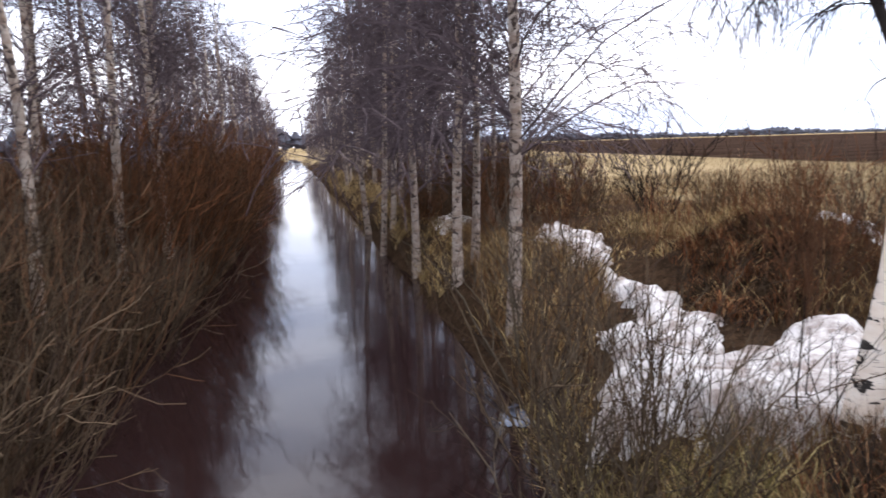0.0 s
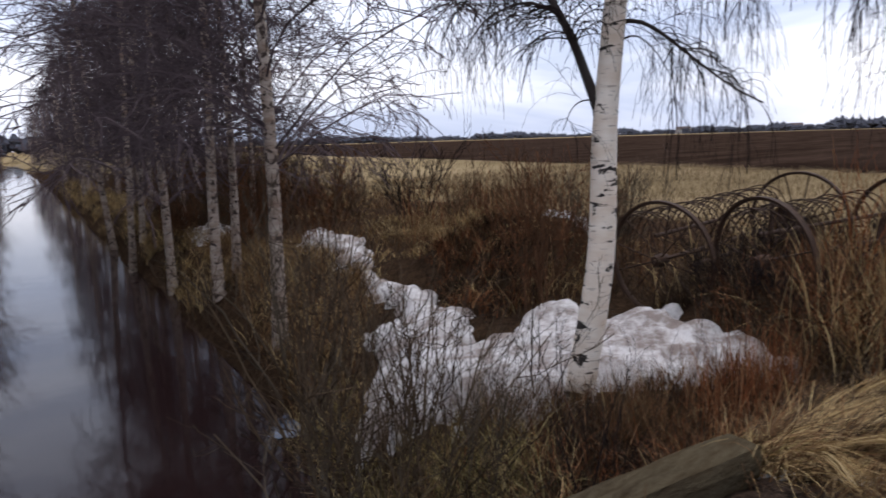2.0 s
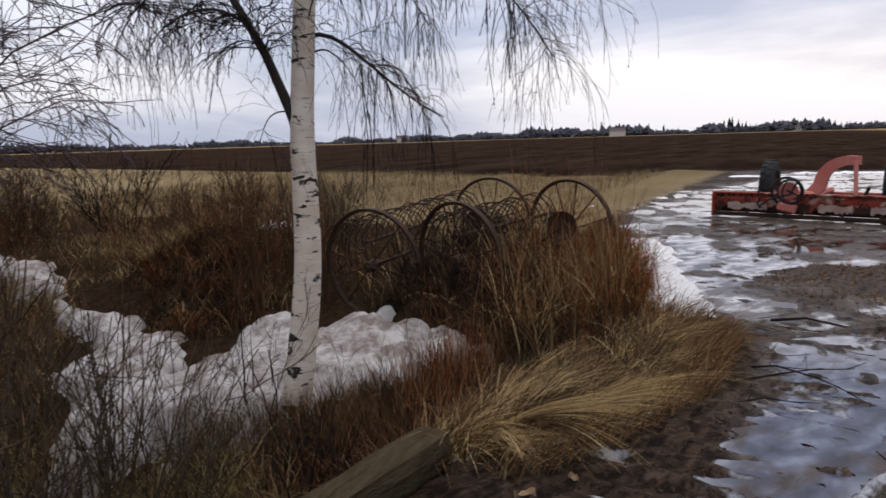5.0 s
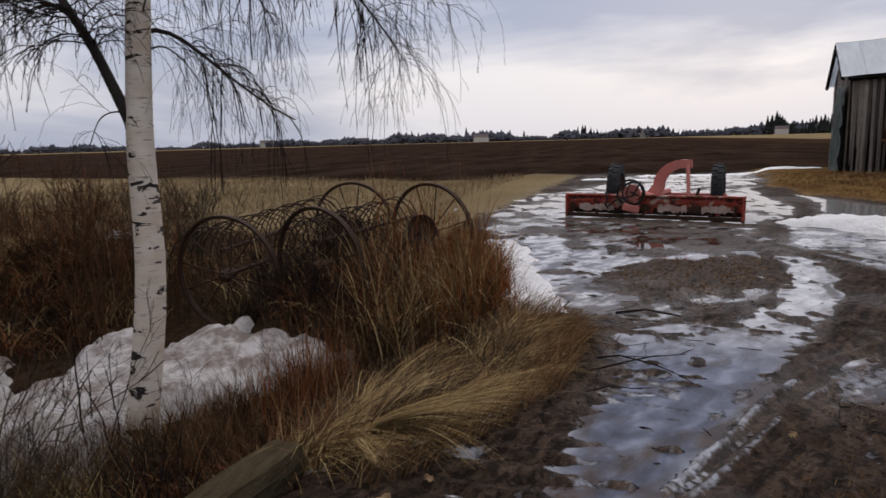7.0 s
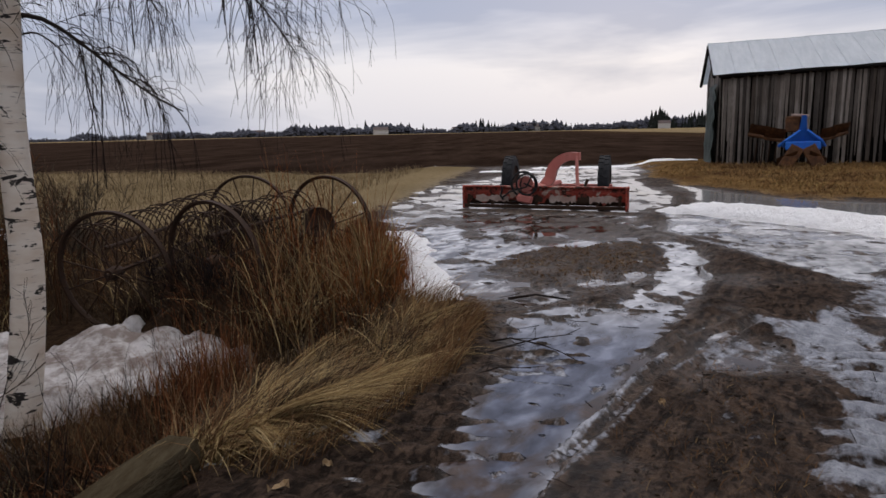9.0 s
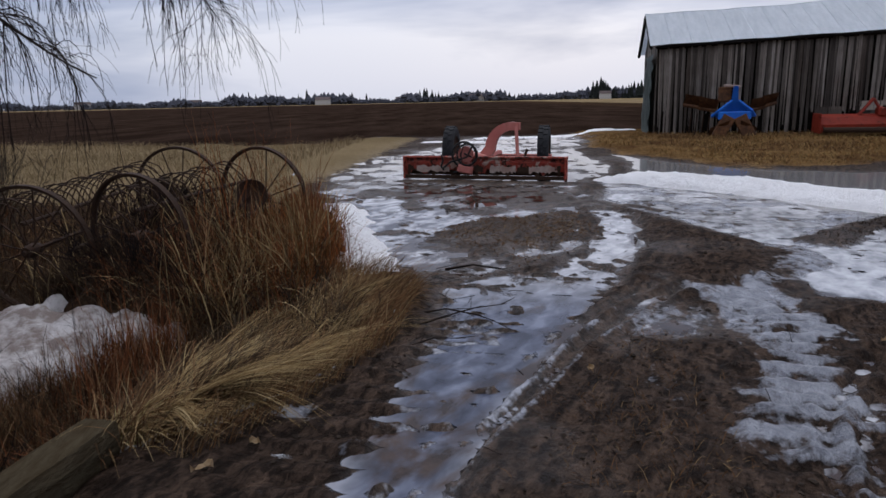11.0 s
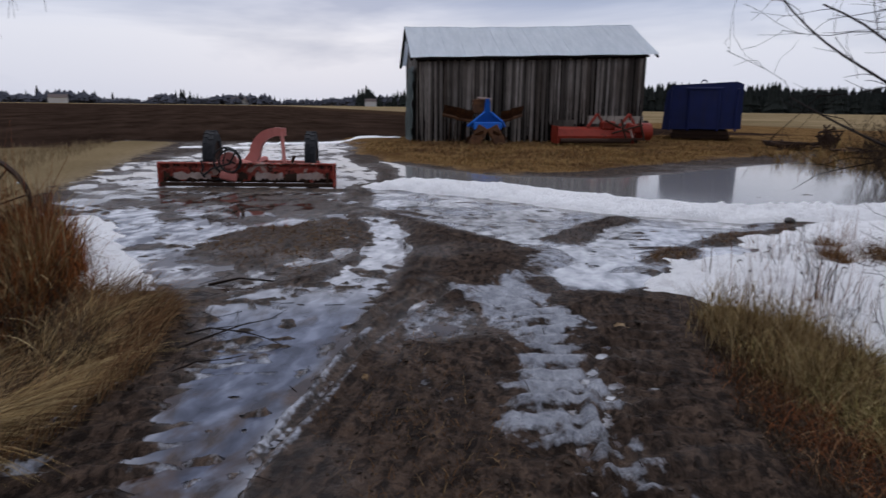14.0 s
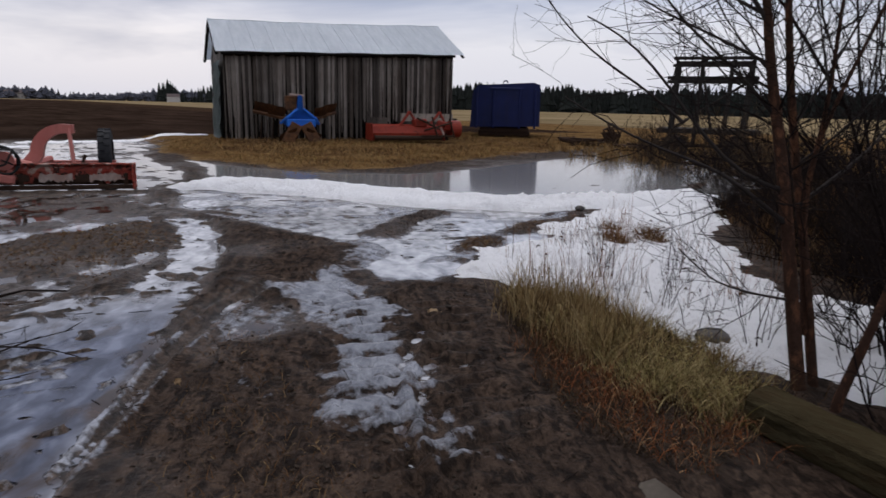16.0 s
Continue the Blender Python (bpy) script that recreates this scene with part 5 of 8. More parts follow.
# the reddish young tree by the far log
def red_tree():
    rng = np.random.default_rng(91)
    ob = thing("young_tree", "leafless young tree with peeling red-brown bark by a log", "tree")
    stems = [stem([(1.32, -4.10, -0.25), (1.35, -4.09, -0.02), (1.43, -4.05, 0.41), (1.49, -4.02, 0.84), (1.55, -3.99, 1.19), (1.62, -3.95, 1.54), (1.67, -3.93, 1.79), (1.70, -3.91, 2.04), (1.75, -3.88, 2.4), (1.85, -3.85, 3.4), (1.9, -3.8, 4.6)], 0.042, 0.014, 20),
             stem([(1.30, -4.22, -0.25), (1.33, -4.20, -0.03), (1.40, -4.17, 0.40), (1.47, -4.14, 0.83), (1.57, -4.09, 1.34), (1.62, -4.06, 1.71), (1.66, -4.04, 2.05), (1.71, -4.02, 2.4), (1.75, -4.1, 3.4), (1.7, -4.2, 4.4)], 0.031, 0.011, 20),
             stem([(1.15, -3.98, -0.25), (1.13, -3.98, 0.0), (1.07, -4.02, 0.3), (1.0, -4.1, 0.7), (0.95, -4.2, 1.2), (0.9, -4.3, 2.2), (0.8, -4.4, 3.4)], 0.030, 0.010, 16),
             stem([(1.40, -4.14, 0.3), (1.49, -4.13, 0.95), (1.48, -4.14, 1.2), (1.45, -4.15, 1.44), (1.44, -4.15, 1.73), (1.45, -4.15, 2.04), (1.42, -4.2, 2.8), (1.4, -4.3, 3.6)], 0.016, 0.006, 16),
             stem([(1.36, -4.12, 0.4), (1.50, -4.11, 1.0), (1.47, -4.14, 1.31), (1.39, -4.18, 1.63), (1.30, -4.22, 1.93), (1.1, -4.3, 2.6), (0.9, -4.4, 3.2)], 0.014, 0.005, 16)]
    for br in stems:
        child("stem", mesh_from("stem", *tubes(*br, 10), M_RED_BARK, True), ob)
    arms = [stem([(1.50, -4.02, 0.9), (1.55, -3.85, 1.0), (1.64, -3.72, 1.14), (1.81, -3.60, 1.23), (1.97, -3.48, 1.28), (2.21, -3.29, 1.43), (2.34, -3.16, 1.54)], 0.015, 0.004, 12),
            stem([(1.53, -4.0, 1.08), (1.67, -3.78, 1.15), (1.83, -3.59, 1.41), (1.98, -3.48, 1.67), (2.14, -3.35, 1.86), (2.28, -3.23, 1.95)], 0.013, 0.004, 12),
            stem([(1.60, -3.97, 1.45), (1.75, -3.76, 1.70), (1.92, -3.65, 1.87), (2.04, -3.56, 2.04), (2.2, -3.4, 2.3)], 0.011, 0.004, 12),
            stem([(1.44, -4.04, 0.5), (1.57, -3.87, 0.53), (1.74, -3.77, 0.57), (1.90, -3.66, 0.74)], 0.008, 0.003, 12),
            stem([(1.92, -3.62, 1.42), (2.1, -3.5, 1.60), (2.3, -3.35, 1.75), (2.45, -3.2, 1.95), (2.55, -3.05, 2.2)], 0.009, 0.003, 12),
            stem([(1.66, -3.94, 1.72), (1.80, -3.80, 1.82), (1.98, -3.70, 1.92), (2.2, -3.55, 2.05), (2.4, -3.4, 2.25)], 0.010, 0.003, 12),
            stem([(1.68, -3.93, 1.95), (1.9, -3.8, 2.1), (2.15, -3.7, 2.2), (2.4, -3.6, 2.25), (2.6, -3.5, 2.4)], 0.010, 0.003, 12),
            stem([(1.58, -4.08, 1.4), (1.5, -4.25, 1.7), (1.4, -4.4, 2.1), (1.3, -4.6, 2.5)], 0.009, 0.003, 12),
            stem([(1.55, -4.09, 1.2), (1.42, -4.2, 1.35), (1.25, -4.3, 1.6), (1.1, -4.35, 2.0)], 0.009, 0.003, 12),
            stem([(1.45, -4.15, 1.6), (1.6, -4.3, 1.9), (1.75, -4.4, 2.3)], 0.008, 0.003, 12),
            stem([(1.63, -4.05, 1.8), (1.8, -4.3, 2.2), (2.1, -4.4, 2.5), (2.4, -4.4, 2.7)], 0.012, 0.004, 12),
            stem([(1.67, -3.93, 1.9), (1.85, -3.75, 2.25), (2.0, -3.6, 2.6), (2.1, -3.5, 3.0)], 0.012, 0.004, 12),
            stem([(1.0, -4.1, 0.7), (0.75, -3.95, 1.1), (0.6, -3.8, 1.6)], 0.012, 0.004, 12),
            stem([(1.5, -4.1, 1.0), (1.35, -4.5, 1.3), (1.3, -4.9, 1.7)], 0.012, 0.004, 12)]
    for br in arms:
        child("branch", mesh_from("branch", *tubes(*br, 6), M_LIMB, True), ob, "thin dark branch")
    aP, aR = np.concatenate([a[0] for a in arms]), np.concatenate([a[1] for a in arms])
    sP, sR = np.concatenate([a[0][:, np.linspace(0, a[0].shape[1] - 1, 16).astype(int)] for a in stems]), np.concatenate([a[1][:, np.linspace(0, a[1].shape[1] - 1, 16).astype(int)] for a in stems])
    sub = offshoots(rng, aP, aR, 110, (0.15, 1.0), (0.3, 0.8), (25, 55), 5, 0.45, 0.4, 0.0, 0.20, 0.3, 0.0014)
    sub2 = offshoots(rng, sP, sR, 140, (0.25, 1.0), (0.5, 1.3), (30, 70), 6, 0.2, 0.3, 0.05, 0.20, 0.3, 0.0018)
    tw = offshoots(rng, np.concatenate([sub[0]]), sub[1], 480, (0.1, 1.0), (0.12, 0.4), (20, 55), 4, 0.7, 0.6, 0.05, 0.24, 0.3, 0.0010)
    tw2 = offshoots(rng, *sub2, 1100, (0.1, 1.0), (0.2, 0.6), (20, 55), 4, 0.6, 0.6, 0.05, 0.24, 0.3, 0.0012)
    child("crown", mesh_from("crown", *join(tubes(*sub, 3), tubes(*sub2, 3), tubes(*tw, 3), tubes(*tw2, 3)), M_TWIG_MAIN), ob, "fine bare twigs")


red_tree()
hedge = [shrub_mesh(51, 1.6, 14, 220, M_WILLOW_DARK, 0.6, 0.004), shrub_mesh(52, 1.4, 14, 220, M_TWIG_MAIN, 0.7, 0.004)]
for n, (azi, dist, size) in enumerate([(142, 19, 1.2), (143.5, 18, 1.1), (145, 18.5, 1.3), (146.5, 17.5, 1.2), (148, 18, 1.4), (149.5, 17, 1.4), (151, 17, 1.5), (153, 16, 1.5), (144.2, 16.5, 0.9), (147.2, 16.2, 1.0), (150.2, 15.5, 1.2), (155, 15, 1.5)]):
    plant_shrub("hedge_bush", "dark tangled leafless bush in front of the wagon", hedge[n % 2], -0.26 + dist * math.sin(radians(azi)), -0.54 + dist * math.cos(radians(azi)), 59 * n, 0.85 * size, "bushes by the wagon")
for n, (x, y, size) in enumerate([(0.85, -4.5, 1.2), (0.5, -4.1, 1.4), (0.2, -5.6, 1.3), (0.3, -5.0, 1.5), (0.0, -4.6, 0.7), (0.1, -5.2, 0.6), (-0.2, -5.4, 0.6), (2.6, -7.4, 1.1), (3.4, -8.6, 1.2), (4.4, -9.4, 1.2), (3.0, -10.0, 1.3), (1.6, -7.2, 1.3), (4.6, -10.8, 1.2), (2.0, -9.0, 1.3), (3.9, -12.0, 1.3), (5.2, -9.6, 1.1), (3.9, -8.0, 1.0), (2.9, -8.2, 1.2), (2.3, -6.7, 0.9), (3.3, -7.4, 1.0), (4.2, -8.8, 1.1)]):
    plant_shrub("seedling_bush", "sparse dark leafless bush on a brushy mound", thin[n % 2] if n < 7 else dark_tangle, x, y, 37 * n, size if n < 7 else 0.85 * size, "bushes on the mound")


for n, (x, y, size) in enumerate([(0.95, -4.75, 0.8), (1.25, -5.1, 0.9), (0.7, -5.3, 0.9), (1.5, -5.6, 0.9)]):
    plant_shrub("dark_briar", "tangled near-black twigs behind the young tree", dark_tangle, x, y, 73 * n, size, "bushes on the mound")
for n, (x, y, size) in enumerate([(2.2, -4.45, 0.5), (2.6, -4.6, 0.45), (3.0, -4.5, 0.5), (3.4, -4.9, 0.5), (2.0, -4.75, 0.55), (3.9, -5.3, 0.45), (2.8, -5.0, 0.5), (3.3, -5.6, 0.5), (4.5, -5.5, 0.4), (1.75, -4.4, 0.5)]):
    plant_shrub("seedling_bush", "thin dark leafless stalk standing in the snow", thin[n % 2], x, y, 43 * n, size, "seedlings in the snow")
sapling = [shrub_mesh(43, 4.2, 7, 170, M_TWIG_MAIN, 0.22, 0.003), shrub_mesh(44, 3.6, 6, 150, M_TWIG_MAIN, 0.3, 0.003)]
for n, (x, y, size) in enumerate([(0.75, -4.3, 1.0), (0.45, -4.8, 1.0), (1.0, -5.3, 1.1), (1.7, -6.3, 0.9), (0.9, -6.6, 1.1), (2.3, -8.6, 0.9), (1.3, -8.0, 1.0)]):
    plant_shrub("sapling_clump", "tall clump of thin dark leafless saplings", sapling[n % 2], x, y, 71 * n, size, "saplings by the log")


# ---- grass ----
def scatter(rng, pts, n):
    """n places inside a polygon."""
    xs, ys = [p[0] for p in pts], [p[1] for p in pts]
    out = np.empty((0, 2))
    while len(out) < n:
        q = np.stack([rng.uniform(min(xs), max(xs), 4 * n), rng.uniform(min(ys), max(ys), 4 * n)], -1)
        out = np.concatenate([out, q[poly_sd(q[:, 0], q[:, 1], pts) > 0]])
    return out[:n]


def grass(name, label, seed, pts, n, length, arch, width, material, way=None, spread=0.6, clumps=0, k=4, lift=0.0, tuft=0.07, turn=0.25, dome=0.0, lock=False, fall=0.0):
    rng = np.random.default_rng(seed)
    q = scatter(rng, pts, n)
    if clumps:
        c = scatter(rng, pts, clumps)
        pick = rng.integers(0, clumps, n)
        off = rng.normal(0, tuft, (n, 2))
        q = c[pick] + off
    a = rng.uniform(0, 2 * np.pi, n) if way is None else math.atan2(way[1], way[0]) + rng.normal(0, spread, n)
    if clumps and way is not None:
        a = a + turn * rng.normal(size=clumps)[pick]
    root = np.stack([q[:, 0], q[:, 1], height(q[:, 0], q[:, 1]) - 0.02 + lift], -1)
    if dome:
        root[:, 2] += dome * rng.uniform(0.5, 1.2, clumps)[pick] * np.exp(-(off ** 2).sum(1) / (1.2 * tuft) ** 2)
    long, bent = rng.uniform(*length, n), rng.uniform(*arch, n)
    if lock:
        # strands that bend and lie together
        long = rng.uniform(*length, clumps)[pick] * rng.uniform(0.75, 1.05, n)
        bent = rng.uniform(*arch, clumps)[pick] + rng.normal(0, 0.05, n)
    v, f = blades(root, np.stack([np.cos(a), np.sin(a)], -1), long, bent, rng.uniform(*width, n), rng, k, fall)
    return tagged(new(name, mesh_from(name, v, f, material)), label, "grass", kind="stuff")


TUFT = [(2.45, 1.05), (2.6, 0.8), (3.05, 0.62), (3.6, 0.45), (4.2, 0.30), (4.7, 0.30), (4.8, 0.75), (4.2, 1.2), (3.5, 1.35), (2.8, 1.35)]
grass("blond_grass", "long blond dead grass combed over the edge of the yard", 1, TUFT, 4600, (0.25, 0.62), (0.85, 1.25), (0.003, 0.006), M_STRAW_PALE, (0.30, -0.95), 0.45, 44, 7, tuft=0.10, turn=0.7, dome=0.26, fall=0.8)
grass("blond_grass", "strands of blond dead grass lying over the edge of the yard", 45, TUFT, 4600, (0.45, 0.95), (0.80, 1.15), (0.003, 0.006), M_STRAW_PALE, (0.25, -0.97), 0.08, 120, 8, tuft=0.03, turn=0.5, dome=0.0, lift=0.15, lock=True, fall=0.95)
grass("dead_grass", "matted rust-brown grass under the blond tussocks", 28, TUFT, 4600, (0.2, 0.5), (0.7, 1.1), (0.004, 0.008), M_STRAW_BROWN, (0.6, -0.8), 0.8, 80, 5, tuft=0.10, turn=0.5, dome=0.12)
# dark blades paint the shaded gaps inside the tussocks
grass("dead_grass", "dark blades that stand in for shade deep in the blond tussocks", 79, TUFT, 4200, (0.2, 0.5), (0.6, 1.1), (0.004, 0.008), M_WILLOW_DARK, (0.4, -0.9), 0.8, 60, 5, tuft=0.12, turn=0.5, dome=0.16)
grass("dead_grass", "red-brown matted grass hanging to the puddle", 29, [(4.0, 0.2), (4.6, -0.12), (5.1, 0.1), (5.2, 0.5), (4.7, 0.8)], 2200, (0.25, 0.6), (0.8, 1.15), (0.004, 0.008), M_STRAW_BROWN, (0.7, -0.7), 0.5, 50, 6, tuft=0.1, turn=0.4, dome=0.10, fall=0.7)
grass("blond_grass", "long blond dead grass combed over the edge of the yard", 2, TUFT, 160, (0.25, 0.5), (0.2, 0.8), (0.003, 0.006), M_STRAW_PALE, (0.6, -0.8), 0.9, 120, 5)
grass("green_grass", "half-green grass at the end of the log", 3, [(2.4, 1.05), (2.75, 0.8), (2.8, 1.1), (2.55, 1.25)], 500, (0.15, 0.32), (0.4, 0.9), (0.004, 0.007), M_GREEN, (0.6, -0.8), 0.8)
grass("dead_grass", "flattened dead grass fringing the muddy road", 4, [(2.4, 0.95), (2.3, 0.55), (2.9, 0.2), (3.6, -0.15), (4.8, -0.3), (5.3, 0.0), (4.8, 0.4), (3.2, 0.6)], 2600, (0.12, 0.35), (0.6, 1.0), (0.003, 0.006), M_STRAW_BROWN, (0.5, -0.9), 0.7)
REEDS = [(5.1, 2.0), (4.6, 1.2), (4.8, 0.65), (5.4, 0.5), (6.2, 0.62), (7.6, 0.95), (8.6, 1.5), (8.6, 3.0), (7.0, 3.6), (5.6, 3.4), (5.8, 2.4), (5.6, 1.6)]
grass("dead_reeds", "tangled red-brown dead stems grown through the old rakes", 5, REEDS, 2200, (0.25, 0.72), (0.1, 1.15), (0.005, 0.010), M_WILLOW_DARK, None, 0.6, 300, 5)
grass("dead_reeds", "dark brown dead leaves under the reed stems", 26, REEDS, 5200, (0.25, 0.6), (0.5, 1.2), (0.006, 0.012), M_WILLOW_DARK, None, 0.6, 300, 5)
grass("dead_reeds", "few tall upright seed-head stems above the old rakes", 61, [(5.6, 0.75), (6.6, 0.8), (7.6, 1.3), (7.4, 2.2), (6.0, 2.0)], 110, (1.0, 1.55), (0.0, 0.5), (0.006, 0.010), M_RUSTY, None, 0.6, 0, 6)
grass("dead_reeds", "pale bent straws among red-brown stems", 6, REEDS, 600, (0.5, 1.15), (0.05, 1.35), (0.008, 0.014), M_STRAW_PALE, None, 0.6, 0, 6)
THICK = [(5.0, 1.8), (5.05, 1.3), (5.35, 0.95), (5.9, 0.75), (6.6, 0.85), (7.2, 1.3), (6.6, 2.1), (5.5, 2.3)]
grass("dead_reeds", "dense dark red-brown reeds in front of the old rakes", 31, THICK, 1700, (0.25, 0.72), (0.05, 1.2), (0.005, 0.010), M_REED, None, 0.6, 120, 5, tuft=0.12)
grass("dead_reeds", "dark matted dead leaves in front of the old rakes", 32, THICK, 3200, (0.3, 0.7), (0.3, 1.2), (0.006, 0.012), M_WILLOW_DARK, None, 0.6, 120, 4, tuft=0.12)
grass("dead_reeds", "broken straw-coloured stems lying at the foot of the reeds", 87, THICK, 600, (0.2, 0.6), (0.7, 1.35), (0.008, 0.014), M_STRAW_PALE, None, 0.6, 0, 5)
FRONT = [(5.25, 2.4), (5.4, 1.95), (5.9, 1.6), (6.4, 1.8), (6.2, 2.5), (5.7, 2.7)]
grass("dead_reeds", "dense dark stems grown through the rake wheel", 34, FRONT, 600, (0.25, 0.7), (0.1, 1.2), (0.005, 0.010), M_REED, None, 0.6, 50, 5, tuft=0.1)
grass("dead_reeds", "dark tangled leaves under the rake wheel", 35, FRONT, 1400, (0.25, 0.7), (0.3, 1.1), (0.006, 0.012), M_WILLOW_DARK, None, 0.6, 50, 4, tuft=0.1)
RUSTY = [(5.0, 0.85), (5.5, 0.5), (6.3, 0.65), (7.6, 0.95), (8.4, 1.4), (7.2, 1.5), (5.8, 1.3)]
grass("dead_reeds", "pale and brown stalks leaning out of the tangle", 62, [(4.95, 1.7), (4.95, 1.1), (5.3, 0.75), (6.0, 0.62), (6.2, 0.95), (5.5, 1.5)], 420, (0.55, 1.1), (0.0, 1.2), (0.007, 0.012), M_STRAW_PALE, None, 0.6, 90, 7, tuft=0.06)
grass("dead_reeds", "red-brown stalks leaning out of the tangle", 63, [(4.95, 1.9), (4.95, 1.1), (5.3, 0.75), (6.4, 0.62), (7.2, 0.95), (6.2, 1.5)], 700, (0.4, 1.05), (0.0, 1.1), (0.005, 0.009), M_REED, None, 0.6, 130, 7, tuft=0.07)
grass("dead_reeds", "rusty orange dead stems at the edge of the yard", 27, RUSTY, 3700, (0.22, 0.74), (0.05, 1.1), (0.004, 0.009), M_RUSTY, None, 0.6, 90, 5, tuft=0.12)
for n, (x, y, size) in enumerate([(5.5, 2.3, 0.7), (6.1, 1.8, 0.7), (6.6, 2.2, 0.75), (5.3, 1.6, 0.65), (6.9, 1.3, 0.6), (7.4, 2.2, 0.7), (7.2, 2.8, 0.7), (6.3, 3.0, 0.6), (5.7, 2.6, 0.65), (6.6, 2.8, 0.7), (6.0, 2.5, 0.7), (5.8, 1.4, 0.6), (6.4, 1.5, 0.6), (6.9, 2.5, 0.7)]):
    plant_shrub("dark_briar", "tangled near-black twigs in the old rakes", dark_tangle, x, y, 83 * n, size, "tangle in the rakes")
BANK = [(1.25, 1.25), (2.4, 1.2), (3.4, 1.4), (4.4, 1.3), (4.6, 1.9), (3.6, 2.25), (3.0, 2.5), (2.6, 3.1), (2.2, 3.4), (1.8, 3.6), (1.2, 2.6)]
grass("dead_grass", "dark brown dead grass on the bank below the birch", 7, BANK, 2600, (0.18, 0.5), (0.2, 1.0), (0.003, 0.007), M_REED, None, 0.6, 350)
grass("blond_grass", "yellowish straws in the dead grass of the bank", 33, BANK, 260, (0.15, 0.45), (0.3, 1.2), (0.004, 0.007), M_STRAW_PALE, None, 0.6, 120)
UNDER = [(1.5, 2.1), (1.7, 1.3), (2.6, 1.3), (3.4, 1.45), (4.2, 1.55), (4.1, 1.95), (3.6, 2.35), (3.0, 2.6), (2.5, 3.0)]
grass("dead_grass", "near-black sodden grass round the birch foot", 47, UNDER, 5000, (0.12, 0.4), (0.3, 1.1), (0.004, 0.008), M_WILLOW_DARK, None, 0.6, 220, tuft=0.1)
grass("dead_grass", "black matted leaves and grass on the bank", 80, BANK, 6500, (0.12, 0.36), (0.4, 1.2), (0.005, 0.010), M_PEAT_AND_SHADE, None, 0.6, 260, tuft=0.12, dome=0.06)
grass("dead_grass", "orange-brown upright tuft beside the birch foot", 81, [(3.1, 2.2), (3.25, 1.75), (3.5, 1.7), (3.6, 2.0), (3.4, 2.3)], 700, (0.15, 0.42), (0.05, 0.6), (0.004, 0.007), M_STRAW_BROWN, None, 0.6, 16, 5, tuft=0.06)
grass("weed_stalks", "upright dark red-brown stalks between snow and tussock", 82, [(3.3, 1.55), (3.7, 1.45), (4.5, 1.45), (4.6, 1.85), (3.9, 1.85), (3.5, 1.9)], 420, (0.3, 0.7), (0.0, 0.4), (0.005, 0.008), M_REED, None, 0.6, 60, 5, tuft=0.05)
SLOPE = [(1.5, 2.0), (2.3, 1.7), (2.9, 2.6), (2.7, 3.2), (2.5, 3.9), (2.9, 5.2), (2.5, 5.2), (2.0, 3.9)]
grass("green_grass", "olive straws on the slope to the water", 38, SLOPE, 2600, (0.2, 0.55), (0.2, 1.1), (0.004, 0.008), M_GREEN, None, 0.6, 90, tuft=0.1)
grass("blond_grass", "pale straws on the slope to the water", 39, SLOPE, 1800, (0.2, 0.5), (0.3, 1.2), (0.004, 0.008), M_STRAW_PALE, None, 0.6, 70, tuft=0.1)
grass("dead_grass", "drowned brown grass on the mud between the puddles", 71, MUD_ISLE, 3000, (0.04, 0.14), (0.95, 1.4), (0.006, 0.012), M_STRAW_BROWN, None, 0.6, 150, 3, tuft=0.10)
for n, (pts, half) in enumerate(MUD_STRIPS[:3]):
    (x0, y0), (x1, y1) = pts[0], pts[-1]
    u = Vector((y1 - y0, x0 - x1)).normalized() * half
    grass("dead_grass", "drowned brown grass on a mud ridge in the ice", 72 + n, [(x0 + u.x, y0 + u.y), (x1 + u.x, y1 + u.y), (x1 - u.x, y1 - u.y), (x0 - u.x, y0 - u.y)], 700, (0.02, 0.09), (0.4, 1.1), (0.006, 0.012), M_STRAW_BROWN if n else M_PEAT_AND_SHADE, None, 0.6, 40, 3, tuft=0.08)
grass("dead_grass", "trampled grass left between the wheel tracks", 40, [(1.7, -0.95), (3.0, -1.2), (4.2, -1.95), (3.2, -1.85), (1.8, -1.65)], 900, (0.03, 0.11), (0.4, 1.2), (0.003, 0.005), M_STRAW_BROWN, None, 0.6, 40, 4, tuft=0.12)
grass("dead_grass", "brown straws standing through the edge of the snow", 22, [(2.6, 3.9), (2.9, 2.7), (3.6, 2.2), (4.4, 1.6), (5.0, 1.3), (4.9, 1.6), (4.2, 2.1), (3.5, 2.7), (3.0, 3.2)], 2300, (0.15, 0.42), (0.05, 0.7), (0.003, 0.006), M_STRAW_BROWN, None, 0.6, 160)
right_edge = [ditch_xy(d, s) for d, s in ((1.9, 6), (2.0, 20), (2.0, 45), (3.4, 45), (3.3, 20), (3.0, 6))]
grass("blond_grass", "ochre grass tussocks hanging over the ditch edge", 23, right_edge, 5200, (0.25, 0.6), (0.4, 1.0), (0.010, 0.018), M_STRAW_PALE, None, 0.6, 240, 4)
grass("dead_grass", "brown grass tussocks along the ditch edge", 24, right_edge, 4200, (0.2, 0.5), (0.3, 1.0), (0.010, 0.018), M_WILLOW_DARK, None, 0.6, 240, 4)
LEFT = [ditch_xy(d, s) for d, s in ((-1.6, -0.5), (-1.7, 7), (-5.5, 7), (-5.0, -0.5))]
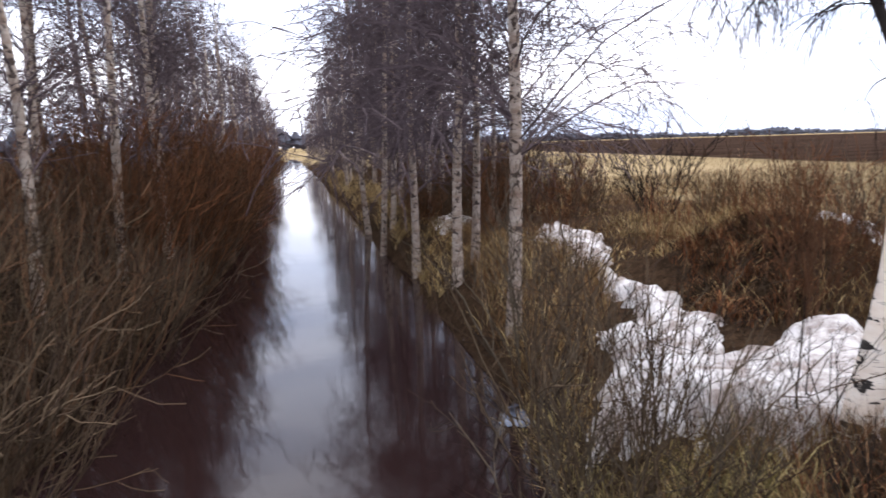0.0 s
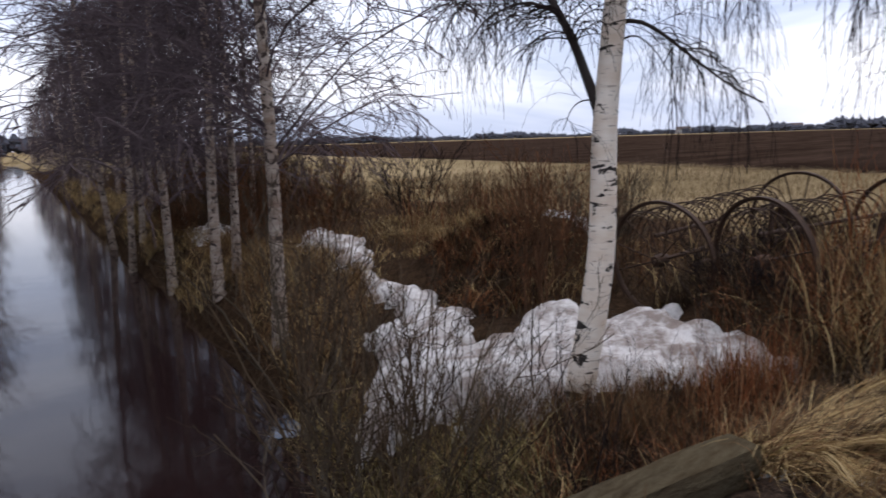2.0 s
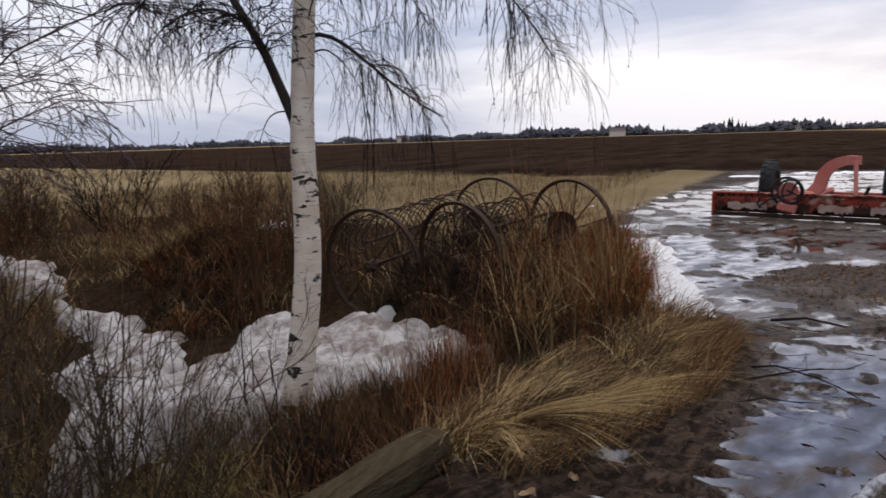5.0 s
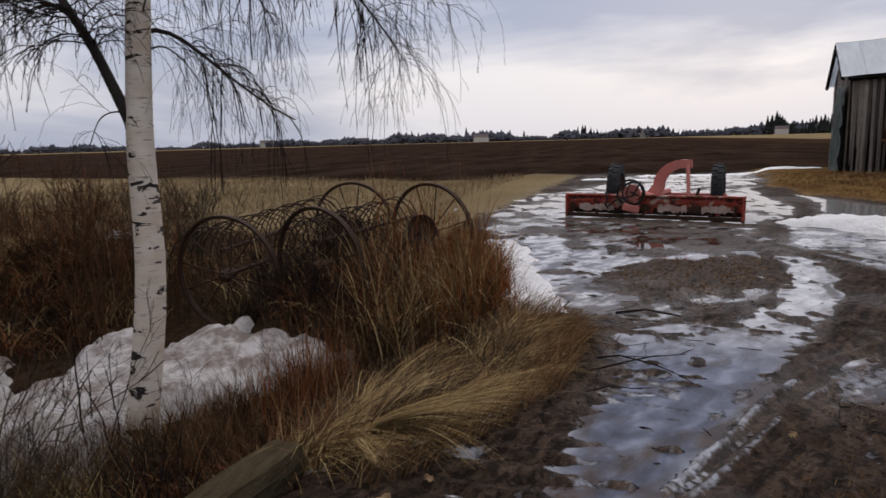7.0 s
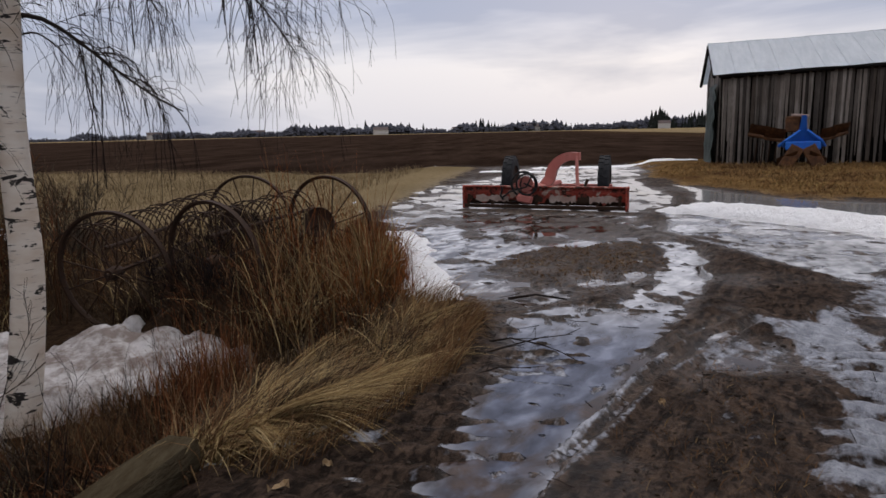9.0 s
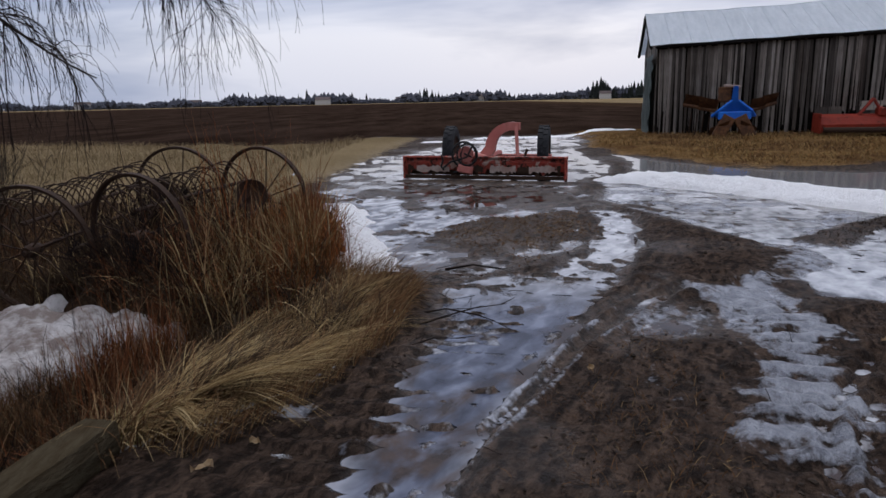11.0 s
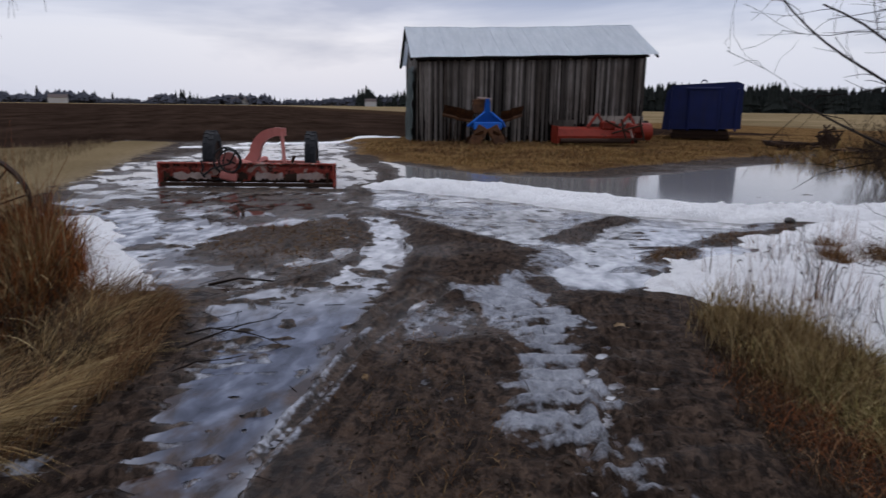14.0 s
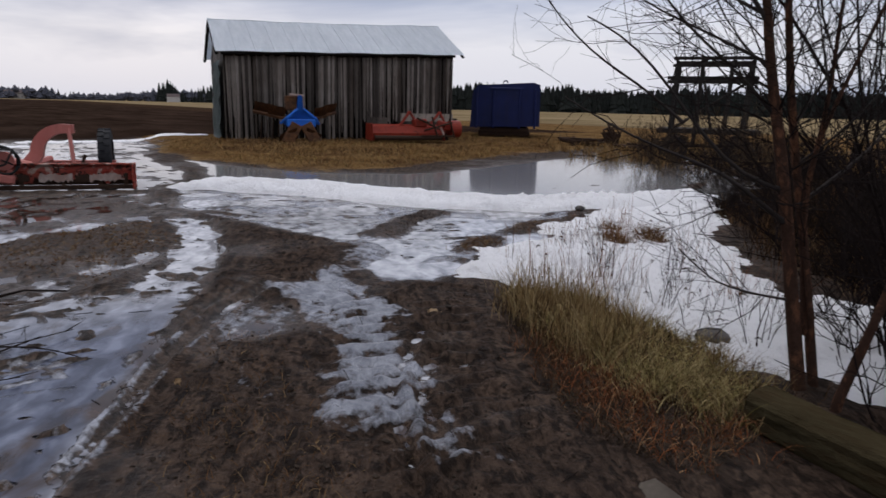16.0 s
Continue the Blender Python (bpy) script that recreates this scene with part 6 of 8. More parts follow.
# these blades paint the willows' shade on the bank
grass("dead_grass", "sodden grass under the willows, near-black for their shade", 46, LEFT, 8000, (0.2, 0.55), (0.3, 1.1), (0.006, 0.012), M_PEAT_AND_SHADE, None, 0.6, 200, 4, tuft=0.2)
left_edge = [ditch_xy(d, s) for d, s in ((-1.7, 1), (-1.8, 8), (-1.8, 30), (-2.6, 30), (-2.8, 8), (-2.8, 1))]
grass("dead_grass", "dark brown sedge hanging into the water", 25, left_edge, 3500, (0.3, 0.6), (0.4, 1.0), (0.006, 0.012), M_PEAT_AND_SHADE, (1, 0), 0.8, 160, 4)
BANK2 = [(2.5, 4.2), (3.2, 5.2), (4.5, 6.4), (5.4, 8.4), (6.3, 10.8), (5.4, 14), (4.6, 12), (3.8, 9.0), (3.0, 6.5)]
grass("dead_grass", "ochre dead grass tussocks along the ditch bank", 8, BANK2, 6000, (0.2, 0.5), (0.3, 1.0), (0.005, 0.010), M_STRAW_BROWN, None, 0.6, 260)
grass("blond_grass", "straw-coloured tussocks along the ditch bank", 84, BANK2, 3200, (0.2, 0.5), (0.4, 1.1), (0.005, 0.010), M_STRAW_PALE, None, 0.6, 90, tuft=0.12)
HOLLOW = [(4.7, 4.7), (5.3, 4.7), (6.3, 4.0), (6.6, 3.2), (7.4, 3.4), (8.0, 5), (11, 9), (9, 12), (7.3, 10.5), (6.5, 7.4), (5.4, 6.2)]
grass("dead_grass", "matted dark brown weeds and dead grass", 9, HOLLOW, 3600, (0.12, 0.34), (0.3, 1.1), (0.006, 0.011), M_STRAW_BROWN, None, 0.6, 160, tuft=0.16)
grass("dead_grass", "near-black sodden weeds in the hollow", 36, HOLLOW, 4500, (0.12, 0.34), (0.4, 1.1), (0.006, 0.011), M_WILLOW_DARK, None, 0.6, 160, tuft=0.18)
grass("blond_grass", "ochre grass tufts in the hollow", 37, HOLLOW, 2400, (0.2, 0.5), (0.4, 1.1), (0.006, 0.010), M_STRAW_PALE, None, 0.6, 48, tuft=0.2)
grass("dead_grass", "near-black matted roots and grass on the turned peat", 67, PEAT, 5200, (0.10, 0.30), (0.5, 1.3), (0.006, 0.014), M_PEAT_AND_SHADE, None, 0.6, 90, 4, tuft=0.13, dome=0.16)
grass("dead_grass", "brown tufts hanging over the turned peat", 68, PEAT, 1500, (0.15, 0.42), (0.6, 1.2), (0.005, 0.010), M_REED, (-0.6, -0.8), 0.8, 40, 5, tuft=0.10, dome=0.12)
grass("blond_grass", "pale tuft on top of the turned peat", 69, [(5.9, 6.9), (6.6, 6.6), (7.1, 7.2), (6.5, 7.6)], 700, (0.25, 0.5), (0.4, 1.1), (0.005, 0.010), M_STRAW_PALE, None, 0.8, 9, 5, tuft=0.12, dome=0.1)
grass("blond_grass", "short bleached grass on the bare field edge behind the rakes", 86, [(7.6, 3.6), (9.0, 2.4), (14, 2.6), (15, 6), (12.5, 8), (9.5, 5.8)], 3600, (0.05, 0.2), (0.4, 1.2), (0.008, 0.014), M_STRAW_BROWN, None, 0.6, 120, 3, tuft=0.2)
HOLLOW2 = [(5.0, 8.2), (7.0, 7.0), (11.5, 8.5), (17, 14), (19, 24), (13, 24), (8.4, 16)]
grass("dead_grass", "rust-brown dead grass at the field edge", 43, HOLLOW2, 4200, (0.12, 0.34), (0.2, 1.0), (0.010, 0.018), M_STRAW_BROWN, None, 0.6, 220, 3, tuft=0.25)
grass("blond_grass", "pale straw patches at the field edge", 85, HOLLOW2, 4500, (0.12, 0.36), (0.3, 1.1), (0.010, 0.018), M_STRAW_PALE, None, 0.6, 90, 3, tuft=0.3)
grass("dead_grass", "dark weeds at the field edge", 44, HOLLOW2, 1500, (0.15, 0.4), (0.1, 0.9), (0.010, 0.018), M_WILLOW_DARK, None, 0.6, 220, 3, tuft=0.25)
rng = np.random.default_rng(15)
understory = [shrub_mesh(58, 1.7, 14, 230, M_WILLOW_RUST, 0.5, 0.005), shrub_mesh(59, 1.5, 14, 230, M_WILLOW_DARK, 0.6, 0.005)]
for n in range(40):
    x, y = ditch_xy(rng.uniform(3.3, 7.5), rng.uniform(10.5, 30.0))
    plant_shrub("undergrowth_bush", "dark red-brown leafless undergrowth between birch trunks", understory[n % 2], x, y, 67 * n, rng.uniform(0.8, 1.25), "undergrowth below the birches")
for n in range(16):
    x, y = ditch_xy(rng.uniform(3.0, 5.2), rng.uniform(7.0, 15.0))
    plant_shrub("undergrowth_bush", "dark red-brown leafless undergrowth between birch trunks", understory[n % 2], x, y, 53 * n, rng.uniform(0.8, 1.1), "undergrowth below the birches")
for n in range(14):
    x, y = ditch_xy(rng.uniform(2.5, 3.4), rng.uniform(6.5, 17.0))
    plant_shrub("undergrowth_bush", "low dark leafless undergrowth at the ditch edge", understory[n % 2], x, y, 71 * n, rng.uniform(0.45, 0.75), "undergrowth below the birches")
for n in range(12):
    x, y = ditch_xy(rng.uniform(5.0, 8.0), rng.uniform(9.0, 26.0))
    plant_shrub("hedge_bush", "tall dark leafless bush under the birches", hedge[n % 2], x, y, 61 * n, rng.uniform(1.1, 1.7), "bushes under the birches")
red_thin = [shrub_mesh(53, 1.3, 7, 60, M_WILLOW_RUST, 0.5, 0.0028), shrub_mesh(54, 1.6, 8, 70, M_WILLOW, 0.4, 0.0028)]
for n, (x, y) in enumerate(scatter(rng, [(4.6, 4.4), (6.2, 3.9), (7.4, 4.2), (9.4, 6.5), (11, 9), (8, 9.5), (6.4, 7.0)], 22)):
    plant_shrub("seedling_bush", "thin rust-brown leafless seedling in dead grass", red_thin[n % 2], x, y, 47 * n, rng.uniform(0.6, 1.05), "seedlings on the bank")
upright = shrub_mesh(55, 1.9, 9, 45, M_WILLOW_RUST, 0.22, 0.0045)
for n, (x, y, size) in enumerate([(4.85, 4.25, 0.85), (5.3, 4.5, 0.95), (5.7, 4.7, 0.9), (6.3, 5.6, 0.8), (6.0, 4.2, 0.75)]):
    plant_shrub("seedling_bush", "upright clump of red-brown leafless saplings", upright, x, y, 97 * n, size, "seedlings on the bank")
grass("weed_stalks", "tall thin rusty weed stalks at the field edge", 10, [(6, 5), (8, 5), (10.5, 7), (13, 10.5), (10, 13), (7, 9)], 520, (0.6, 1.3), (0.0, 0.35), (0.005, 0.008), M_REED, None, 0.6)
grass("stubble", "pale straw stubble in the near strip of field", 12, [(12, 6), (13, 3.2), (26, 2.5), (33, 16), (34, 24), (17, 24)], 19000, (0.10, 0.32), (0.0, 0.7), (0.012, 0.022), M_STUBBLE, None, 0.6, 0, 3)
RIGHT = [(3.55, -3.88), (2.9, -3.58), (2.2, -3.36), (1.75, -3.28), (1.35, -3.35), (1.15, -3.7), (1.6, -3.95), (2.4, -4.1), (3.0, -4.15)]
grass("green_grass", "half-green grass tussocks between road and snow", 13, RIGHT, 4800, (0.07, 0.27), (0.5, 1.25), (0.003, 0.006), M_GREEN, None, 0.6, 46, 5, tuft=0.08, dome=0.05)
grass("blond_grass", "pale seed-head straws in the tussocks", 14, [(3.6, -3.95), (3.0, -3.55), (2.3, -3.3), (2.0, -3.6), (2.4, -4.05), (3.0, -4.25)], 1900, (0.15, 0.46), (0.05, 0.8), (0.003, 0.005), M_STRAW_PALE, None, 0.6, 50, 5, tuft=0.09)
grass("blond_grass", "few pale straws among the short green grass", 41, RIGHT, 1100, (0.08, 0.30), (0.4, 1.2), (0.003, 0.005), M_STRAW_PALE, None, 0.6, 60, 5, tuft=0.09)
grass("dead_grass", "brown dead blades among the green tussocks", 30, RIGHT, 2600, (0.08, 0.28), (0.4, 1.0), (0.003, 0.006), M_STRAW_BROWN, None, 0.6, 50, 4, tuft=0.1)
# near-black blades fill the gaps, with the shade in their colour
grass("dead_grass", "near-black blades that stand in for shade between the green tussocks", 83, RIGHT, 3000, (0.06, 0.22), (0.5, 1.2), (0.004, 0.007), M_PEAT_AND_SHADE, None, 0.6, 70, 4, tuft=0.12)
grass("dead_grass", "sodden brown grass at the road edge", 15, [(3.4, -3.7), (2.0, -2.85), (1.5, -2.7), (1.1, -2.9), (1.2, -3.3), (2.2, -3.2), (3.3, -3.95)], 2600, (0.05, 0.16), (0.6, 1.2), (0.003, 0.005), M_WILLOW_DARK)
grass("dead_grass", "red-brown dead stalks trodden into the road edge", 76, [(2.6, -3.2), (1.7, -2.85), (1.2, -2.85), (1.15, -3.35), (1.9, -3.3), (2.6, -3.5)], 1300, (0.06, 0.22), (0.5, 1.2), (0.003, 0.005), M_REED, None, 0.6, 60, 4, tuft=0.08)
MOUND = [(2.2, -6.1), (3.3, -7.0), (4.6, -8.7), (6.0, -10.6), (6.4, -13), (4, -14), (0.5, -11), (0.4, -7)]
grass("dead_grass", "dark matted grass over the brushy mound", 16, MOUND, 2200, (0.2, 0.55), (0.2, 1.0), (0.005, 0.010), M_STRAW_BROWN, None, 0.6, 200)
# near-black blades carry the shade within the brush
grass("dead_grass", "sodden grass over the brushy mound, near-black for shade in the brush", 42, MOUND, 9000, (0.2, 0.6), (0.2, 1.0), (0.006, 0.012), M_PEAT_AND_SHADE, None, 0.6, 300)
TURF_IN = [(19.5, -5.2), (15.5, -6.2), (13.4, -7.3), (13.6, -9.0), (14.6, -11.2), (15.9, -15.0), (18.2, -20), (22, -22), (27, -22), (24, -16), (22.5, -11), (23.5, -6.4)]
grass("yard_grass", "rough yellow-brown turf in front of the barn", 17, TURF_IN, 15000, (0.06, 0.22), (0.4, 1.1), (0.012, 0.022), M_TURF, None, 0.6, 260, 3, tuft=0.28)
grass("yard_grass", "rusty brown turf patches in front of the barn", 18, TURF_IN, 8000, (0.06, 0.2), (0.4, 1.1), (0.012, 0.022), M_STRAW_BROWN, None, 0.6, 90, 3, tuft=0.35)
grass("yard_grass", "rank dead grass by the scrap heap", 19, [(11, -15), (16, -16), (19, -22), (18, -28), (9, -27), (7.5, -18)], 9000, (0.2, 0.6), (0.2, 1.0), (0.014, 0.024), M_TURF, None, 0.6, 400, 3)
grass("straw_tuft", "small dead grass tuft on the snow", 20, [(4.1, -6.2), (4.9, -6.1), (5.1, -6.8), (4.4, -7.0)], 1100, (0.12, 0.32), (0.4, 1.0), (0.005, 0.009), M_STRAW_BROWN, None, 0.6, 12)
grass("weed_stalks", "thin dark stalks standing in the snow", 21, [(3.0, -4.2), (5.0, -4.8), (5.6, -7.5), (3.4, -6.4), (1.8, -5.0)], 420, (0.15, 0.55), (0.0, 0.5), (0.003, 0.005), M_REED, None, 0.6, 60)


def fallen_twig(points, r, seed):
    """A forked twig lying on the half-frozen track."""
    rng = np.random.default_rng(seed)
    ob = thing("fallen_twig", "thin black twig lying on the icy track", "twig", pose(*points[0], 0.0), "twigs on the track")
    base = Vector((*points[0], 0.0))
    P = [Vector((x, y, 0.004 + 0.022 * math.sin(3.1 * k / max(1, len(points) - 1)))) - base for k, (x, y) in enumerate(points)]
    part("stem", tube(P, [r * (1 - 0.7 * k / (len(P) - 1)) for k in range(len(P))], 6), M_TWIG_MAIN, ob, smooth=True)
    for k in range(1, len(P)):
        a = rng.uniform(-0.8, 0.8)
        d = (P[k] - P[k - 1]).normalized()
        d = Vector((d.x * math.cos(a) - d.y * math.sin(a), d.x * math.sin(a) + d.y * math.cos(a), 0.05))
        q = P[k - 1].lerp(P[k], rng.uniform(0.3, 0.9))
        part("side_twig", tube([q, q + d * 0.09, q + d * rng.uniform(0.14, 0.26)], [0.5 * r, 0.4 * r, 0.2 * r], 5), M_TWIG_MAIN, ob)


for n, (pts, r) in enumerate([([(3.98, -0.28), (4.12, -0.48), (4.30, -0.70), (4.45, -0.95)], 0.008), ([(4.25, -0.30), (4.30, -0.50), (4.15, -0.72), (3.98, -0.88)], 0.008),
                              ([(5.50, -0.50), (5.56, -0.75), (5.45, -1.02)], 0.013), ([(3.55, -0.20), (3.70, -0.42), (3.74, -0.62)], 0.007)]):
    fallen_twig(pts, r, 90 + n)


# ---- the bridge ----
def bridge_deck():
    ob = thing("bridge_deck", "dirty concrete bridge deck smeared with mud", "bridge", kind="structure")
    bm = bmesh.new()
    c, s = math.cos(DITCH_A), math.sin(DITCH_A)
    add_box(bm, (-0.6, -0.75, -0.126), (4.3, 3.3, 0.25), (0, 0, -math.degrees(DITCH_A)), 0.03)
    part("slab", bm, M_DECK, ob)


bridge_deck()


def log(name, label, tip, tail, r, seed, material):
    rng = np.random.default_rng(seed)
    ob = thing(name, label, "log")
    a, b = Vector(tip), Vector(tail)
    n, sides = 60, 24
    bm = bmesh.new()
    d = (b - a).normalized()
    u = d.cross(Vector((0, 0, 1))).normalized()
    v = u.cross(d)
    square = [(abs(math.cos(2 * math.pi * k / sides)) ** 3.2 + abs(math.sin(2 * math.pi * k / sides)) ** 3.2) ** (-1 / 3.2) for k in range(sides)]
    wob = np.array(square) - 1 + rng.normal(0, 0.035, (sides,))
    rings = []
    for i in range(n + 1):
        t = i / n
        p = a.lerp(b, t) + 0.02 * math.sin(5 * t) * u
        rr = r * (1 + 0.06 * math.sin(9 * t + seed)) * (0.97 if i == 0 else 1)
        rings.append([bm.verts.new(p + float(rr * (1 + wob[k] + 0.10 * noise.noise(Vector((9 * t, 0.7 * k, seed))) + rng.normal(0, 0.012))) * (math.cos(2 * math.pi * k / sides) * u + math.sin(2 * math.pi * k / sides) * v)) for k in range(sides)])
    for p, q in zip(rings, rings[1:]):
        for k in range(sides):
            bm.faces.new((p[k], p[(k + 1) % sides], q[(k + 1) % sides], q[k]))
    part("trunk", bm, material, ob)
    for ring, off in ((rings_at(a - 0.004 * d, u, v, r * 0.9, sides), 1), (rings_at(b, u, v, r * 0.9, sides), -1)):
        bm = bmesh.new()
        bm.faces.new([bm.verts.new(p) for p in ring][::off])
        part("cut_end", bm, M_LOG_END, ob, "dark grey sawn end")
    return ob


def rings_at(p, u, v, r, sides):
    sq = lambda a: (abs(math.cos(a)) ** 3.2 + abs(math.sin(a)) ** 3.2) ** (-1 / 3.2)
    return [p + r * sq(2 * math.pi * k / sides) * (math.cos(2 * math.pi * k / sides) * u + math.sin(2 * math.pi * k / sides) * v) for k in range(sides)]


log("edge_log", "mossy squared log lying along the bridge edge", (2.42, 1.02, 0.06), (-1.9, 1.72, 0.12), 0.105, 3, M_LOG)
log("edge_log", "mossy barkless log lying along the bridge edge", (1.28, -3.55, 0.07), (-2.4, -2.95, 0.08), 0.12, 4, M_LOG_SHADED)


# ---- old horse rakes in the reeds ----
def spoked_wheel(parent, x, r, n_spokes=12):
    """An iron wheel square to x."""
    prof = [(-0.030, r), (0.030, r), (0.030, r - 0.020), (0.010, r - 0.034), (-0.010, r - 0.034), (-0.030, r - 0.020)]
    rim = part("wheel", revolve(prof, "x", 40), M_RUST, parent, "iron spoked wheel")
    rim.location = (x, 0, r)
    hub = part("hub", revolve([(-0.09, 0.0), (-0.09, 0.05), (-0.03, 0.065), (0.03, 0.065), (0.09, 0.05), (0.09, 0.0)], "x", 12), M_RUST, rim)
    for k in range(n_spokes):
        a = 2 * math.pi * k / n_spokes + 0.2
        off = 0.035 if k % 2 else -0.035
        part("spoke", tube([(off, 0.05 * math.cos(a), 0.05 * math.sin(a)), (0, (r - 0.02) * math.cos(a), (r - 0.02) * math.sin(a))], 0.008, 5), M_RUST, rim)
    return rim


def hay_rake(label, m, width, r, tine_side, tines):
    ob = thing("hay_rake", label, "farm machine", m, "old rakes")
    spoked_wheel(ob, 0.0, r)
    spoked_wheel(ob, width, r)
    part("axle", tube([(-0.12, 0, r), (width + 0.12, 0, r)], 0.022, 8), M_RUST, ob)
    part("frame_bar", tube([(0.1, 0.14 * tine_side, r + 0.22), (width - 0.1, 0.14 * tine_side, r + 0.22)], 0.02, 6), M_RUST, ob)
    part("frame_bar", tube([(0.15, -0.25 * tine_side, r - 0.05), (width - 0.15, -0.25 * tine_side, r - 0.05)], 0.02, 6), M_RUST, ob)
    for k in range(tines):
        x = 0.12 + (width - 0.24) * k / (tines - 1)
        lean = 0.03 * math.sin(k * 2.1)
        pts = [(x, 0.05 * tine_side, r + 0.15)]
        for j in range(10):
            a = radians(118 - 135 * j / 9)
            pts.append((x + lean * j / 9, (0.40 + 0.46 * math.cos(a)) * tine_side, r - 0.08 + (0.50 + 0.02 * math.sin(k * 1.7)) * math.sin(a)))
        part("tine", tube(pts, 0.0075, 5), M_RUST, ob)
    seat = part("seat", revolve([(0.0, 0.0), (0.012, 0.10), (0.05, 0.17), (0.06, 0.185), (0.05, 0.19), (-0.006, 0.11), (-0.014, 0.0)], "z", 18), M_RUST, ob, "pressed iron pan seat")
    seat.location = (0.5 * width + 0.16, -0.45 * tine_side, r + 0.20)
    seat.rotation_euler = (radians(74), 0, radians(-50))
    seat.scale = (0.85, 0.85, 0.85)
    part("seat_spring", tube([(0.5 * width, -0.05 * tine_side, r), (0.5 * width, -0.3 * tine_side, r + 0.05), (0.5 * width + 0.12, -0.46 * tine_side, r + 0.19)], 0.014, 6), M_RUST, ob)
    return ob


hay_rake("rusted iron hay rake with curved tines in dead reeds", pose(5.74, 3.28, -0.40, 0, -3.1, -6.7), 2.75, 0.61, 1, 24)
hay_rake("rusted iron hay rake overgrown by red-brown reeds", pose(5.80, 2.29, -0.30, 0, -3.5, -23.3), 1.80, 0.60, 1, 17)


# ---- the red levelling blade with two wheels ----
def tyre_wheel(parent, x, y, r, w, turn):
    prof = [(-w / 2, r * 0.62), (-w / 2, r * 0.90), (-w * 0.36, r), (w * 0.36, r), (w / 2, r * 0.90), (w / 2, r * 0.62)]
    tyre = part("wheel", revolve(prof, "x", 32), M_RUBBER, parent, "black rubber tyre", False)
    tyre.location, tyre.rotation_euler = (x, y, r - 0.03), (0, 0, turn)
    bm = bmesh.new()
    for k in range(22):
        a = 2 * math.pi * k / 22
        for sgn in (-1, 1):
            add_box(bm, (sgn * w * 0.23, (r + 0.002) * math.cos(a + sgn * 0.05), (r + 0.002) * math.sin(a + sgn * 0.05)), (w * 0.42, 0.05, 0.022), (math.degrees(a + sgn * 0.05) - 90, 0, sgn * 14))
    tagged(part("tread", bm, M_RUBBER, tyre), kind="stuff")
    part("rim", revolve([(-w * 0.3, 0.0), (-w * 0.3, r * 0.5), (-w * 0.42, r * 0.63), (w * 0.42, r * 0.63), (w * 0.3, r * 0.5), (w * 0.2, 0.0)], "x", 20), M_RUST, tyre, "rusted steel rim")
    return tyre


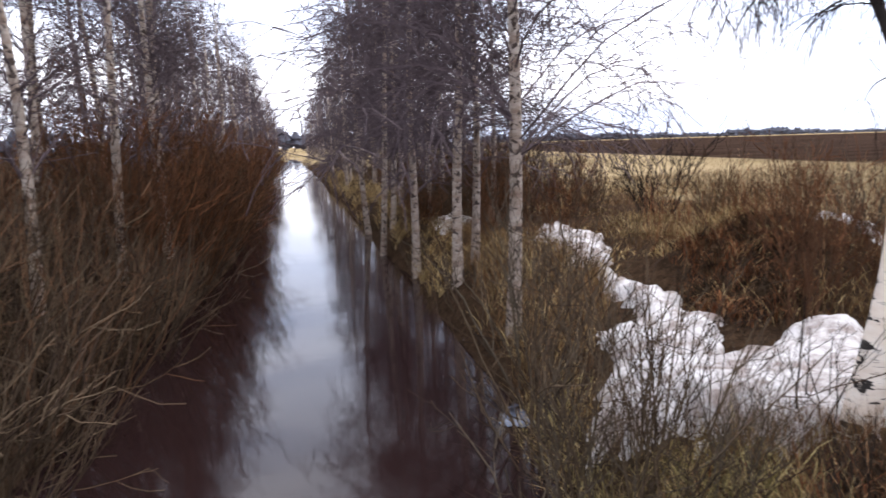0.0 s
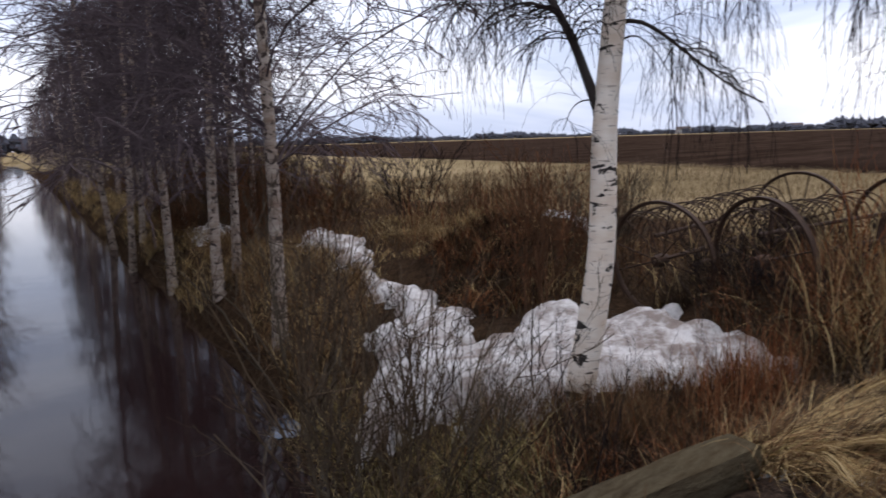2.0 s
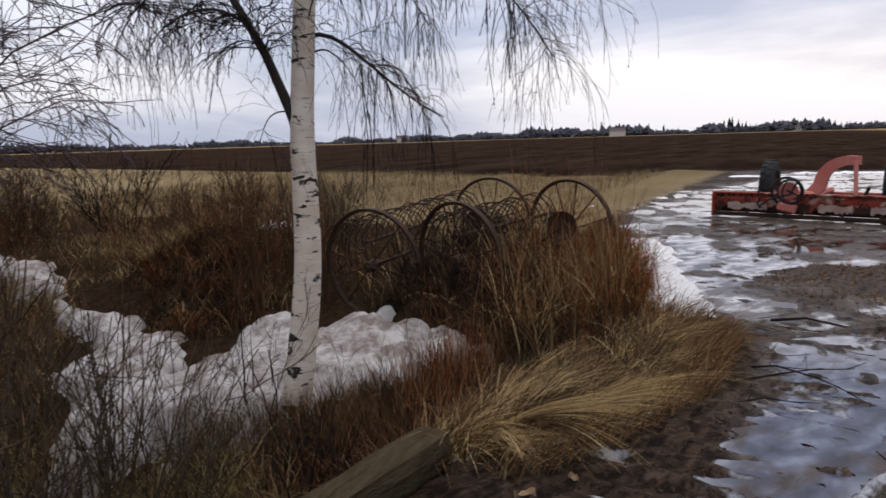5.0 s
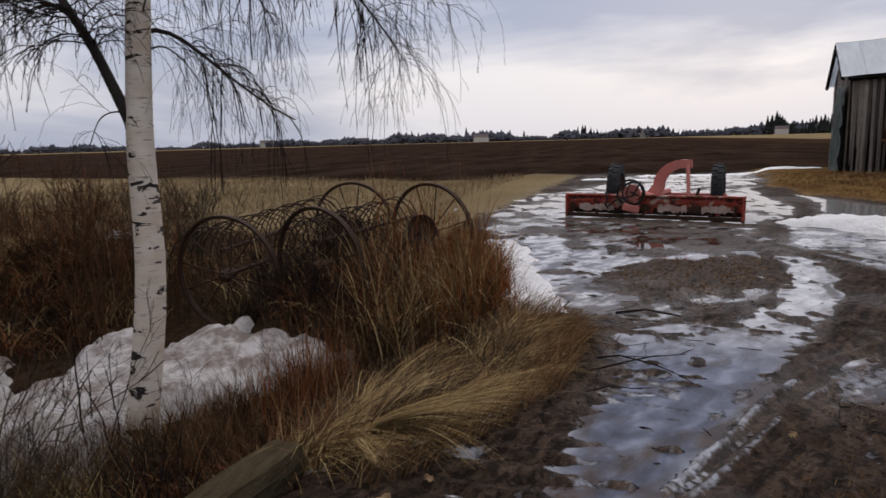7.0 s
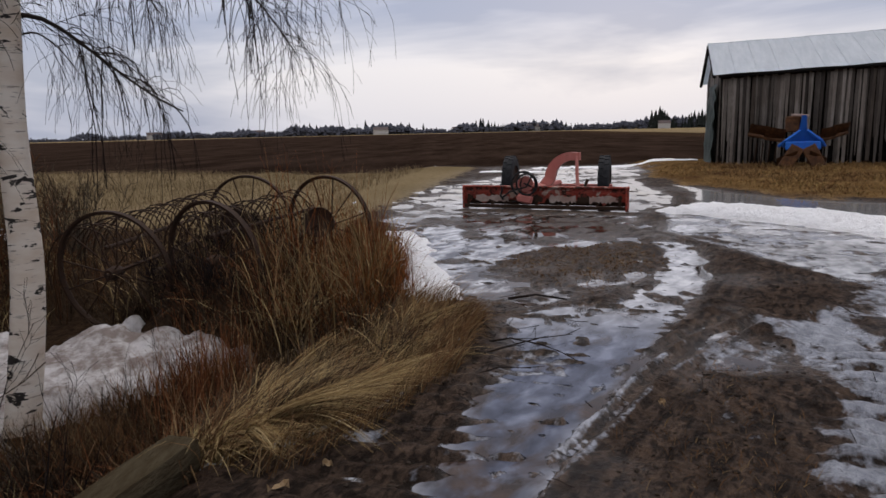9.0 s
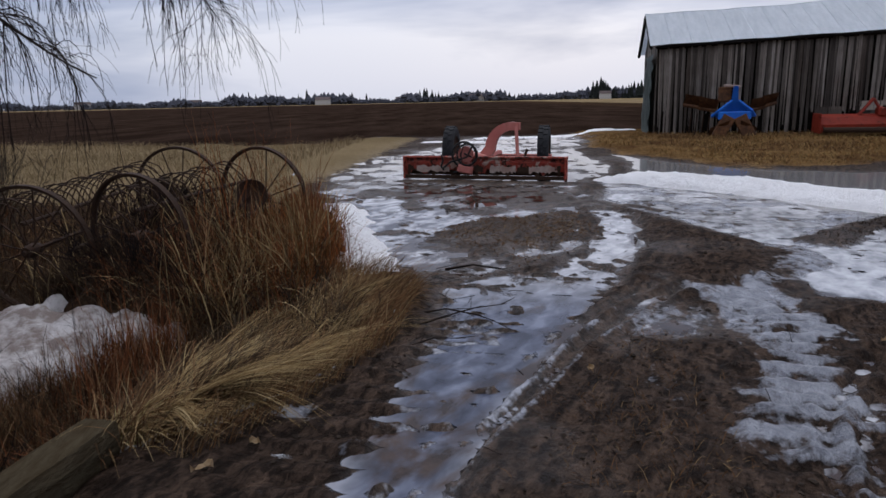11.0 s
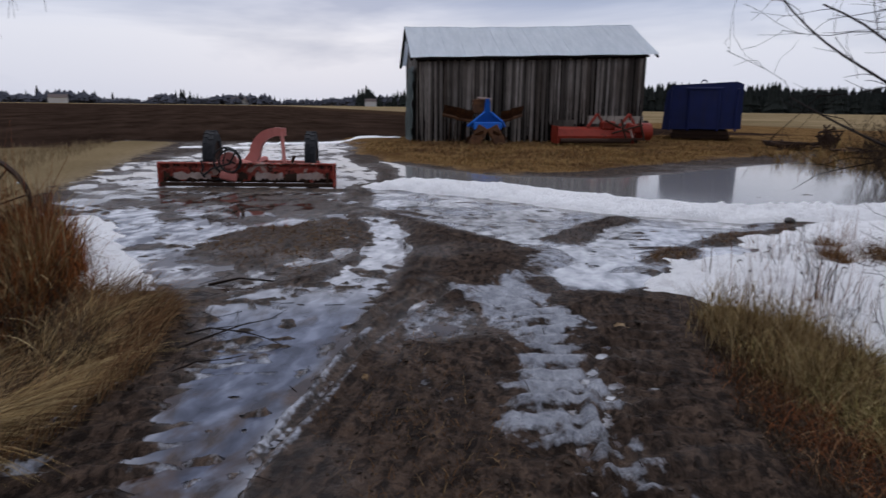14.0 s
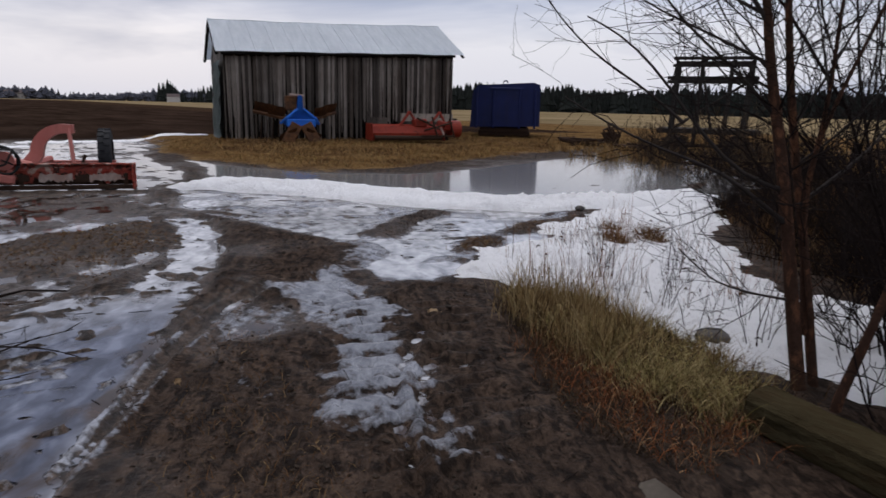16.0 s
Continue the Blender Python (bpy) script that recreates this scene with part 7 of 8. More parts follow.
def leveller():
    ax, ay, bx, by = 12.92, 0.28, 11.92, -2.76
    ang = math.degrees(math.atan2(by - ay, bx - ax))
    L = math.hypot(bx - ax, by - ay)
    ob = thing("field_leveller", "faded red levelling blade on two wheels in meltwater", "farm machine", pose(ax, ay, -0.04, 0, 0, ang))
    # local x runs along the blade, local y points away from the road
    bm = bmesh.new()
    rng = np.random.default_rng(4)
    n = 64
    edge = 0.20 + 0.05 * np.array([fbm(np.array([i * 0.23]), np.array([3.3]), 71)[0] for i in range(n + 1)]) * 2 + rng.uniform(-0.02, 0.015, n + 1)
    edge[[2, 3, 8, 9, 10, 30, 31, 32, 33, 40, 41, 55, 56]] -= 0.07
    rows = []
    for i, x in enumerate(np.linspace(0, L, n + 1)):
        rows.append([bm.verts.new((x, y, z)) for y, z in ((0.05, 0.445), (0.0, 0.42), (-0.035, 0.34), (-0.045, float(edge[i])))])
    for p, q in zip(rows, rows[1:]):
        for i in range(3):
            bm.faces.new((p[i], q[i], q[i + 1], p[i + 1]))
    bmesh.ops.solidify(bm, geom=list(bm.faces), thickness=0.014)
    blade = part("blade", bm, M_RED, ob, "worn red scraper blade with a ragged lower edge")
    part("top_rail", box((L / 2, 0.0, 0.445), (L + 0.02, 0.09, 0.035), bevel=0.006), M_RED, ob)
    part("lower_rail", box((L / 2, -0.06, 0.07), (L - 0.05, 0.05, 0.07), bevel=0.008), M_RUST, ob, "rusted lower rail at the waterline")
    for k, (x0, x1) in enumerate(((0.10, 0.22), (0.28, 0.95), (1.45, 1.62), (1.75, 2.25), (2.28, 2.5), (2.5, 2.98))):
        bm = bmesh.new()
        n = 14
        top = [bm.verts.new((x0 + (x1 - x0) * i / n, -0.052, 0.25 + 0.06 * rng.random())) for i in range(n + 1)]
        low = [bm.verts.new((x0 + (x1 - x0) * i / n, -0.056, 0.20 - 0.06 * rng.random())) for i in range(n + 1)]
        for i in range(n):
            bm.faces.new((top[i], low[i], low[i + 1], top[i + 1]))
        part("flaked_patch", bm, M_CHIP if k % 2 else M_RUST, blade, "paint flaked to pale primer" if k % 2 else "paint flaked to dark rust")
    for x in (0.12, 0.62, 1.5, 2.1, 2.65, 3.05):
        part("shank", box((x, -0.03, 0.17), (0.06, 0.04, 0.26), (0, 4, 0), 0.008), M_RUST, ob, "dark rusted shank")
    for x in (0.03, L - 0.03):
        part("end_plate", box((x, 0.03, 0.24), (0.03, 0.30, 0.44), bevel=0.01), M_RED, ob)
    part("axle", box((L / 2 - 0.02, 1.45, 0.34), (2.2, 0.10, 0.10), bevel=0.01), M_PINK, ob)
    tyre_wheel(ob, 0.56, 1.35, 0.50, 0.22, 0.10)
    tyre_wheel(ob, 2.54, 1.35, 0.50, 0.22, 0.10)
    part("drawbar", tube([(1.35, -0.05, 0.30), (1.5, 0.6, 0.38), (1.6, 1.4, 0.42)], 0.065, 6), M_PINK, ob)
    # the swan neck: a broad flat curved beam that rises and bends over
    neck = bmesh.new()
    pts = []
    for j in range(13):
        a = radians(178 - 98 * j / 12)
        pts.append((2.06 + 0.44 * math.cos(a), 0.55, 0.56 + 0.44 * math.sin(a)))
    pts = [(1.42, 0.5, 0.30)] + pts + [(2.20, 0.55, 0.995)]
    rows = []
    for i, p in enumerate(pts):
        q = Vector(pts[min(i + 1, len(pts) - 1)]) - Vector(pts[max(i - 1, 0)])
        nrm = Vector((q.z, 0, -q.x)).normalized()
        w = 0.105 - 0.035 * i / len(pts)
        rows.append([neck.verts.new(Vector(p) + s1 * w * nrm + Vector((0, s2 * 0.07, 0))) for s1, s2 in ((1, 1), (1, -1), (-1, -1), (-1, 1))])
    for p, q in zip(rows, rows[1:]):
        for k in range(4):
            neck.faces.new((p[k], p[(k + 1) % 4], q[(k + 1) % 4], q[k]))
    neck.faces.new(rows[0])
    neck.faces.new(rows[-1][::-1])
    bmesh.ops.recalc_face_normals(neck, faces=neck.faces)
    part("swan_neck", neck, M_PINK, ob, "faded red curved beam")
    part("stay", tube([(2.14, 0.5, 1.0), (2.20, 0.35, 0.42)], 0.035, 6), M_PINK, ob, "pale red prop")
    part("turntable", box((1.30, 0.35, 0.42), (0.55, 0.5, 0.18), (0, 12, 20), 0.03), M_PINK, ob, "faded bearing plate")
    part("bracket", box((1.28, -0.09, 0.22), (0.30, 0.10, 0.16), (0, 12, 6), 0.03), M_PINK, ob)
    part("arm", tube([(1.1, -0.08, 0.24), (1.6, 0.1, 0.36), (2.1, 0.4, 0.40)], 0.04, 6), M_RED, ob)
    part("steel_disc", revolve([(-0.02, 0.0), (-0.02, 0.15), (0.02, 0.15), (0.02, 0.0)], "y", 24), M_PINK, ob, "faded disc behind the hose").location = (1.28, -0.03, 0.50)
    part("hose", tube(circle_points((1.26, -0.09, 0.50), 0.235, "y", 30), 0.022, 6, False), M_HOSE, ob, "coiled black hydraulic hose")
    part("hose", tube(circle_points((1.33, -0.12, 0.50), 0.20, "y", 30), 0.018, 6, False), M_HOSE, ob, "coiled black hydraulic hose")
    part("hose", tube([(1.28, -0.1, 0.74), (1.20, -0.12, 0.5), (1.25, -0.12, 0.2), (1.05, -0.12, 0.16)], 0.018, 6), M_HOSE, ob)
    part("hose", tube([(1.45, -0.1, 0.7), (1.32, -0.12, 0.45), (1.0, -0.12, 0.36), (0.86, -0.12, 0.25)], 0.018, 6), M_HOSE, ob)
    # added sheet: keeps the ragged gaps dark against the bright water
    part("back_plate", box((L / 2, 0.06, 0.21), (L - 0.1, 0.02, 0.22)), M_RUST, ob, "rust-dark plate added behind the blade to keep its gaps dark")
    part("hose", tube([(0.80, -0.08, 0.5), (0.84, -0.10, 0.38), (0.80, -0.10, 0.28), (0.86, -0.1, 0.2)], 0.02, 6), M_HOSE, ob)
    part("hose", tube([(1.26, -0.09, 0.52), (1.45, -0.02, 0.42), (1.7, 0.2, 0.38), (2.0, 0.4, 0.44)], 0.016, 6), M_HOSE, ob)
    part("lever", tube([(2.3, 0.5, 0.4), (2.36, 0.5, 0.56)], 0.03, 6), M_RUST, ob)


leveller()


# ---- the barn ----
def barn():
    Lx, Ly = 23.41, -7.91
    azi = radians(191.9)
    tx, ty = math.sin(azi), math.cos(azi)
    turn = math.degrees(math.atan2(ty, tx))
    W, D = 8.55, 5.0
    z0 = gz(Lx, Ly)
    ob = thing("barn", "weathered grey board barn with a galvanised sheet roof", "barn", pose(Lx, Ly, 0.0, 0, 0, turn))
    # local x runs along the front wall, local +y points away from the road (behind the wall)
    eave = lambda x: 3.19 + 0.28 * x / W
    ridge = lambda x: 4.38 + 0.30 * x / W - 0.05 * math.sin(math.pi * x / W)
    base = lambda x: 0.08 + 0.012 * x
    sgn = 1.0
    wall = thing_part("wall", ob)
    # near-black sheets stand in for the shaded inside behind the gaps
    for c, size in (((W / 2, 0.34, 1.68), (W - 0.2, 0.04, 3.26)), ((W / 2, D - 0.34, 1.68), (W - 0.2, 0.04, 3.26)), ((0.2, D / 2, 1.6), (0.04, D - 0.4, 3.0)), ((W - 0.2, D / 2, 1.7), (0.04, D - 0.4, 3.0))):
        part("inner_wall", box(c, size), M_DARK_SHADED_WOOD, ob, "dark inside seen between the boards")
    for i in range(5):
        part("post", box((0.1 + (W - 0.2) * i / 4, 0.12, 1.6), (0.16, 0.16, 3.15)), M_DARK_SHADED_WOOD, ob)
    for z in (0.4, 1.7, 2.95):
        part("rail", box((W / 2, 0.06, z), (W, 0.08, 0.10)), M_DARK_SHADED_WOOD, ob)
    rng = np.random.default_rng(12)

    def board(x, w, zb, zt, y, lean, side, taper, turn_at=0.5):
        bm = bmesh.new()
        h = 0.012
        pts = []
        for z, ww in ((zb, w * taper), (zb + (zt - zb) * turn_at, w), (zt, w)):
            f = (z - zt) * lean
            for yy in (-h, h):
                for s1 in (-0.5, 0.5):
                    pts.append((x + f + s1 * ww, y + yy, z) if side == 0 else (y + yy, x + f + s1 * ww, z))
        v = [bm.verts.new(p) for p in pts]
        for o in (0, 4):
            a = v[o:o + 8]
            for q in ((0, 1, 5, 4), (3, 2, 6, 7), (1, 3, 7, 5), (2, 0, 4, 6)):
                bm.faces.new([a[i] for i in q])
        bm.faces.new([v[i] for i in (0, 2, 3, 1)])
        bm.faces.new([v[i] for i in (8, 9, 11, 10)])
        bmesh.ops.recalc_face_normals(bm, faces=bm.faces)
        part("board", bm, M_BOARD, wall)

    x = 0.05
    while x < W - 0.02:
        w = rng.uniform(0.05, 0.11)
        if rng.random() > 0.03:
            short = rng.random()
            zb = base(x) + (rng.uniform(0, 0.12) if short > 0.2 else rng.uniform(0.2, 0.9))
            if 4.9 < x < 8.6:
                zb = max(zb, 0.9 + rng.uniform(-0.15, 0.1))
            taper = rng.uniform(0.08, 0.75) if rng.random() < 0.7 else 1.0
            board(x + w / 2, w, zb, eave(x) + 0.03, -0.02 - 0.03 * (rng.random() < 0.3), rng.normal(0, 0.008), 0, taper, rng.uniform(0.35, 0.85))
        x += w * (rng.uniform(0.98, 1.06) if rng.random() < 0.85 else rng.uniform(1.2, 1.9))
    for k, xx in enumerate(np.arange(5.1, 8.5, 0.42)):
        if k not in (2, 5):
            board(xx + 0.2, 0.40, 0.45, 1.0, -0.035, 0, 0, 1.0)
    y = 0.05
    while y < D:
        w = rng.uniform(0.11, 0.2)
        for side_x in (0.0, W):
            top = eave(side_x) + (ridge(side_x) - eave(side_x)) * (1 - abs(2 * y / D - 1))
            board(y + w / 2, w * 0.97, base(side_x) + rng.uniform(0, 0.2), top - 0.02, side_x, rng.normal(0, 0.02), 1, 1.0)
        y += w * 1.02
    xb = 0.0
    while xb < W:
        board(xb + 0.1, 0.2, base(xb), eave(xb), D, 0, 0, 1.0)
        xb += 0.205
    pale = part("wall_panel", box((7.55, -0.05, 1.02), (2.2, 0.02, 0.30)), M_PALEPLANK, ob, "pale plywood strip on the wall")
    # the roof: sheets with a low rib at each seam
    over = 0.27
    for slope in (0, 1):
        roof = thing_part("roof", ob)
        edges = np.linspace(-0.28, W + 0.45, 15)
        for a, b in zip(edges, edges[1:]):
            bm = bmesh.new()
            rows = []
            for x1 in (a, a + 0.03, a + 0.06, b):
                lift = 0.015 if x1 == a + 0.03 else 0.0
                row = []
                for t in np.linspace(0, 1, 6):
                    yy = (D / 2 + 0.02) * t + (-over) * (1 - t)
                    if slope:
                        yy = D - yy
                    slant = (ridge(x1) - eave(x1)) / (D / 2)
                    zz = ridge(x1) - slant * (D / 2 - (yy if not slope else D - yy)) + 0.08 + lift + 0.012 * math.sin(3 * x1 + 4 * t)
                    row.append(bm.verts.new((x1, yy, zz)))
                rows.append(row)
            for p, q in zip(rows, rows[1:]):
                for i in range(5):
                    bm.faces.new((p[i], q[i], q[i + 1], p[i + 1]) if not slope else (p[i], p[i + 1], q[i + 1], q[i]))
            bmesh.ops.solidify(bm, geom=list(bm.faces), thickness=0.012)
            part("sheet", bm, M_ROOF, roof)
    for xx in (-0.24, W + 0.40):
        for s2 in (0, 1):
            y_e, y_r = (-over, D / 2) if not s2 else (D + over, D / 2)
            z_e = eave(xx) - (ridge(xx) - eave(xx)) / (D / 2) * over
            part("barge_board", tube([(xx, y_e, z_e), (xx, y_r, ridge(xx))], 0.06, 4), M_DARK_SHADED_WOOD, ob)
    part("soffit", box((W / 2, -over / 2 + 0.03, eave(W / 2) - 0.07), (W + 0.2, over, 0.04), (28, -2.0, 0)), M_DARK_SHADED_WOOD, ob)
    # dark strip added to close the gap; it stands for eave shade
    part("fascia", box((W / 2, -0.045, eave(W / 2) - 0.10), (W + 0.05, 0.03, 0.16), (0, -2.0, 0)), M_DARK_SHADED_WOOD, ob, "dark strip added under the eave, standing in for its shade")
    # the torn tarpaulin on the near gable
    bm = bmesh.new()
    n = 12
    grid = [[bm.verts.new((-0.09 - 0.09 * rng.random() - 0.10 * (1 - j / n), 0.1 + 2.6 * i / n, 0.12 + 2.75 * j / n)) for j in range(n + 1)] for i in range(n + 1)]
    for i in range(n):
        for j in range(n):
            bm.faces.new((grid[i][j], grid[i + 1][j], grid[i + 1][j + 1], grid[i][j + 1]))
    bmesh.ops.solidify(bm, geom=list(bm.faces), thickness=0.01)
    part("tarpaulin", bm, M_TARP, ob, "torn green and grey tarpaulin", True)
    return ob


def thing_part(name, parent):
    """A part that carries pieces: a thin sill mesh so that it is a mesh of its own."""
    bm = bmesh.new()
    if name == "wall":
        add_box(bm, (4.27, 0.06, 0.16), (8.5, 0.12, 0.12))
        return part(name, bm, M_DARK_SHADED_WOOD, parent)
    add_box(bm, (4.3, 2.5, 4.44), (9.0, 0.12, 0.04), (0, -1.95, 0))
    return part(name, bm, M_ROOF, parent)


barn()

BARN_L, BARN_T = Vector((23.45, -7.72, 0)), Vector((math.sin(radians(191.9)), math.cos(radians(191.9)), 0))
BARN_N = Vector((-BARN_T.y, BARN_T.x, 0))
if BARN_N.dot(Vector((-23, 8, 0))) < 0:
    BARN_N = -BARN_N


def by_barn(x, out):
    """A place x metres along the barn's front, out metres before it."""
    p = BARN_L + x * BARN_T + out * BARN_N
    return p.x, p.y, gz(p.x, p.y)


# local axes of things by the barn: x along the wall, y behind
BARN_TURN = math.degrees(math.atan2(BARN_T.y, BARN_T.x))


def plough():
    x, y, z = by_barn(2.55, 1.2)
    ob = thing("reversible_plough", "blue-framed plough with rusty orange mouldboards", "farm machine", pose(x, y, z - 0.03, 0, 0, BARN_TURN))
    bm = bmesh.new()
    pts = [(-0.55, 0.62), (0.55, 0.62), (0.62, 0.72), (0.30, 0.95), (0.12, 1.10), (0.07, 1.62), (-0.07, 1.62), (-0.12, 1.10), (-0.30, 0.95), (-0.62, 0.72)]
    bm.faces.new([bm.verts.new((px, 0, pz)) for px, pz in pts])
    bmesh.ops.solidify(bm, geom=list(bm.faces), thickness=0.16)
    bmesh.ops.recalc_face_normals(bm, faces=bm.faces)
    part("headstock", bm, M_BLUE, ob, "bright blue headstock")
    part("cross_beam", box((0, -0.10, 0.68), (1.0, 0.14, 0.26), bevel=0.03), M_BLUE, ob)
    for s in (-1, 1):
        part("strut", tube([(s * 0.1, -0.06, 1.15), (s * 0.5, -0.1, 0.84), (s * 0.66, 0.1, 0.66)], 0.05, 6), M_BLUE, ob)
        part("beam", tube([(s * 0.4, 0.1, 0.8), (s * 1.0, 0.5, 0.95), (s * 1.45, 0.9, 1.05)], 0.06, 6), M_PLOUGH, ob, "rusty beam")
        for j, (ax, az_, ay) in enumerate(((0.75, 0.95, 0.1), (1.15, 1.05, 0.5), (0.42, 0.30, -0.1))):
            bm = bmesh.new()
            rows = []
            for u in np.linspace(0, 1, 6):
                rows.append([bm.verts.new((s * (ax + 0.55 * u - 0.25), ay - 0.20 * math.sin(2.6 * (w - 0.5)) + 0.25 * u * u, az_ - 0.18 + 0.42 * w - (0.25 * u if j == 2 else -0.10 * u))) for w in np.linspace(0, 1, 5)])
            for p, q in zip(rows, rows[1:]):
                for i in range(4):
                    bm.faces.new((p[i], q[i], q[i + 1], p[i + 1]))
            bmesh.ops.solidify(bm, geom=list(bm.faces), thickness=0.012)
            part("mouldboard", bm, M_PLOUGH, ob, "curved rusty orange mouldboard")
    part("upper_frame", box((-0.28, 0.25, 1.35), (0.42, 0.08, 0.5), (0, 0, 0), 0.03), M_PLOUGH, ob)
    part("upper_plate", box((-0.1, 0.1, 1.62), (0.5, 0.12, 0.08), (0, 4, 0), 0.02), M_CHIP, ob)
    for sx in (-0.22, 0.22):
        part("foot", box((1.5 * sx, -0.16, 0.32), (0.42, 0.06, 0.78), (0, 28 * (1 if sx < 0 else -1), 0), 0.03), M_PLOUGH, ob, "rusty share plate")
    for k in range(4):
        part("disc_arm", tube([(-1.3 + 0.2 * k, 0.5, 0.05), (-1.25 + 0.2 * k, 0.5, 0.75)], 0.022, 6), M_RUST, ob)


plough()


def mower():
    x, y, z = by_barn(5.0, 1.3)
    ob = thing("flail_mower", "orange-red implement with a long drum housing", "farm machine", pose(x, y, z, 0, 0, BARN_TURN))
    bm = bmesh.new()
    prof = [(-0.32, 0.10), (-0.36, 0.35), (-0.24, 0.58), (0.0, 0.66), (0.24, 0.56), (0.34, 0.30), (0.30, 0.10)]
    rows = [[bm.verts.new((xx, py, pz)) for py, pz in prof] for xx in (0.0, 0.05, 1.4, 2.75, 2.8)]
    for p, q in zip(rows, rows[1:]):
        for i in range(6):
            bm.faces.new((p[i], q[i], q[i + 1], p[i + 1]))
    bm.faces.new(rows[0][::-1])
    bm.faces.new(rows[-1])
    bmesh.ops.recalc_face_normals(bm, faces=bm.faces)
    part("housing", bm, M_ORANGE, ob, "orange-red rounded housing")
    part("roller", tube([(0.1, -0.36, 0.18), (2.7, -0.36, 0.18)], 0.09, 10), M_RUST, ob)
    part("side_plate", box((0.0, -0.02, 0.38), (0.04, 0.80, 0.62), bevel=0.02), M_ORANGE, ob)
    part("side_plate", box((2.8, -0.02, 0.38), (0.04, 0.80, 0.62), bevel=0.02), M_ORANGE, ob)
    for x0, x1 in ((1.55, 1.15), (1.55, 1.85), (2.75, 2.3), (2.75, 3.0)):
        part("a_frame", tube([(x0, 0.0, 1.12), (x1, -0.1, 0.62)], 0.05, 6), M_ORANGE, ob)
    part("gearbox", box((1.9, -0.1, 0.72), (0.5, 0.4, 0.3), bevel=0.05), M_ORANGE, ob)
    part("side_arm", box((2.9, -0.1, 0.62), (0.6, 0.20, 0.30), (0, 14, 0), 0.05), M_ORANGE, ob)
    for x0, z0, x1, z1 in ((1.7, 0.9, 2.6, 0.5), (2.0, 0.45, 3.1, 0.75), (2.3, 0.95, 2.5, 0.25), (3.0, 0.9, 3.2, 0.2)):
        part("link_arm", tube([(x0, -0.38, z0), (x1, -0.42, z1)], 0.035, 6), M_RUST, ob, "dark rusty linkage arm")
    part("end_drum", revolve([(-0.2, 0.0), (-0.2, 0.32), (0.2, 0.32), (0.2, 0.0)], "x", 20), M_ORANGE, ob).location = (3.35, 0.0, 0.5)
    part("skid", box((2.55, -0.42, 0.25), (1.3, 0.08, 0.06)), M_RUST, ob)
    part("shaft", tube([(2.7, -0.3, 0.55), (2.75, -0.45, 0.3)], 0.035, 6), M_CHIP, ob)


mower()


def container():
    # seen end on, with sloping shoulders and a ribbed door
    a0, a1, dist = radians(127.45), radians(133.35), 30.0
    p0 = Vector((-0.2 + dist * math.sin(a0), -0.54 + dist * math.cos(a0), 0))
    p1 = Vector((-0.2 + dist * math.sin(a1), -0.54 + dist * math.cos(a1), 0))
    w = (p1 - p0).length
    turn = math.degrees(math.atan2((p1 - p0).y, (p1 - p0).x))
    z = gz(p0.x, p0.y)
    ob = thing("steel_container", "navy blue steel waste container with ribbed door", "container", Matrix.Translation((p0.x, p0.y, z)) @ pose(0, 0, 0, 0, 0, turn))
    bm = bmesh.new()
    prof = [(0.02, 0.42), (0.12, 1.95), (0.34, 2.24), (w - 0.30, 2.38), (w - 0.03, 2.28), (w, 0.50)]
    front = [bm.verts.new((x, 0, zz)) for x, zz in prof]
    back = [bm.verts.new((x, 5.0, zz)) for x, zz in prof]
    bm.faces.new(front)
    bm.faces.new(back[::-1])
    for i in range(6):
        bm.faces.new((front[i], back[i], back[(i + 1) % 6], front[(i + 1) % 6]))
    bmesh.ops.recalc_face_normals(bm, faces=bm.faces)
    part("body", bm, M_NAVY, ob)
    door = part("door", box((w * 0.52, -0.05, 1.28), (1.25, 0.06, 1.65), bevel=0.02), M_NAVY, ob, "recessed navy door")
    for x in (0.30, w * 0.34, w * 0.71, w - 0.22):
        part("rib", box((x, -0.06, 1.25), (0.10, 0.12, 1.72), bevel=0.015), M_NAVY, ob)
    part("rib", box((w * 0.52, -0.07, 2.10), (1.4, 0.12, 0.10), bevel=0.015), M_NAVY, ob)
    part("lifting_eye", tube(circle_points((w * 0.5, 0.0, 2.34), 0.10, "y", 12, 0, math.pi), 0.03, 6), M_NAVY, ob)
    part("base_frame", box((w / 2, 2.4, 0.32), (w * 0.7, 4.6, 0.18)), M_RUST, ob)
    for y in (0.3, 4.4):
        part("roller", tube([(0.4, y, 0.14), (w - 0.4, y, 0.14)], 0.14, 12), M_RUST, ob)


container()


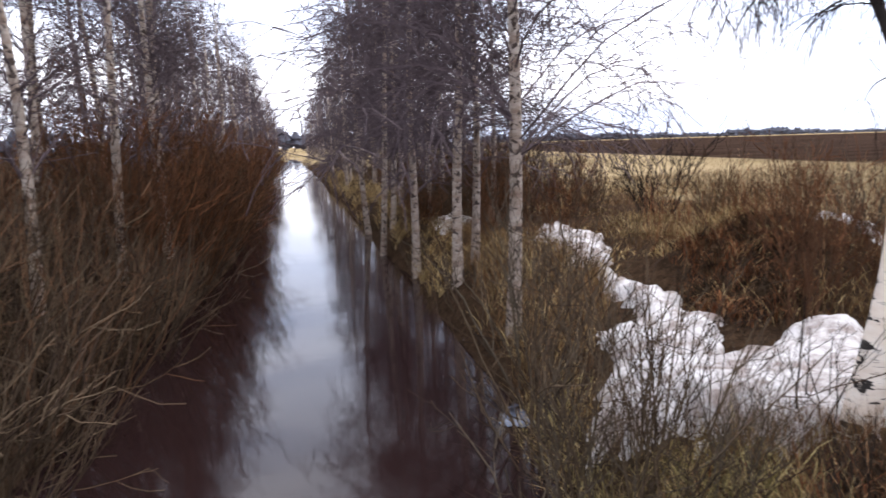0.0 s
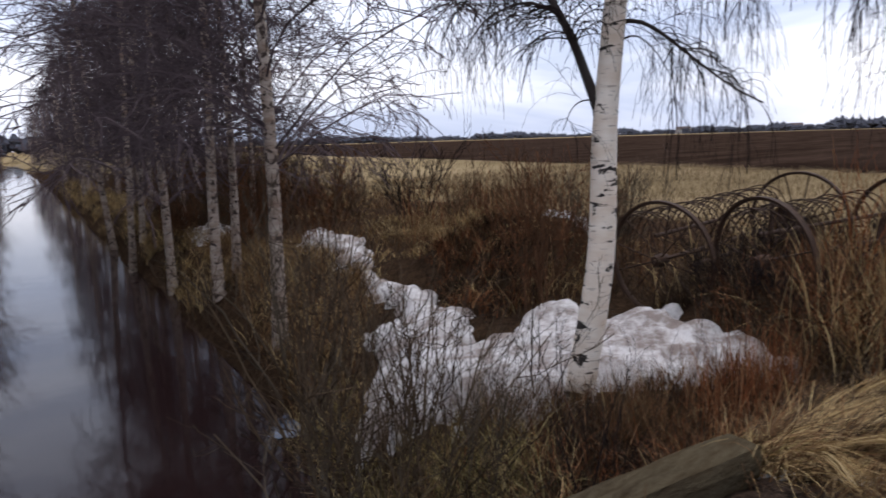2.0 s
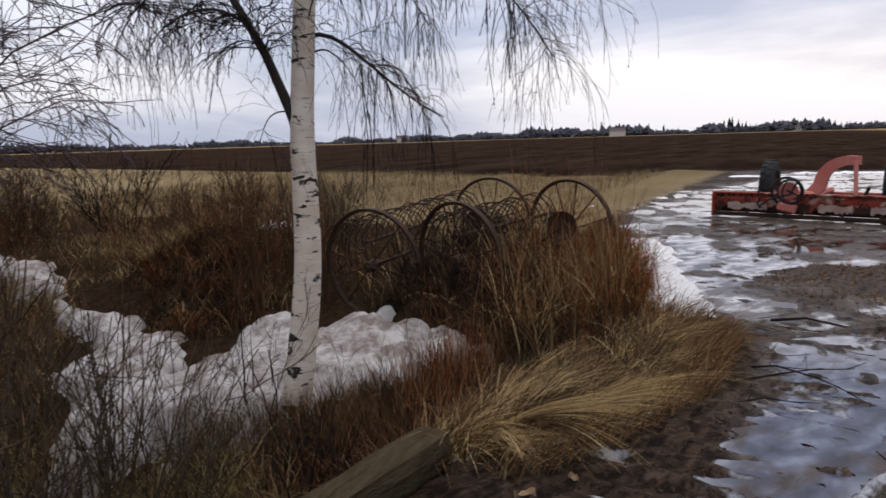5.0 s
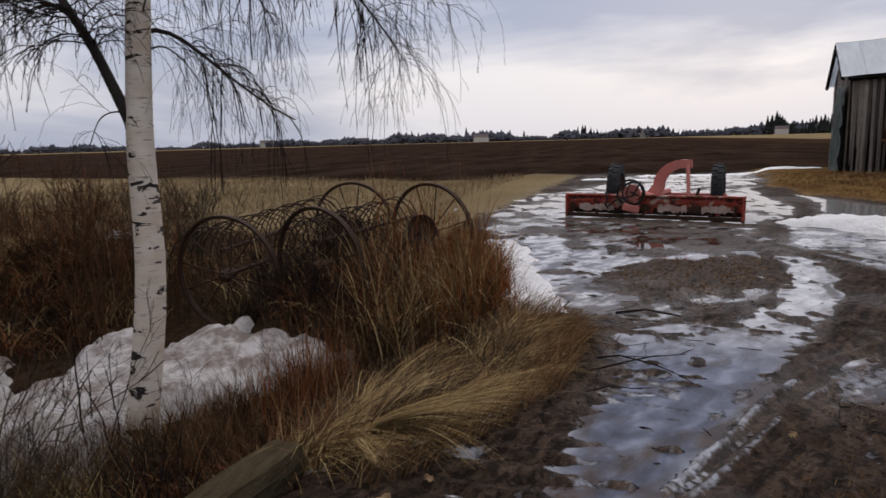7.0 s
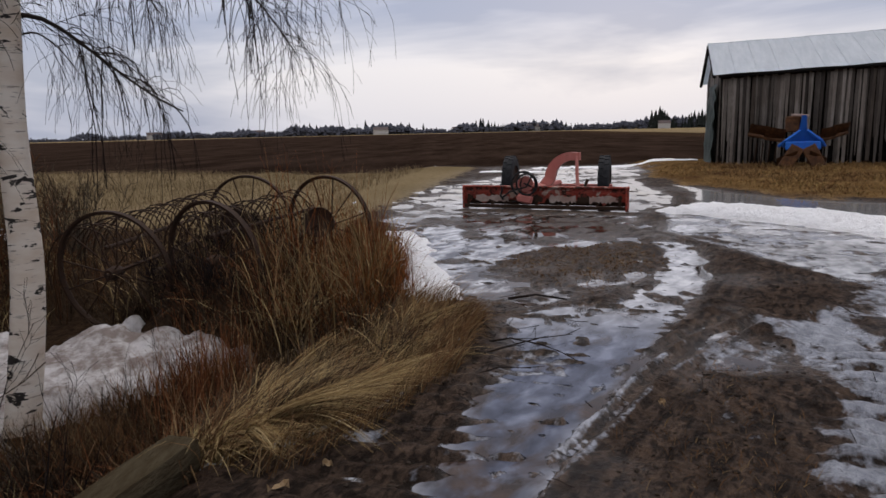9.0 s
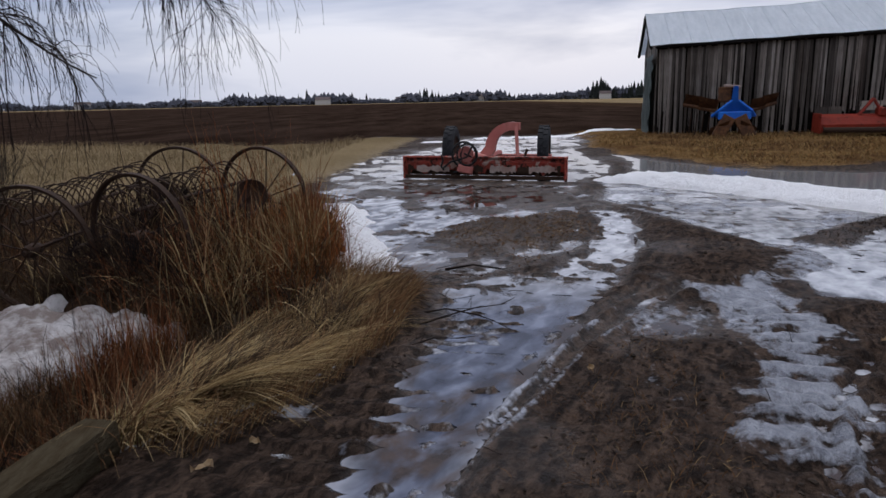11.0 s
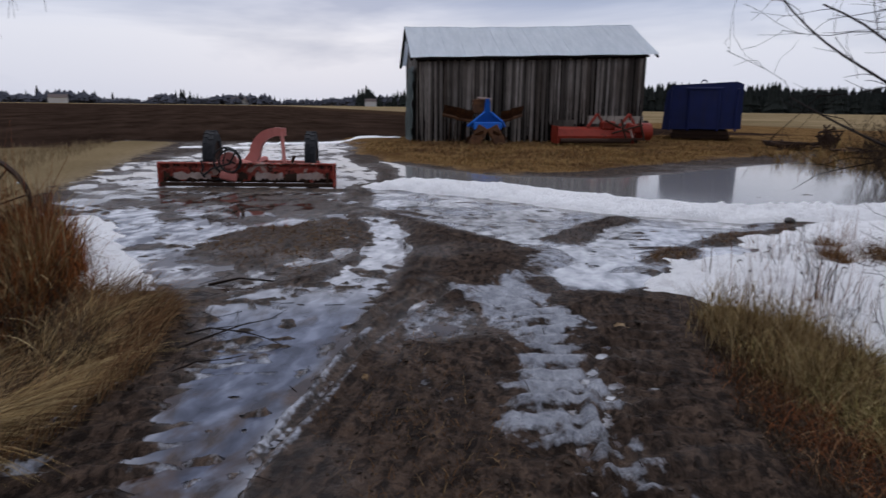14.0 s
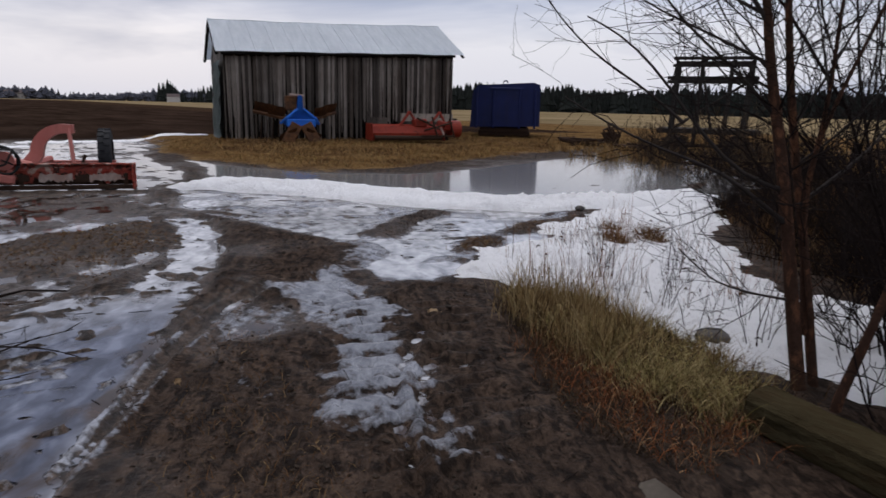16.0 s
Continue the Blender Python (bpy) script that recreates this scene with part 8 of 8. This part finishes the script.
def hay_wagon():
    a0, a1, dist = radians(143.6), radians(149.6), 21.0
    p0 = Vector((-0.26 + dist * math.sin(a0), -0.54 + dist * math.cos(a0), 0))
    p1 = Vector((-0.26 + dist * math.sin(a1), -0.54 + dist * math.cos(a1), 0))
    w = (p1 - p0).length
    turn = math.degrees(math.atan2((p1 - p0).y, (p1 - p0).x))
    z = gz(p0.x, p0.y)
    ob = thing("wagon_frame", "dark timber hay wagon frame with railed top", "wagon", Matrix.Translation((p0.x, p0.y, z)) @ pose(0, 0, 0, 0, 0, turn))
    top = 2.98 - z
    for x in (0.08, w * 0.35, w * 0.72, w - 0.08):
        for y in (0.0, 1.9):
            part("post", box((x, y, (top - 0.5) / 2 + 0.5), (0.09, 0.09, top - 0.5), (0, 2, 0)), M_GREYWOOD, ob)
    for zz, sides in ((top, (0.0, 1.9)), (top - 0.20, (0.0,)), (top - 0.55, (0.0, 1.9)), (top - 0.66, (0.0,))):
        for y in sides:
            part("rail", box((w / 2, y, zz), (w + (0.25 if zz < top - 0.5 else 0.0), 0.06, 0.09)), M_GREYWOOD, ob)
    part("brace", tube([(0.1, -0.03, 1.0), (w * 0.9, -0.03, top - 0.7)], 0.04, 5), M_GREYWOOD, ob)
    part("brace", tube([(w * 0.35, -0.04, top - 0.05), (w * 0.55, -0.04, 0.9)], 0.04, 5), M_GREYWOOD, ob)
    part("bed", box((w / 2, 0.95, 0.95), (w + 0.6, 2.2, 0.14)), M_GREYWOOD, ob)
    for x in (0.2, w - 0.2):
        for y in (0.1, 1.8):
            wh = part("wheel", revolve([(-0.09, 0.2), (-0.09, 0.40), (0.09, 0.40), (0.09, 0.2)], "y", 24), M_RUBBER, ob)
            wh.location = (x, y, 0.42)
    part("axle", box((w / 2, 0.95, 0.5), (w - 0.2, 0.1, 0.1)), M_RUST, ob)


hay_wagon()


# low scrap and a wall of timber by the wagon
def scrap(label, azi, dist, w, h, seed):
    rng = np.random.default_rng(seed)
    a = radians(azi)
    x, y = -0.26 + dist * math.sin(a), -0.54 + dist * math.cos(a)
    ob = thing("scrap_implement", label, "scrap metal", pose(x, y, gz(x, y), 0, 0, -azi), "scrap on the turf")
    for k in range(9):
        p = rng.uniform(-w / 2, w / 2, 3)
        part("bar", tube([(p[0], 0.3 * p[2], 0.0), (p[1], 0.1 * p[0], h * rng.uniform(0.4, 0.8)), (p[2], 0.2, h * rng.uniform(0.6, 1.0))], 0.04, 5), M_RUST, ob)
    part("plate", box((0, 0.2, h * 0.35), (w * 0.6, 0.3, h * 0.5), (0, 10, 8), 0.04), M_RUST, ob)


scrap("rusty upright implement frame on the turf", 139.3, 27, 0.9, 0.95, 1)
scrap("rusty bent implement bars on the turf", 143.6, 24, 1.2, 0.8, 2)
scrap("rusty pile of iron bars in dead grass", 141.5, 25, 2.2, 0.35, 3)
scrap("rusty pile of iron bars in dead grass", 136.5, 27, 2.4, 0.35, 4)


def stone(x, y, r, seed, label):
    rng = np.random.default_rng(seed)
    bm = bmesh.new()
    bmesh.ops.create_icosphere(bm, subdivisions=2, radius=r)
    for v in bm.verts:
        v.co *= 1 + 0.18 * noise.noise(v.co * (2.2 / r) + Vector((seed, 0, 0)))
        v.co.z *= 0.62
    me = bpy.data.meshes.new("stone")
    bm.to_mesh(me)
    bm.free()
    me.materials.append(M_STONE)
    ob = new("stone", me)
    ob.matrix_world = pose(x, y, gz(x, y) + 0.30 * r, 0, 0, 50 * seed)
    tagged(ob, label, "stone")


stone(2.02, -4.30, 0.11, 1, "grey field stone half sunk in snow")
stone(2.9, -4.75, 0.05, 2, "small dark stone on the snow")
stone(2.3, -4.62, 0.045, 3, "small dark stone on the snow")
stone(2.0, -5.0, 0.05, 4, "small dark stone on the snow")
stone(6.4, -7.7, 0.07, 5, "small dark stone at the snow bank")


def leaf(x, y, size, turn, seed):
    bm = bmesh.new()
    rng = np.random.default_rng(seed)
    mid = [bm.verts.new((size * (t - 0.5), 0, 0.012 + 0.02 * math.sin(3 * t))) for t in np.linspace(0, 1, 6)]
    for s in (-1, 1):
        side = [bm.verts.new((size * (t - 0.5), s * size * 0.33 * math.sin(math.pi * min(1, t * 0.96 + 0.02)) * rng.uniform(0.8, 1.1), 0.02 + 0.03 * rng.random())) for t in np.linspace(0, 1, 6)]
        for i in range(5):
            q = (mid[i], mid[i + 1], side[i + 1], side[i])
            bm.faces.new(q if s > 0 else q[::-1])
    bmesh.ops.solidify(bm, geom=list(bm.faces), thickness=0.002)
    me = bpy.data.meshes.new("fallen_leaf")
    bm.to_mesh(me)
    bm.free()
    me.materials.append(M_LEAF)
    ob = new("fallen_leaf", me)
    ob.matrix_world = pose(x, y, gz(x, y) + 0.004, 12, 0, turn)
    tagged(ob, "pale dead leaf lying on the mud", "leaf", "fallen leaves")


for n, (x, y, size) in enumerate([(3.48, -3.13, 0.10), (2.19, 0.49, 0.09), (3.15, -1.29, 0.06), (2.45, 0.35, 0.05)]):
    leaf(x, y, size, 50 + 70 * n, n)


def twigs_on_ground():
    rng = np.random.default_rng(61)
    n = 130
    q = np.concatenate([scatter(rng, [(1.4, 0.6), (2.4, 0.8), (5.5, 0.1), (9, 0.5), (9, -3), (4.5, -4), (1.4, -3)], 90), scatter(rng, [(4.2, 0.0), (5.4, 0.2), (5.8, -0.4), (4.8, -0.9)], 40)])
    a, L = rng.uniform(0, 2 * np.pi, n), rng.uniform(0.04, 0.16, n) * np.where(np.arange(n) < 90, 1.0, 2.4)
    P = np.stack([np.stack([q[:, 0] + t * L * np.cos(a), q[:, 1] + t * L * np.sin(a), height(q[:, 0] + t * L * np.cos(a), q[:, 1] + t * L * np.sin(a)) + 0.006], -1) for t in (0, 0.33, 0.66, 1)], 1)
    P[..., 2] = np.maximum(P[..., 2], -0.02)
    me = mesh_from("ground_twigs", *tubes(P, np.full(P.shape[:2], 0.0022), 3), M_TWIG_MAIN)
    tagged(new("ground_twigs", me), "small dark twigs strewn over mud and ice", "twigs", kind="stuff")


twigs_on_ground()


def snow_litter():
    """Bits of stalk and leaf blown over the snow sheet."""
    rng = np.random.default_rng(66)
    pts = [(4.2, -4.3), (3.0, -4.5), (1.9, -4.2), (1.5, -5.2), (2.6, -5.8), (4.0, -7.2), (5.4, -9.0), (5.8, -7.6), (5.0, -5.4)]
    q = scatter(rng, pts, 130)
    n = len(q)
    a, L = rng.uniform(0, 2 * np.pi, n), rng.uniform(0.015, 0.09, n)
    base = height(q[:, 0], q[:, 1]) + 0.05
    P = np.stack([np.stack([q[:, 0] + t * L * np.cos(a), q[:, 1] + t * L * np.sin(a), base + 0.02 * math.sin(3 * t)], -1) for t in (0, 0.5, 1)], 1)
    R = np.repeat(rng.uniform(0.002, 0.009, n)[:, None], 3, 1) * np.array([0.5, 1.0, 0.4])
    tagged(new("snow_litter", mesh_from("snow_litter", *tubes(P, R, 4), M_WILLOW_DARK)), "dark bits of stalk and leaf strewn on the snow", "litter", kind="stuff")


snow_litter()


def mud_clods():
    """Lumps of churned mud over the dry parts of the yard, as one mesh."""
    rng = np.random.default_rng(62)
    bm = bmesh.new()
    bmesh.ops.create_icosphere(bm, subdivisions=1, radius=1.0)
    bm.verts.ensure_lookup_table()
    ico = np.array([v.co[:] for v in bm.verts])
    tri = np.array([[v.index for v in f.verts] for f in bm.faces])
    bm.free()
    q = scatter(rng, [(1.35, 0.6), (2.4, 0.75), (3.0, 0.15), (4.8, -0.3), (8.8, 0.3), (10.5, -2.0), (9.0, -4.2), (5.0, -4.2), (2.0, -2.9), (1.35, -2.8)], 15000)
    w = wetness(q[:, 0], q[:, 1])
    lump = fbm(q[:, 0] * 2.0, q[:, 1] * 2.0, 81)
    icy = np.maximum(step(poly_sd(q[:, 0], q[:, 1], PATCH_B), -0.05, 0.1), step(poly_sd(q[:, 0], q[:, 1], TRACK), -0.05, 0.1))
    in_rut = np.min([line_d(q[:, 0], q[:, 1], r) for r in RUTS], 0)
    q = q[(icy < 0.3) & (in_rut > 0.22) & (rng.random(len(q)) < np.clip(1.6 - np.hypot(q[:, 0], q[:, 1]) / 4.5, 0.12, 1)) & (rng.random(len(q)) < np.clip(0.9 - 0.85 * w + 1.2 * lump, 0.02, 1))][:900]
    n = len(q)
    far = np.hypot(q[:, 0], q[:, 1])
    r = rng.uniform(0.004, 0.012, n) * (0.8 + far / 20) * np.where(rng.random(n) < 0.12, 1.7, 1.0)
    shape = ico[None] * (1 + 0.35 * rng.normal(size=(n, len(ico), 1)).clip(-1, 1)) * (r[:, None] * rng.uniform(0.6, 1.5, (n, 3)))[:, None]
    shape[..., 2] *= 0.7
    v = shape + np.stack([q[:, 0], q[:, 1], height(q[:, 0], q[:, 1]) + 0.15 * r], -1)[:, None]
    f = tri[None] + (np.arange(n) * len(ico))[:, None, None]
    tagged(new("mud_clods", mesh_from("mud_clods", v.reshape(-1, 3), f.reshape(-1, 3), M_CLOD)), "dark clods of churned wet mud", "mud", kind="stuff")


mud_clods()


# ---- far tree lines and farms ----
def tree_line(name, label, a0, a1, dist, h, n, seed, material, conifer):
    """Far trees between two azimuths: ragged spires, or low feathery crowns."""
    rng = np.random.default_rng(seed)
    vs, fs, base = [], [], 0
    for i in range(n):
        a = radians(a0 + (a1 - a0) * (i + rng.uniform(-0.5, 0.5)) / n)
        d = dist * rng.uniform(0.96, 1.05)
        swell = (0.92 + 0.25 * (vnoise(np.array([a * 25.0]), np.array([seed * 1.0]), 5)[0] - 0.3)) if conifer and n > 100 else 0.75 + 0.9 * (vnoise(np.array([a * 40.0]), np.array([seed * 1.0]), 5)[0] - 0.3)
        hh = h * (rng.uniform(0.72, 1.0) if conifer else rng.uniform(0.6, 1.1)) * swell
        x, y = d * math.sin(a), d * math.cos(a)
        w = hh * (rng.uniform(0.20, 0.32) if conifer else rng.uniform(0.25, 0.5))
        for j in range(7):
            t0 = j / 7
            if conifer:
                ww, z0, z1, px, py = w * (1 - t0) * rng.uniform(0.8, 1.2) + 0.05, hh * t0, hh * min(1.0, t0 + 0.34), x, y
            else:
                px, py = x + rng.uniform(-w, w), y + rng.uniform(-w, w)
                z0 = hh * rng.uniform(-0.05, 0.55)
                z1, ww = z0 + hh * rng.uniform(0.25, 0.5), w * rng.uniform(0.35, 0.7)
            k = 6
            ring = [(px + ww * math.cos(2 * math.pi * q / k + j), py + ww * math.sin(2 * math.pi * q / k + j), z0 + (0.35 if not conifer else 0.0) * (z1 - z0) - 0.5 + rng.uniform(-0.06, 0.06) * hh) for q in range(k)]
            vs += ring + [(px, py, z1), (px, py, z0 - 0.5)]
            fs += [(base + q, base + (q + 1) % k, base + k) for q in range(k)] + [(base + (q + 1) % k, base + q, base + k + 1) for q in range(k)]
            base += k + 2
    return tagged(new(name, mesh_from(name, vs, fs, material)), label, "forest", kind="stuff")


for pts in ([(25.6, -1.6), (25.6, -3.9), (26.3, -8.3), (27.0, -8.5), (26.4, -4.0), (26.2, -1.6)], [(23.4, 0.6), (23.2, -0.6), (23.7, -2.2), (24.0, -2.0), (23.8, 0.4)]):
    snow_field("snow_patch", pts, 0.05, 0.15, M_SNOW_WHITE, "thin wet snow strip at the far edge of the yard", wob=0.5)
tree_line("far_forest", "dark conifer forest behind the far field", 121, 178, 330, 12.5, 520, 1, M_FOREST, True)
tree_line("far_forest", "dark conifer forest behind the far field", 118, 178, 345, 13.5, 480, 2, M_FOREST, True)
tree_line("far_trees", "distant hedge of bare trees on the horizon", 15, 70, 620, 6.5, 650, 3, M_FOREST_HAZY, False)
tree_line("far_trees", "distant hedge of bare trees on the horizon", 62, 122, 580, 8.5, 800, 4, M_FOREST_HAZY, False)
tree_line("far_spruces", "distant group of dark spruces", 88, 97, 600, 12, 26, 5, M_FOREST, True)
tree_line("far_spruces", "distant group of dark spruces", 102.5, 107.5, 560, 13, 26, 6, M_FOREST, True)
tree_line("far_spruces", "distant group of dark spruces", 74, 84, 640, 11, 14, 7, M_FOREST, True)
tree_line("far_trees", "bare wood closing the end of the ditch", -40, 22, 420, 14, 160, 8, M_FOREST_HAZY, False)
tree_line("far_trees", "wood behind the bridge", 178, 320, 420, 12, 160, 9, M_FOREST_HAZY, False)


def farmhouse(azi, dist, w, h):
    a = radians(azi)
    ob = thing("farmhouse", "distant pale farmhouse with a dark roof", "house", pose(dist * math.sin(a), dist * math.cos(a), -0.2, 0, 0, -azi), "far farmhouses")
    part("wall", box((0, 0, h / 2), (w, w * 0.6, h)), M_FARWALL, ob)
    bm = bmesh.new()
    v = [bm.verts.new(p) for p in ((-w / 2, -w * 0.34, h), (w / 2, -w * 0.34, h), (w / 2, w * 0.34, h), (-w / 2, w * 0.34, h), (-w / 2, 0, h * 1.55), (w / 2, 0, h * 1.55))]
    for q in ((0, 1, 5, 4), (2, 3, 4, 5), (0, 4, 3), (1, 2, 5), (3, 2, 1, 0)):
        bm.faces.new([v[i] for i in q])
    part("roof", bm, M_FARROOF, ob)


for azi, dist, w, h in ((80, 540, 12, 4), (86.5, 590, 9, 3.5), (93, 570, 14, 4), (70, 600, 10, 4), (103.5, 540, 9, 4), (62, 600, 12, 4)):
    farmhouse(azi, dist, w, h)
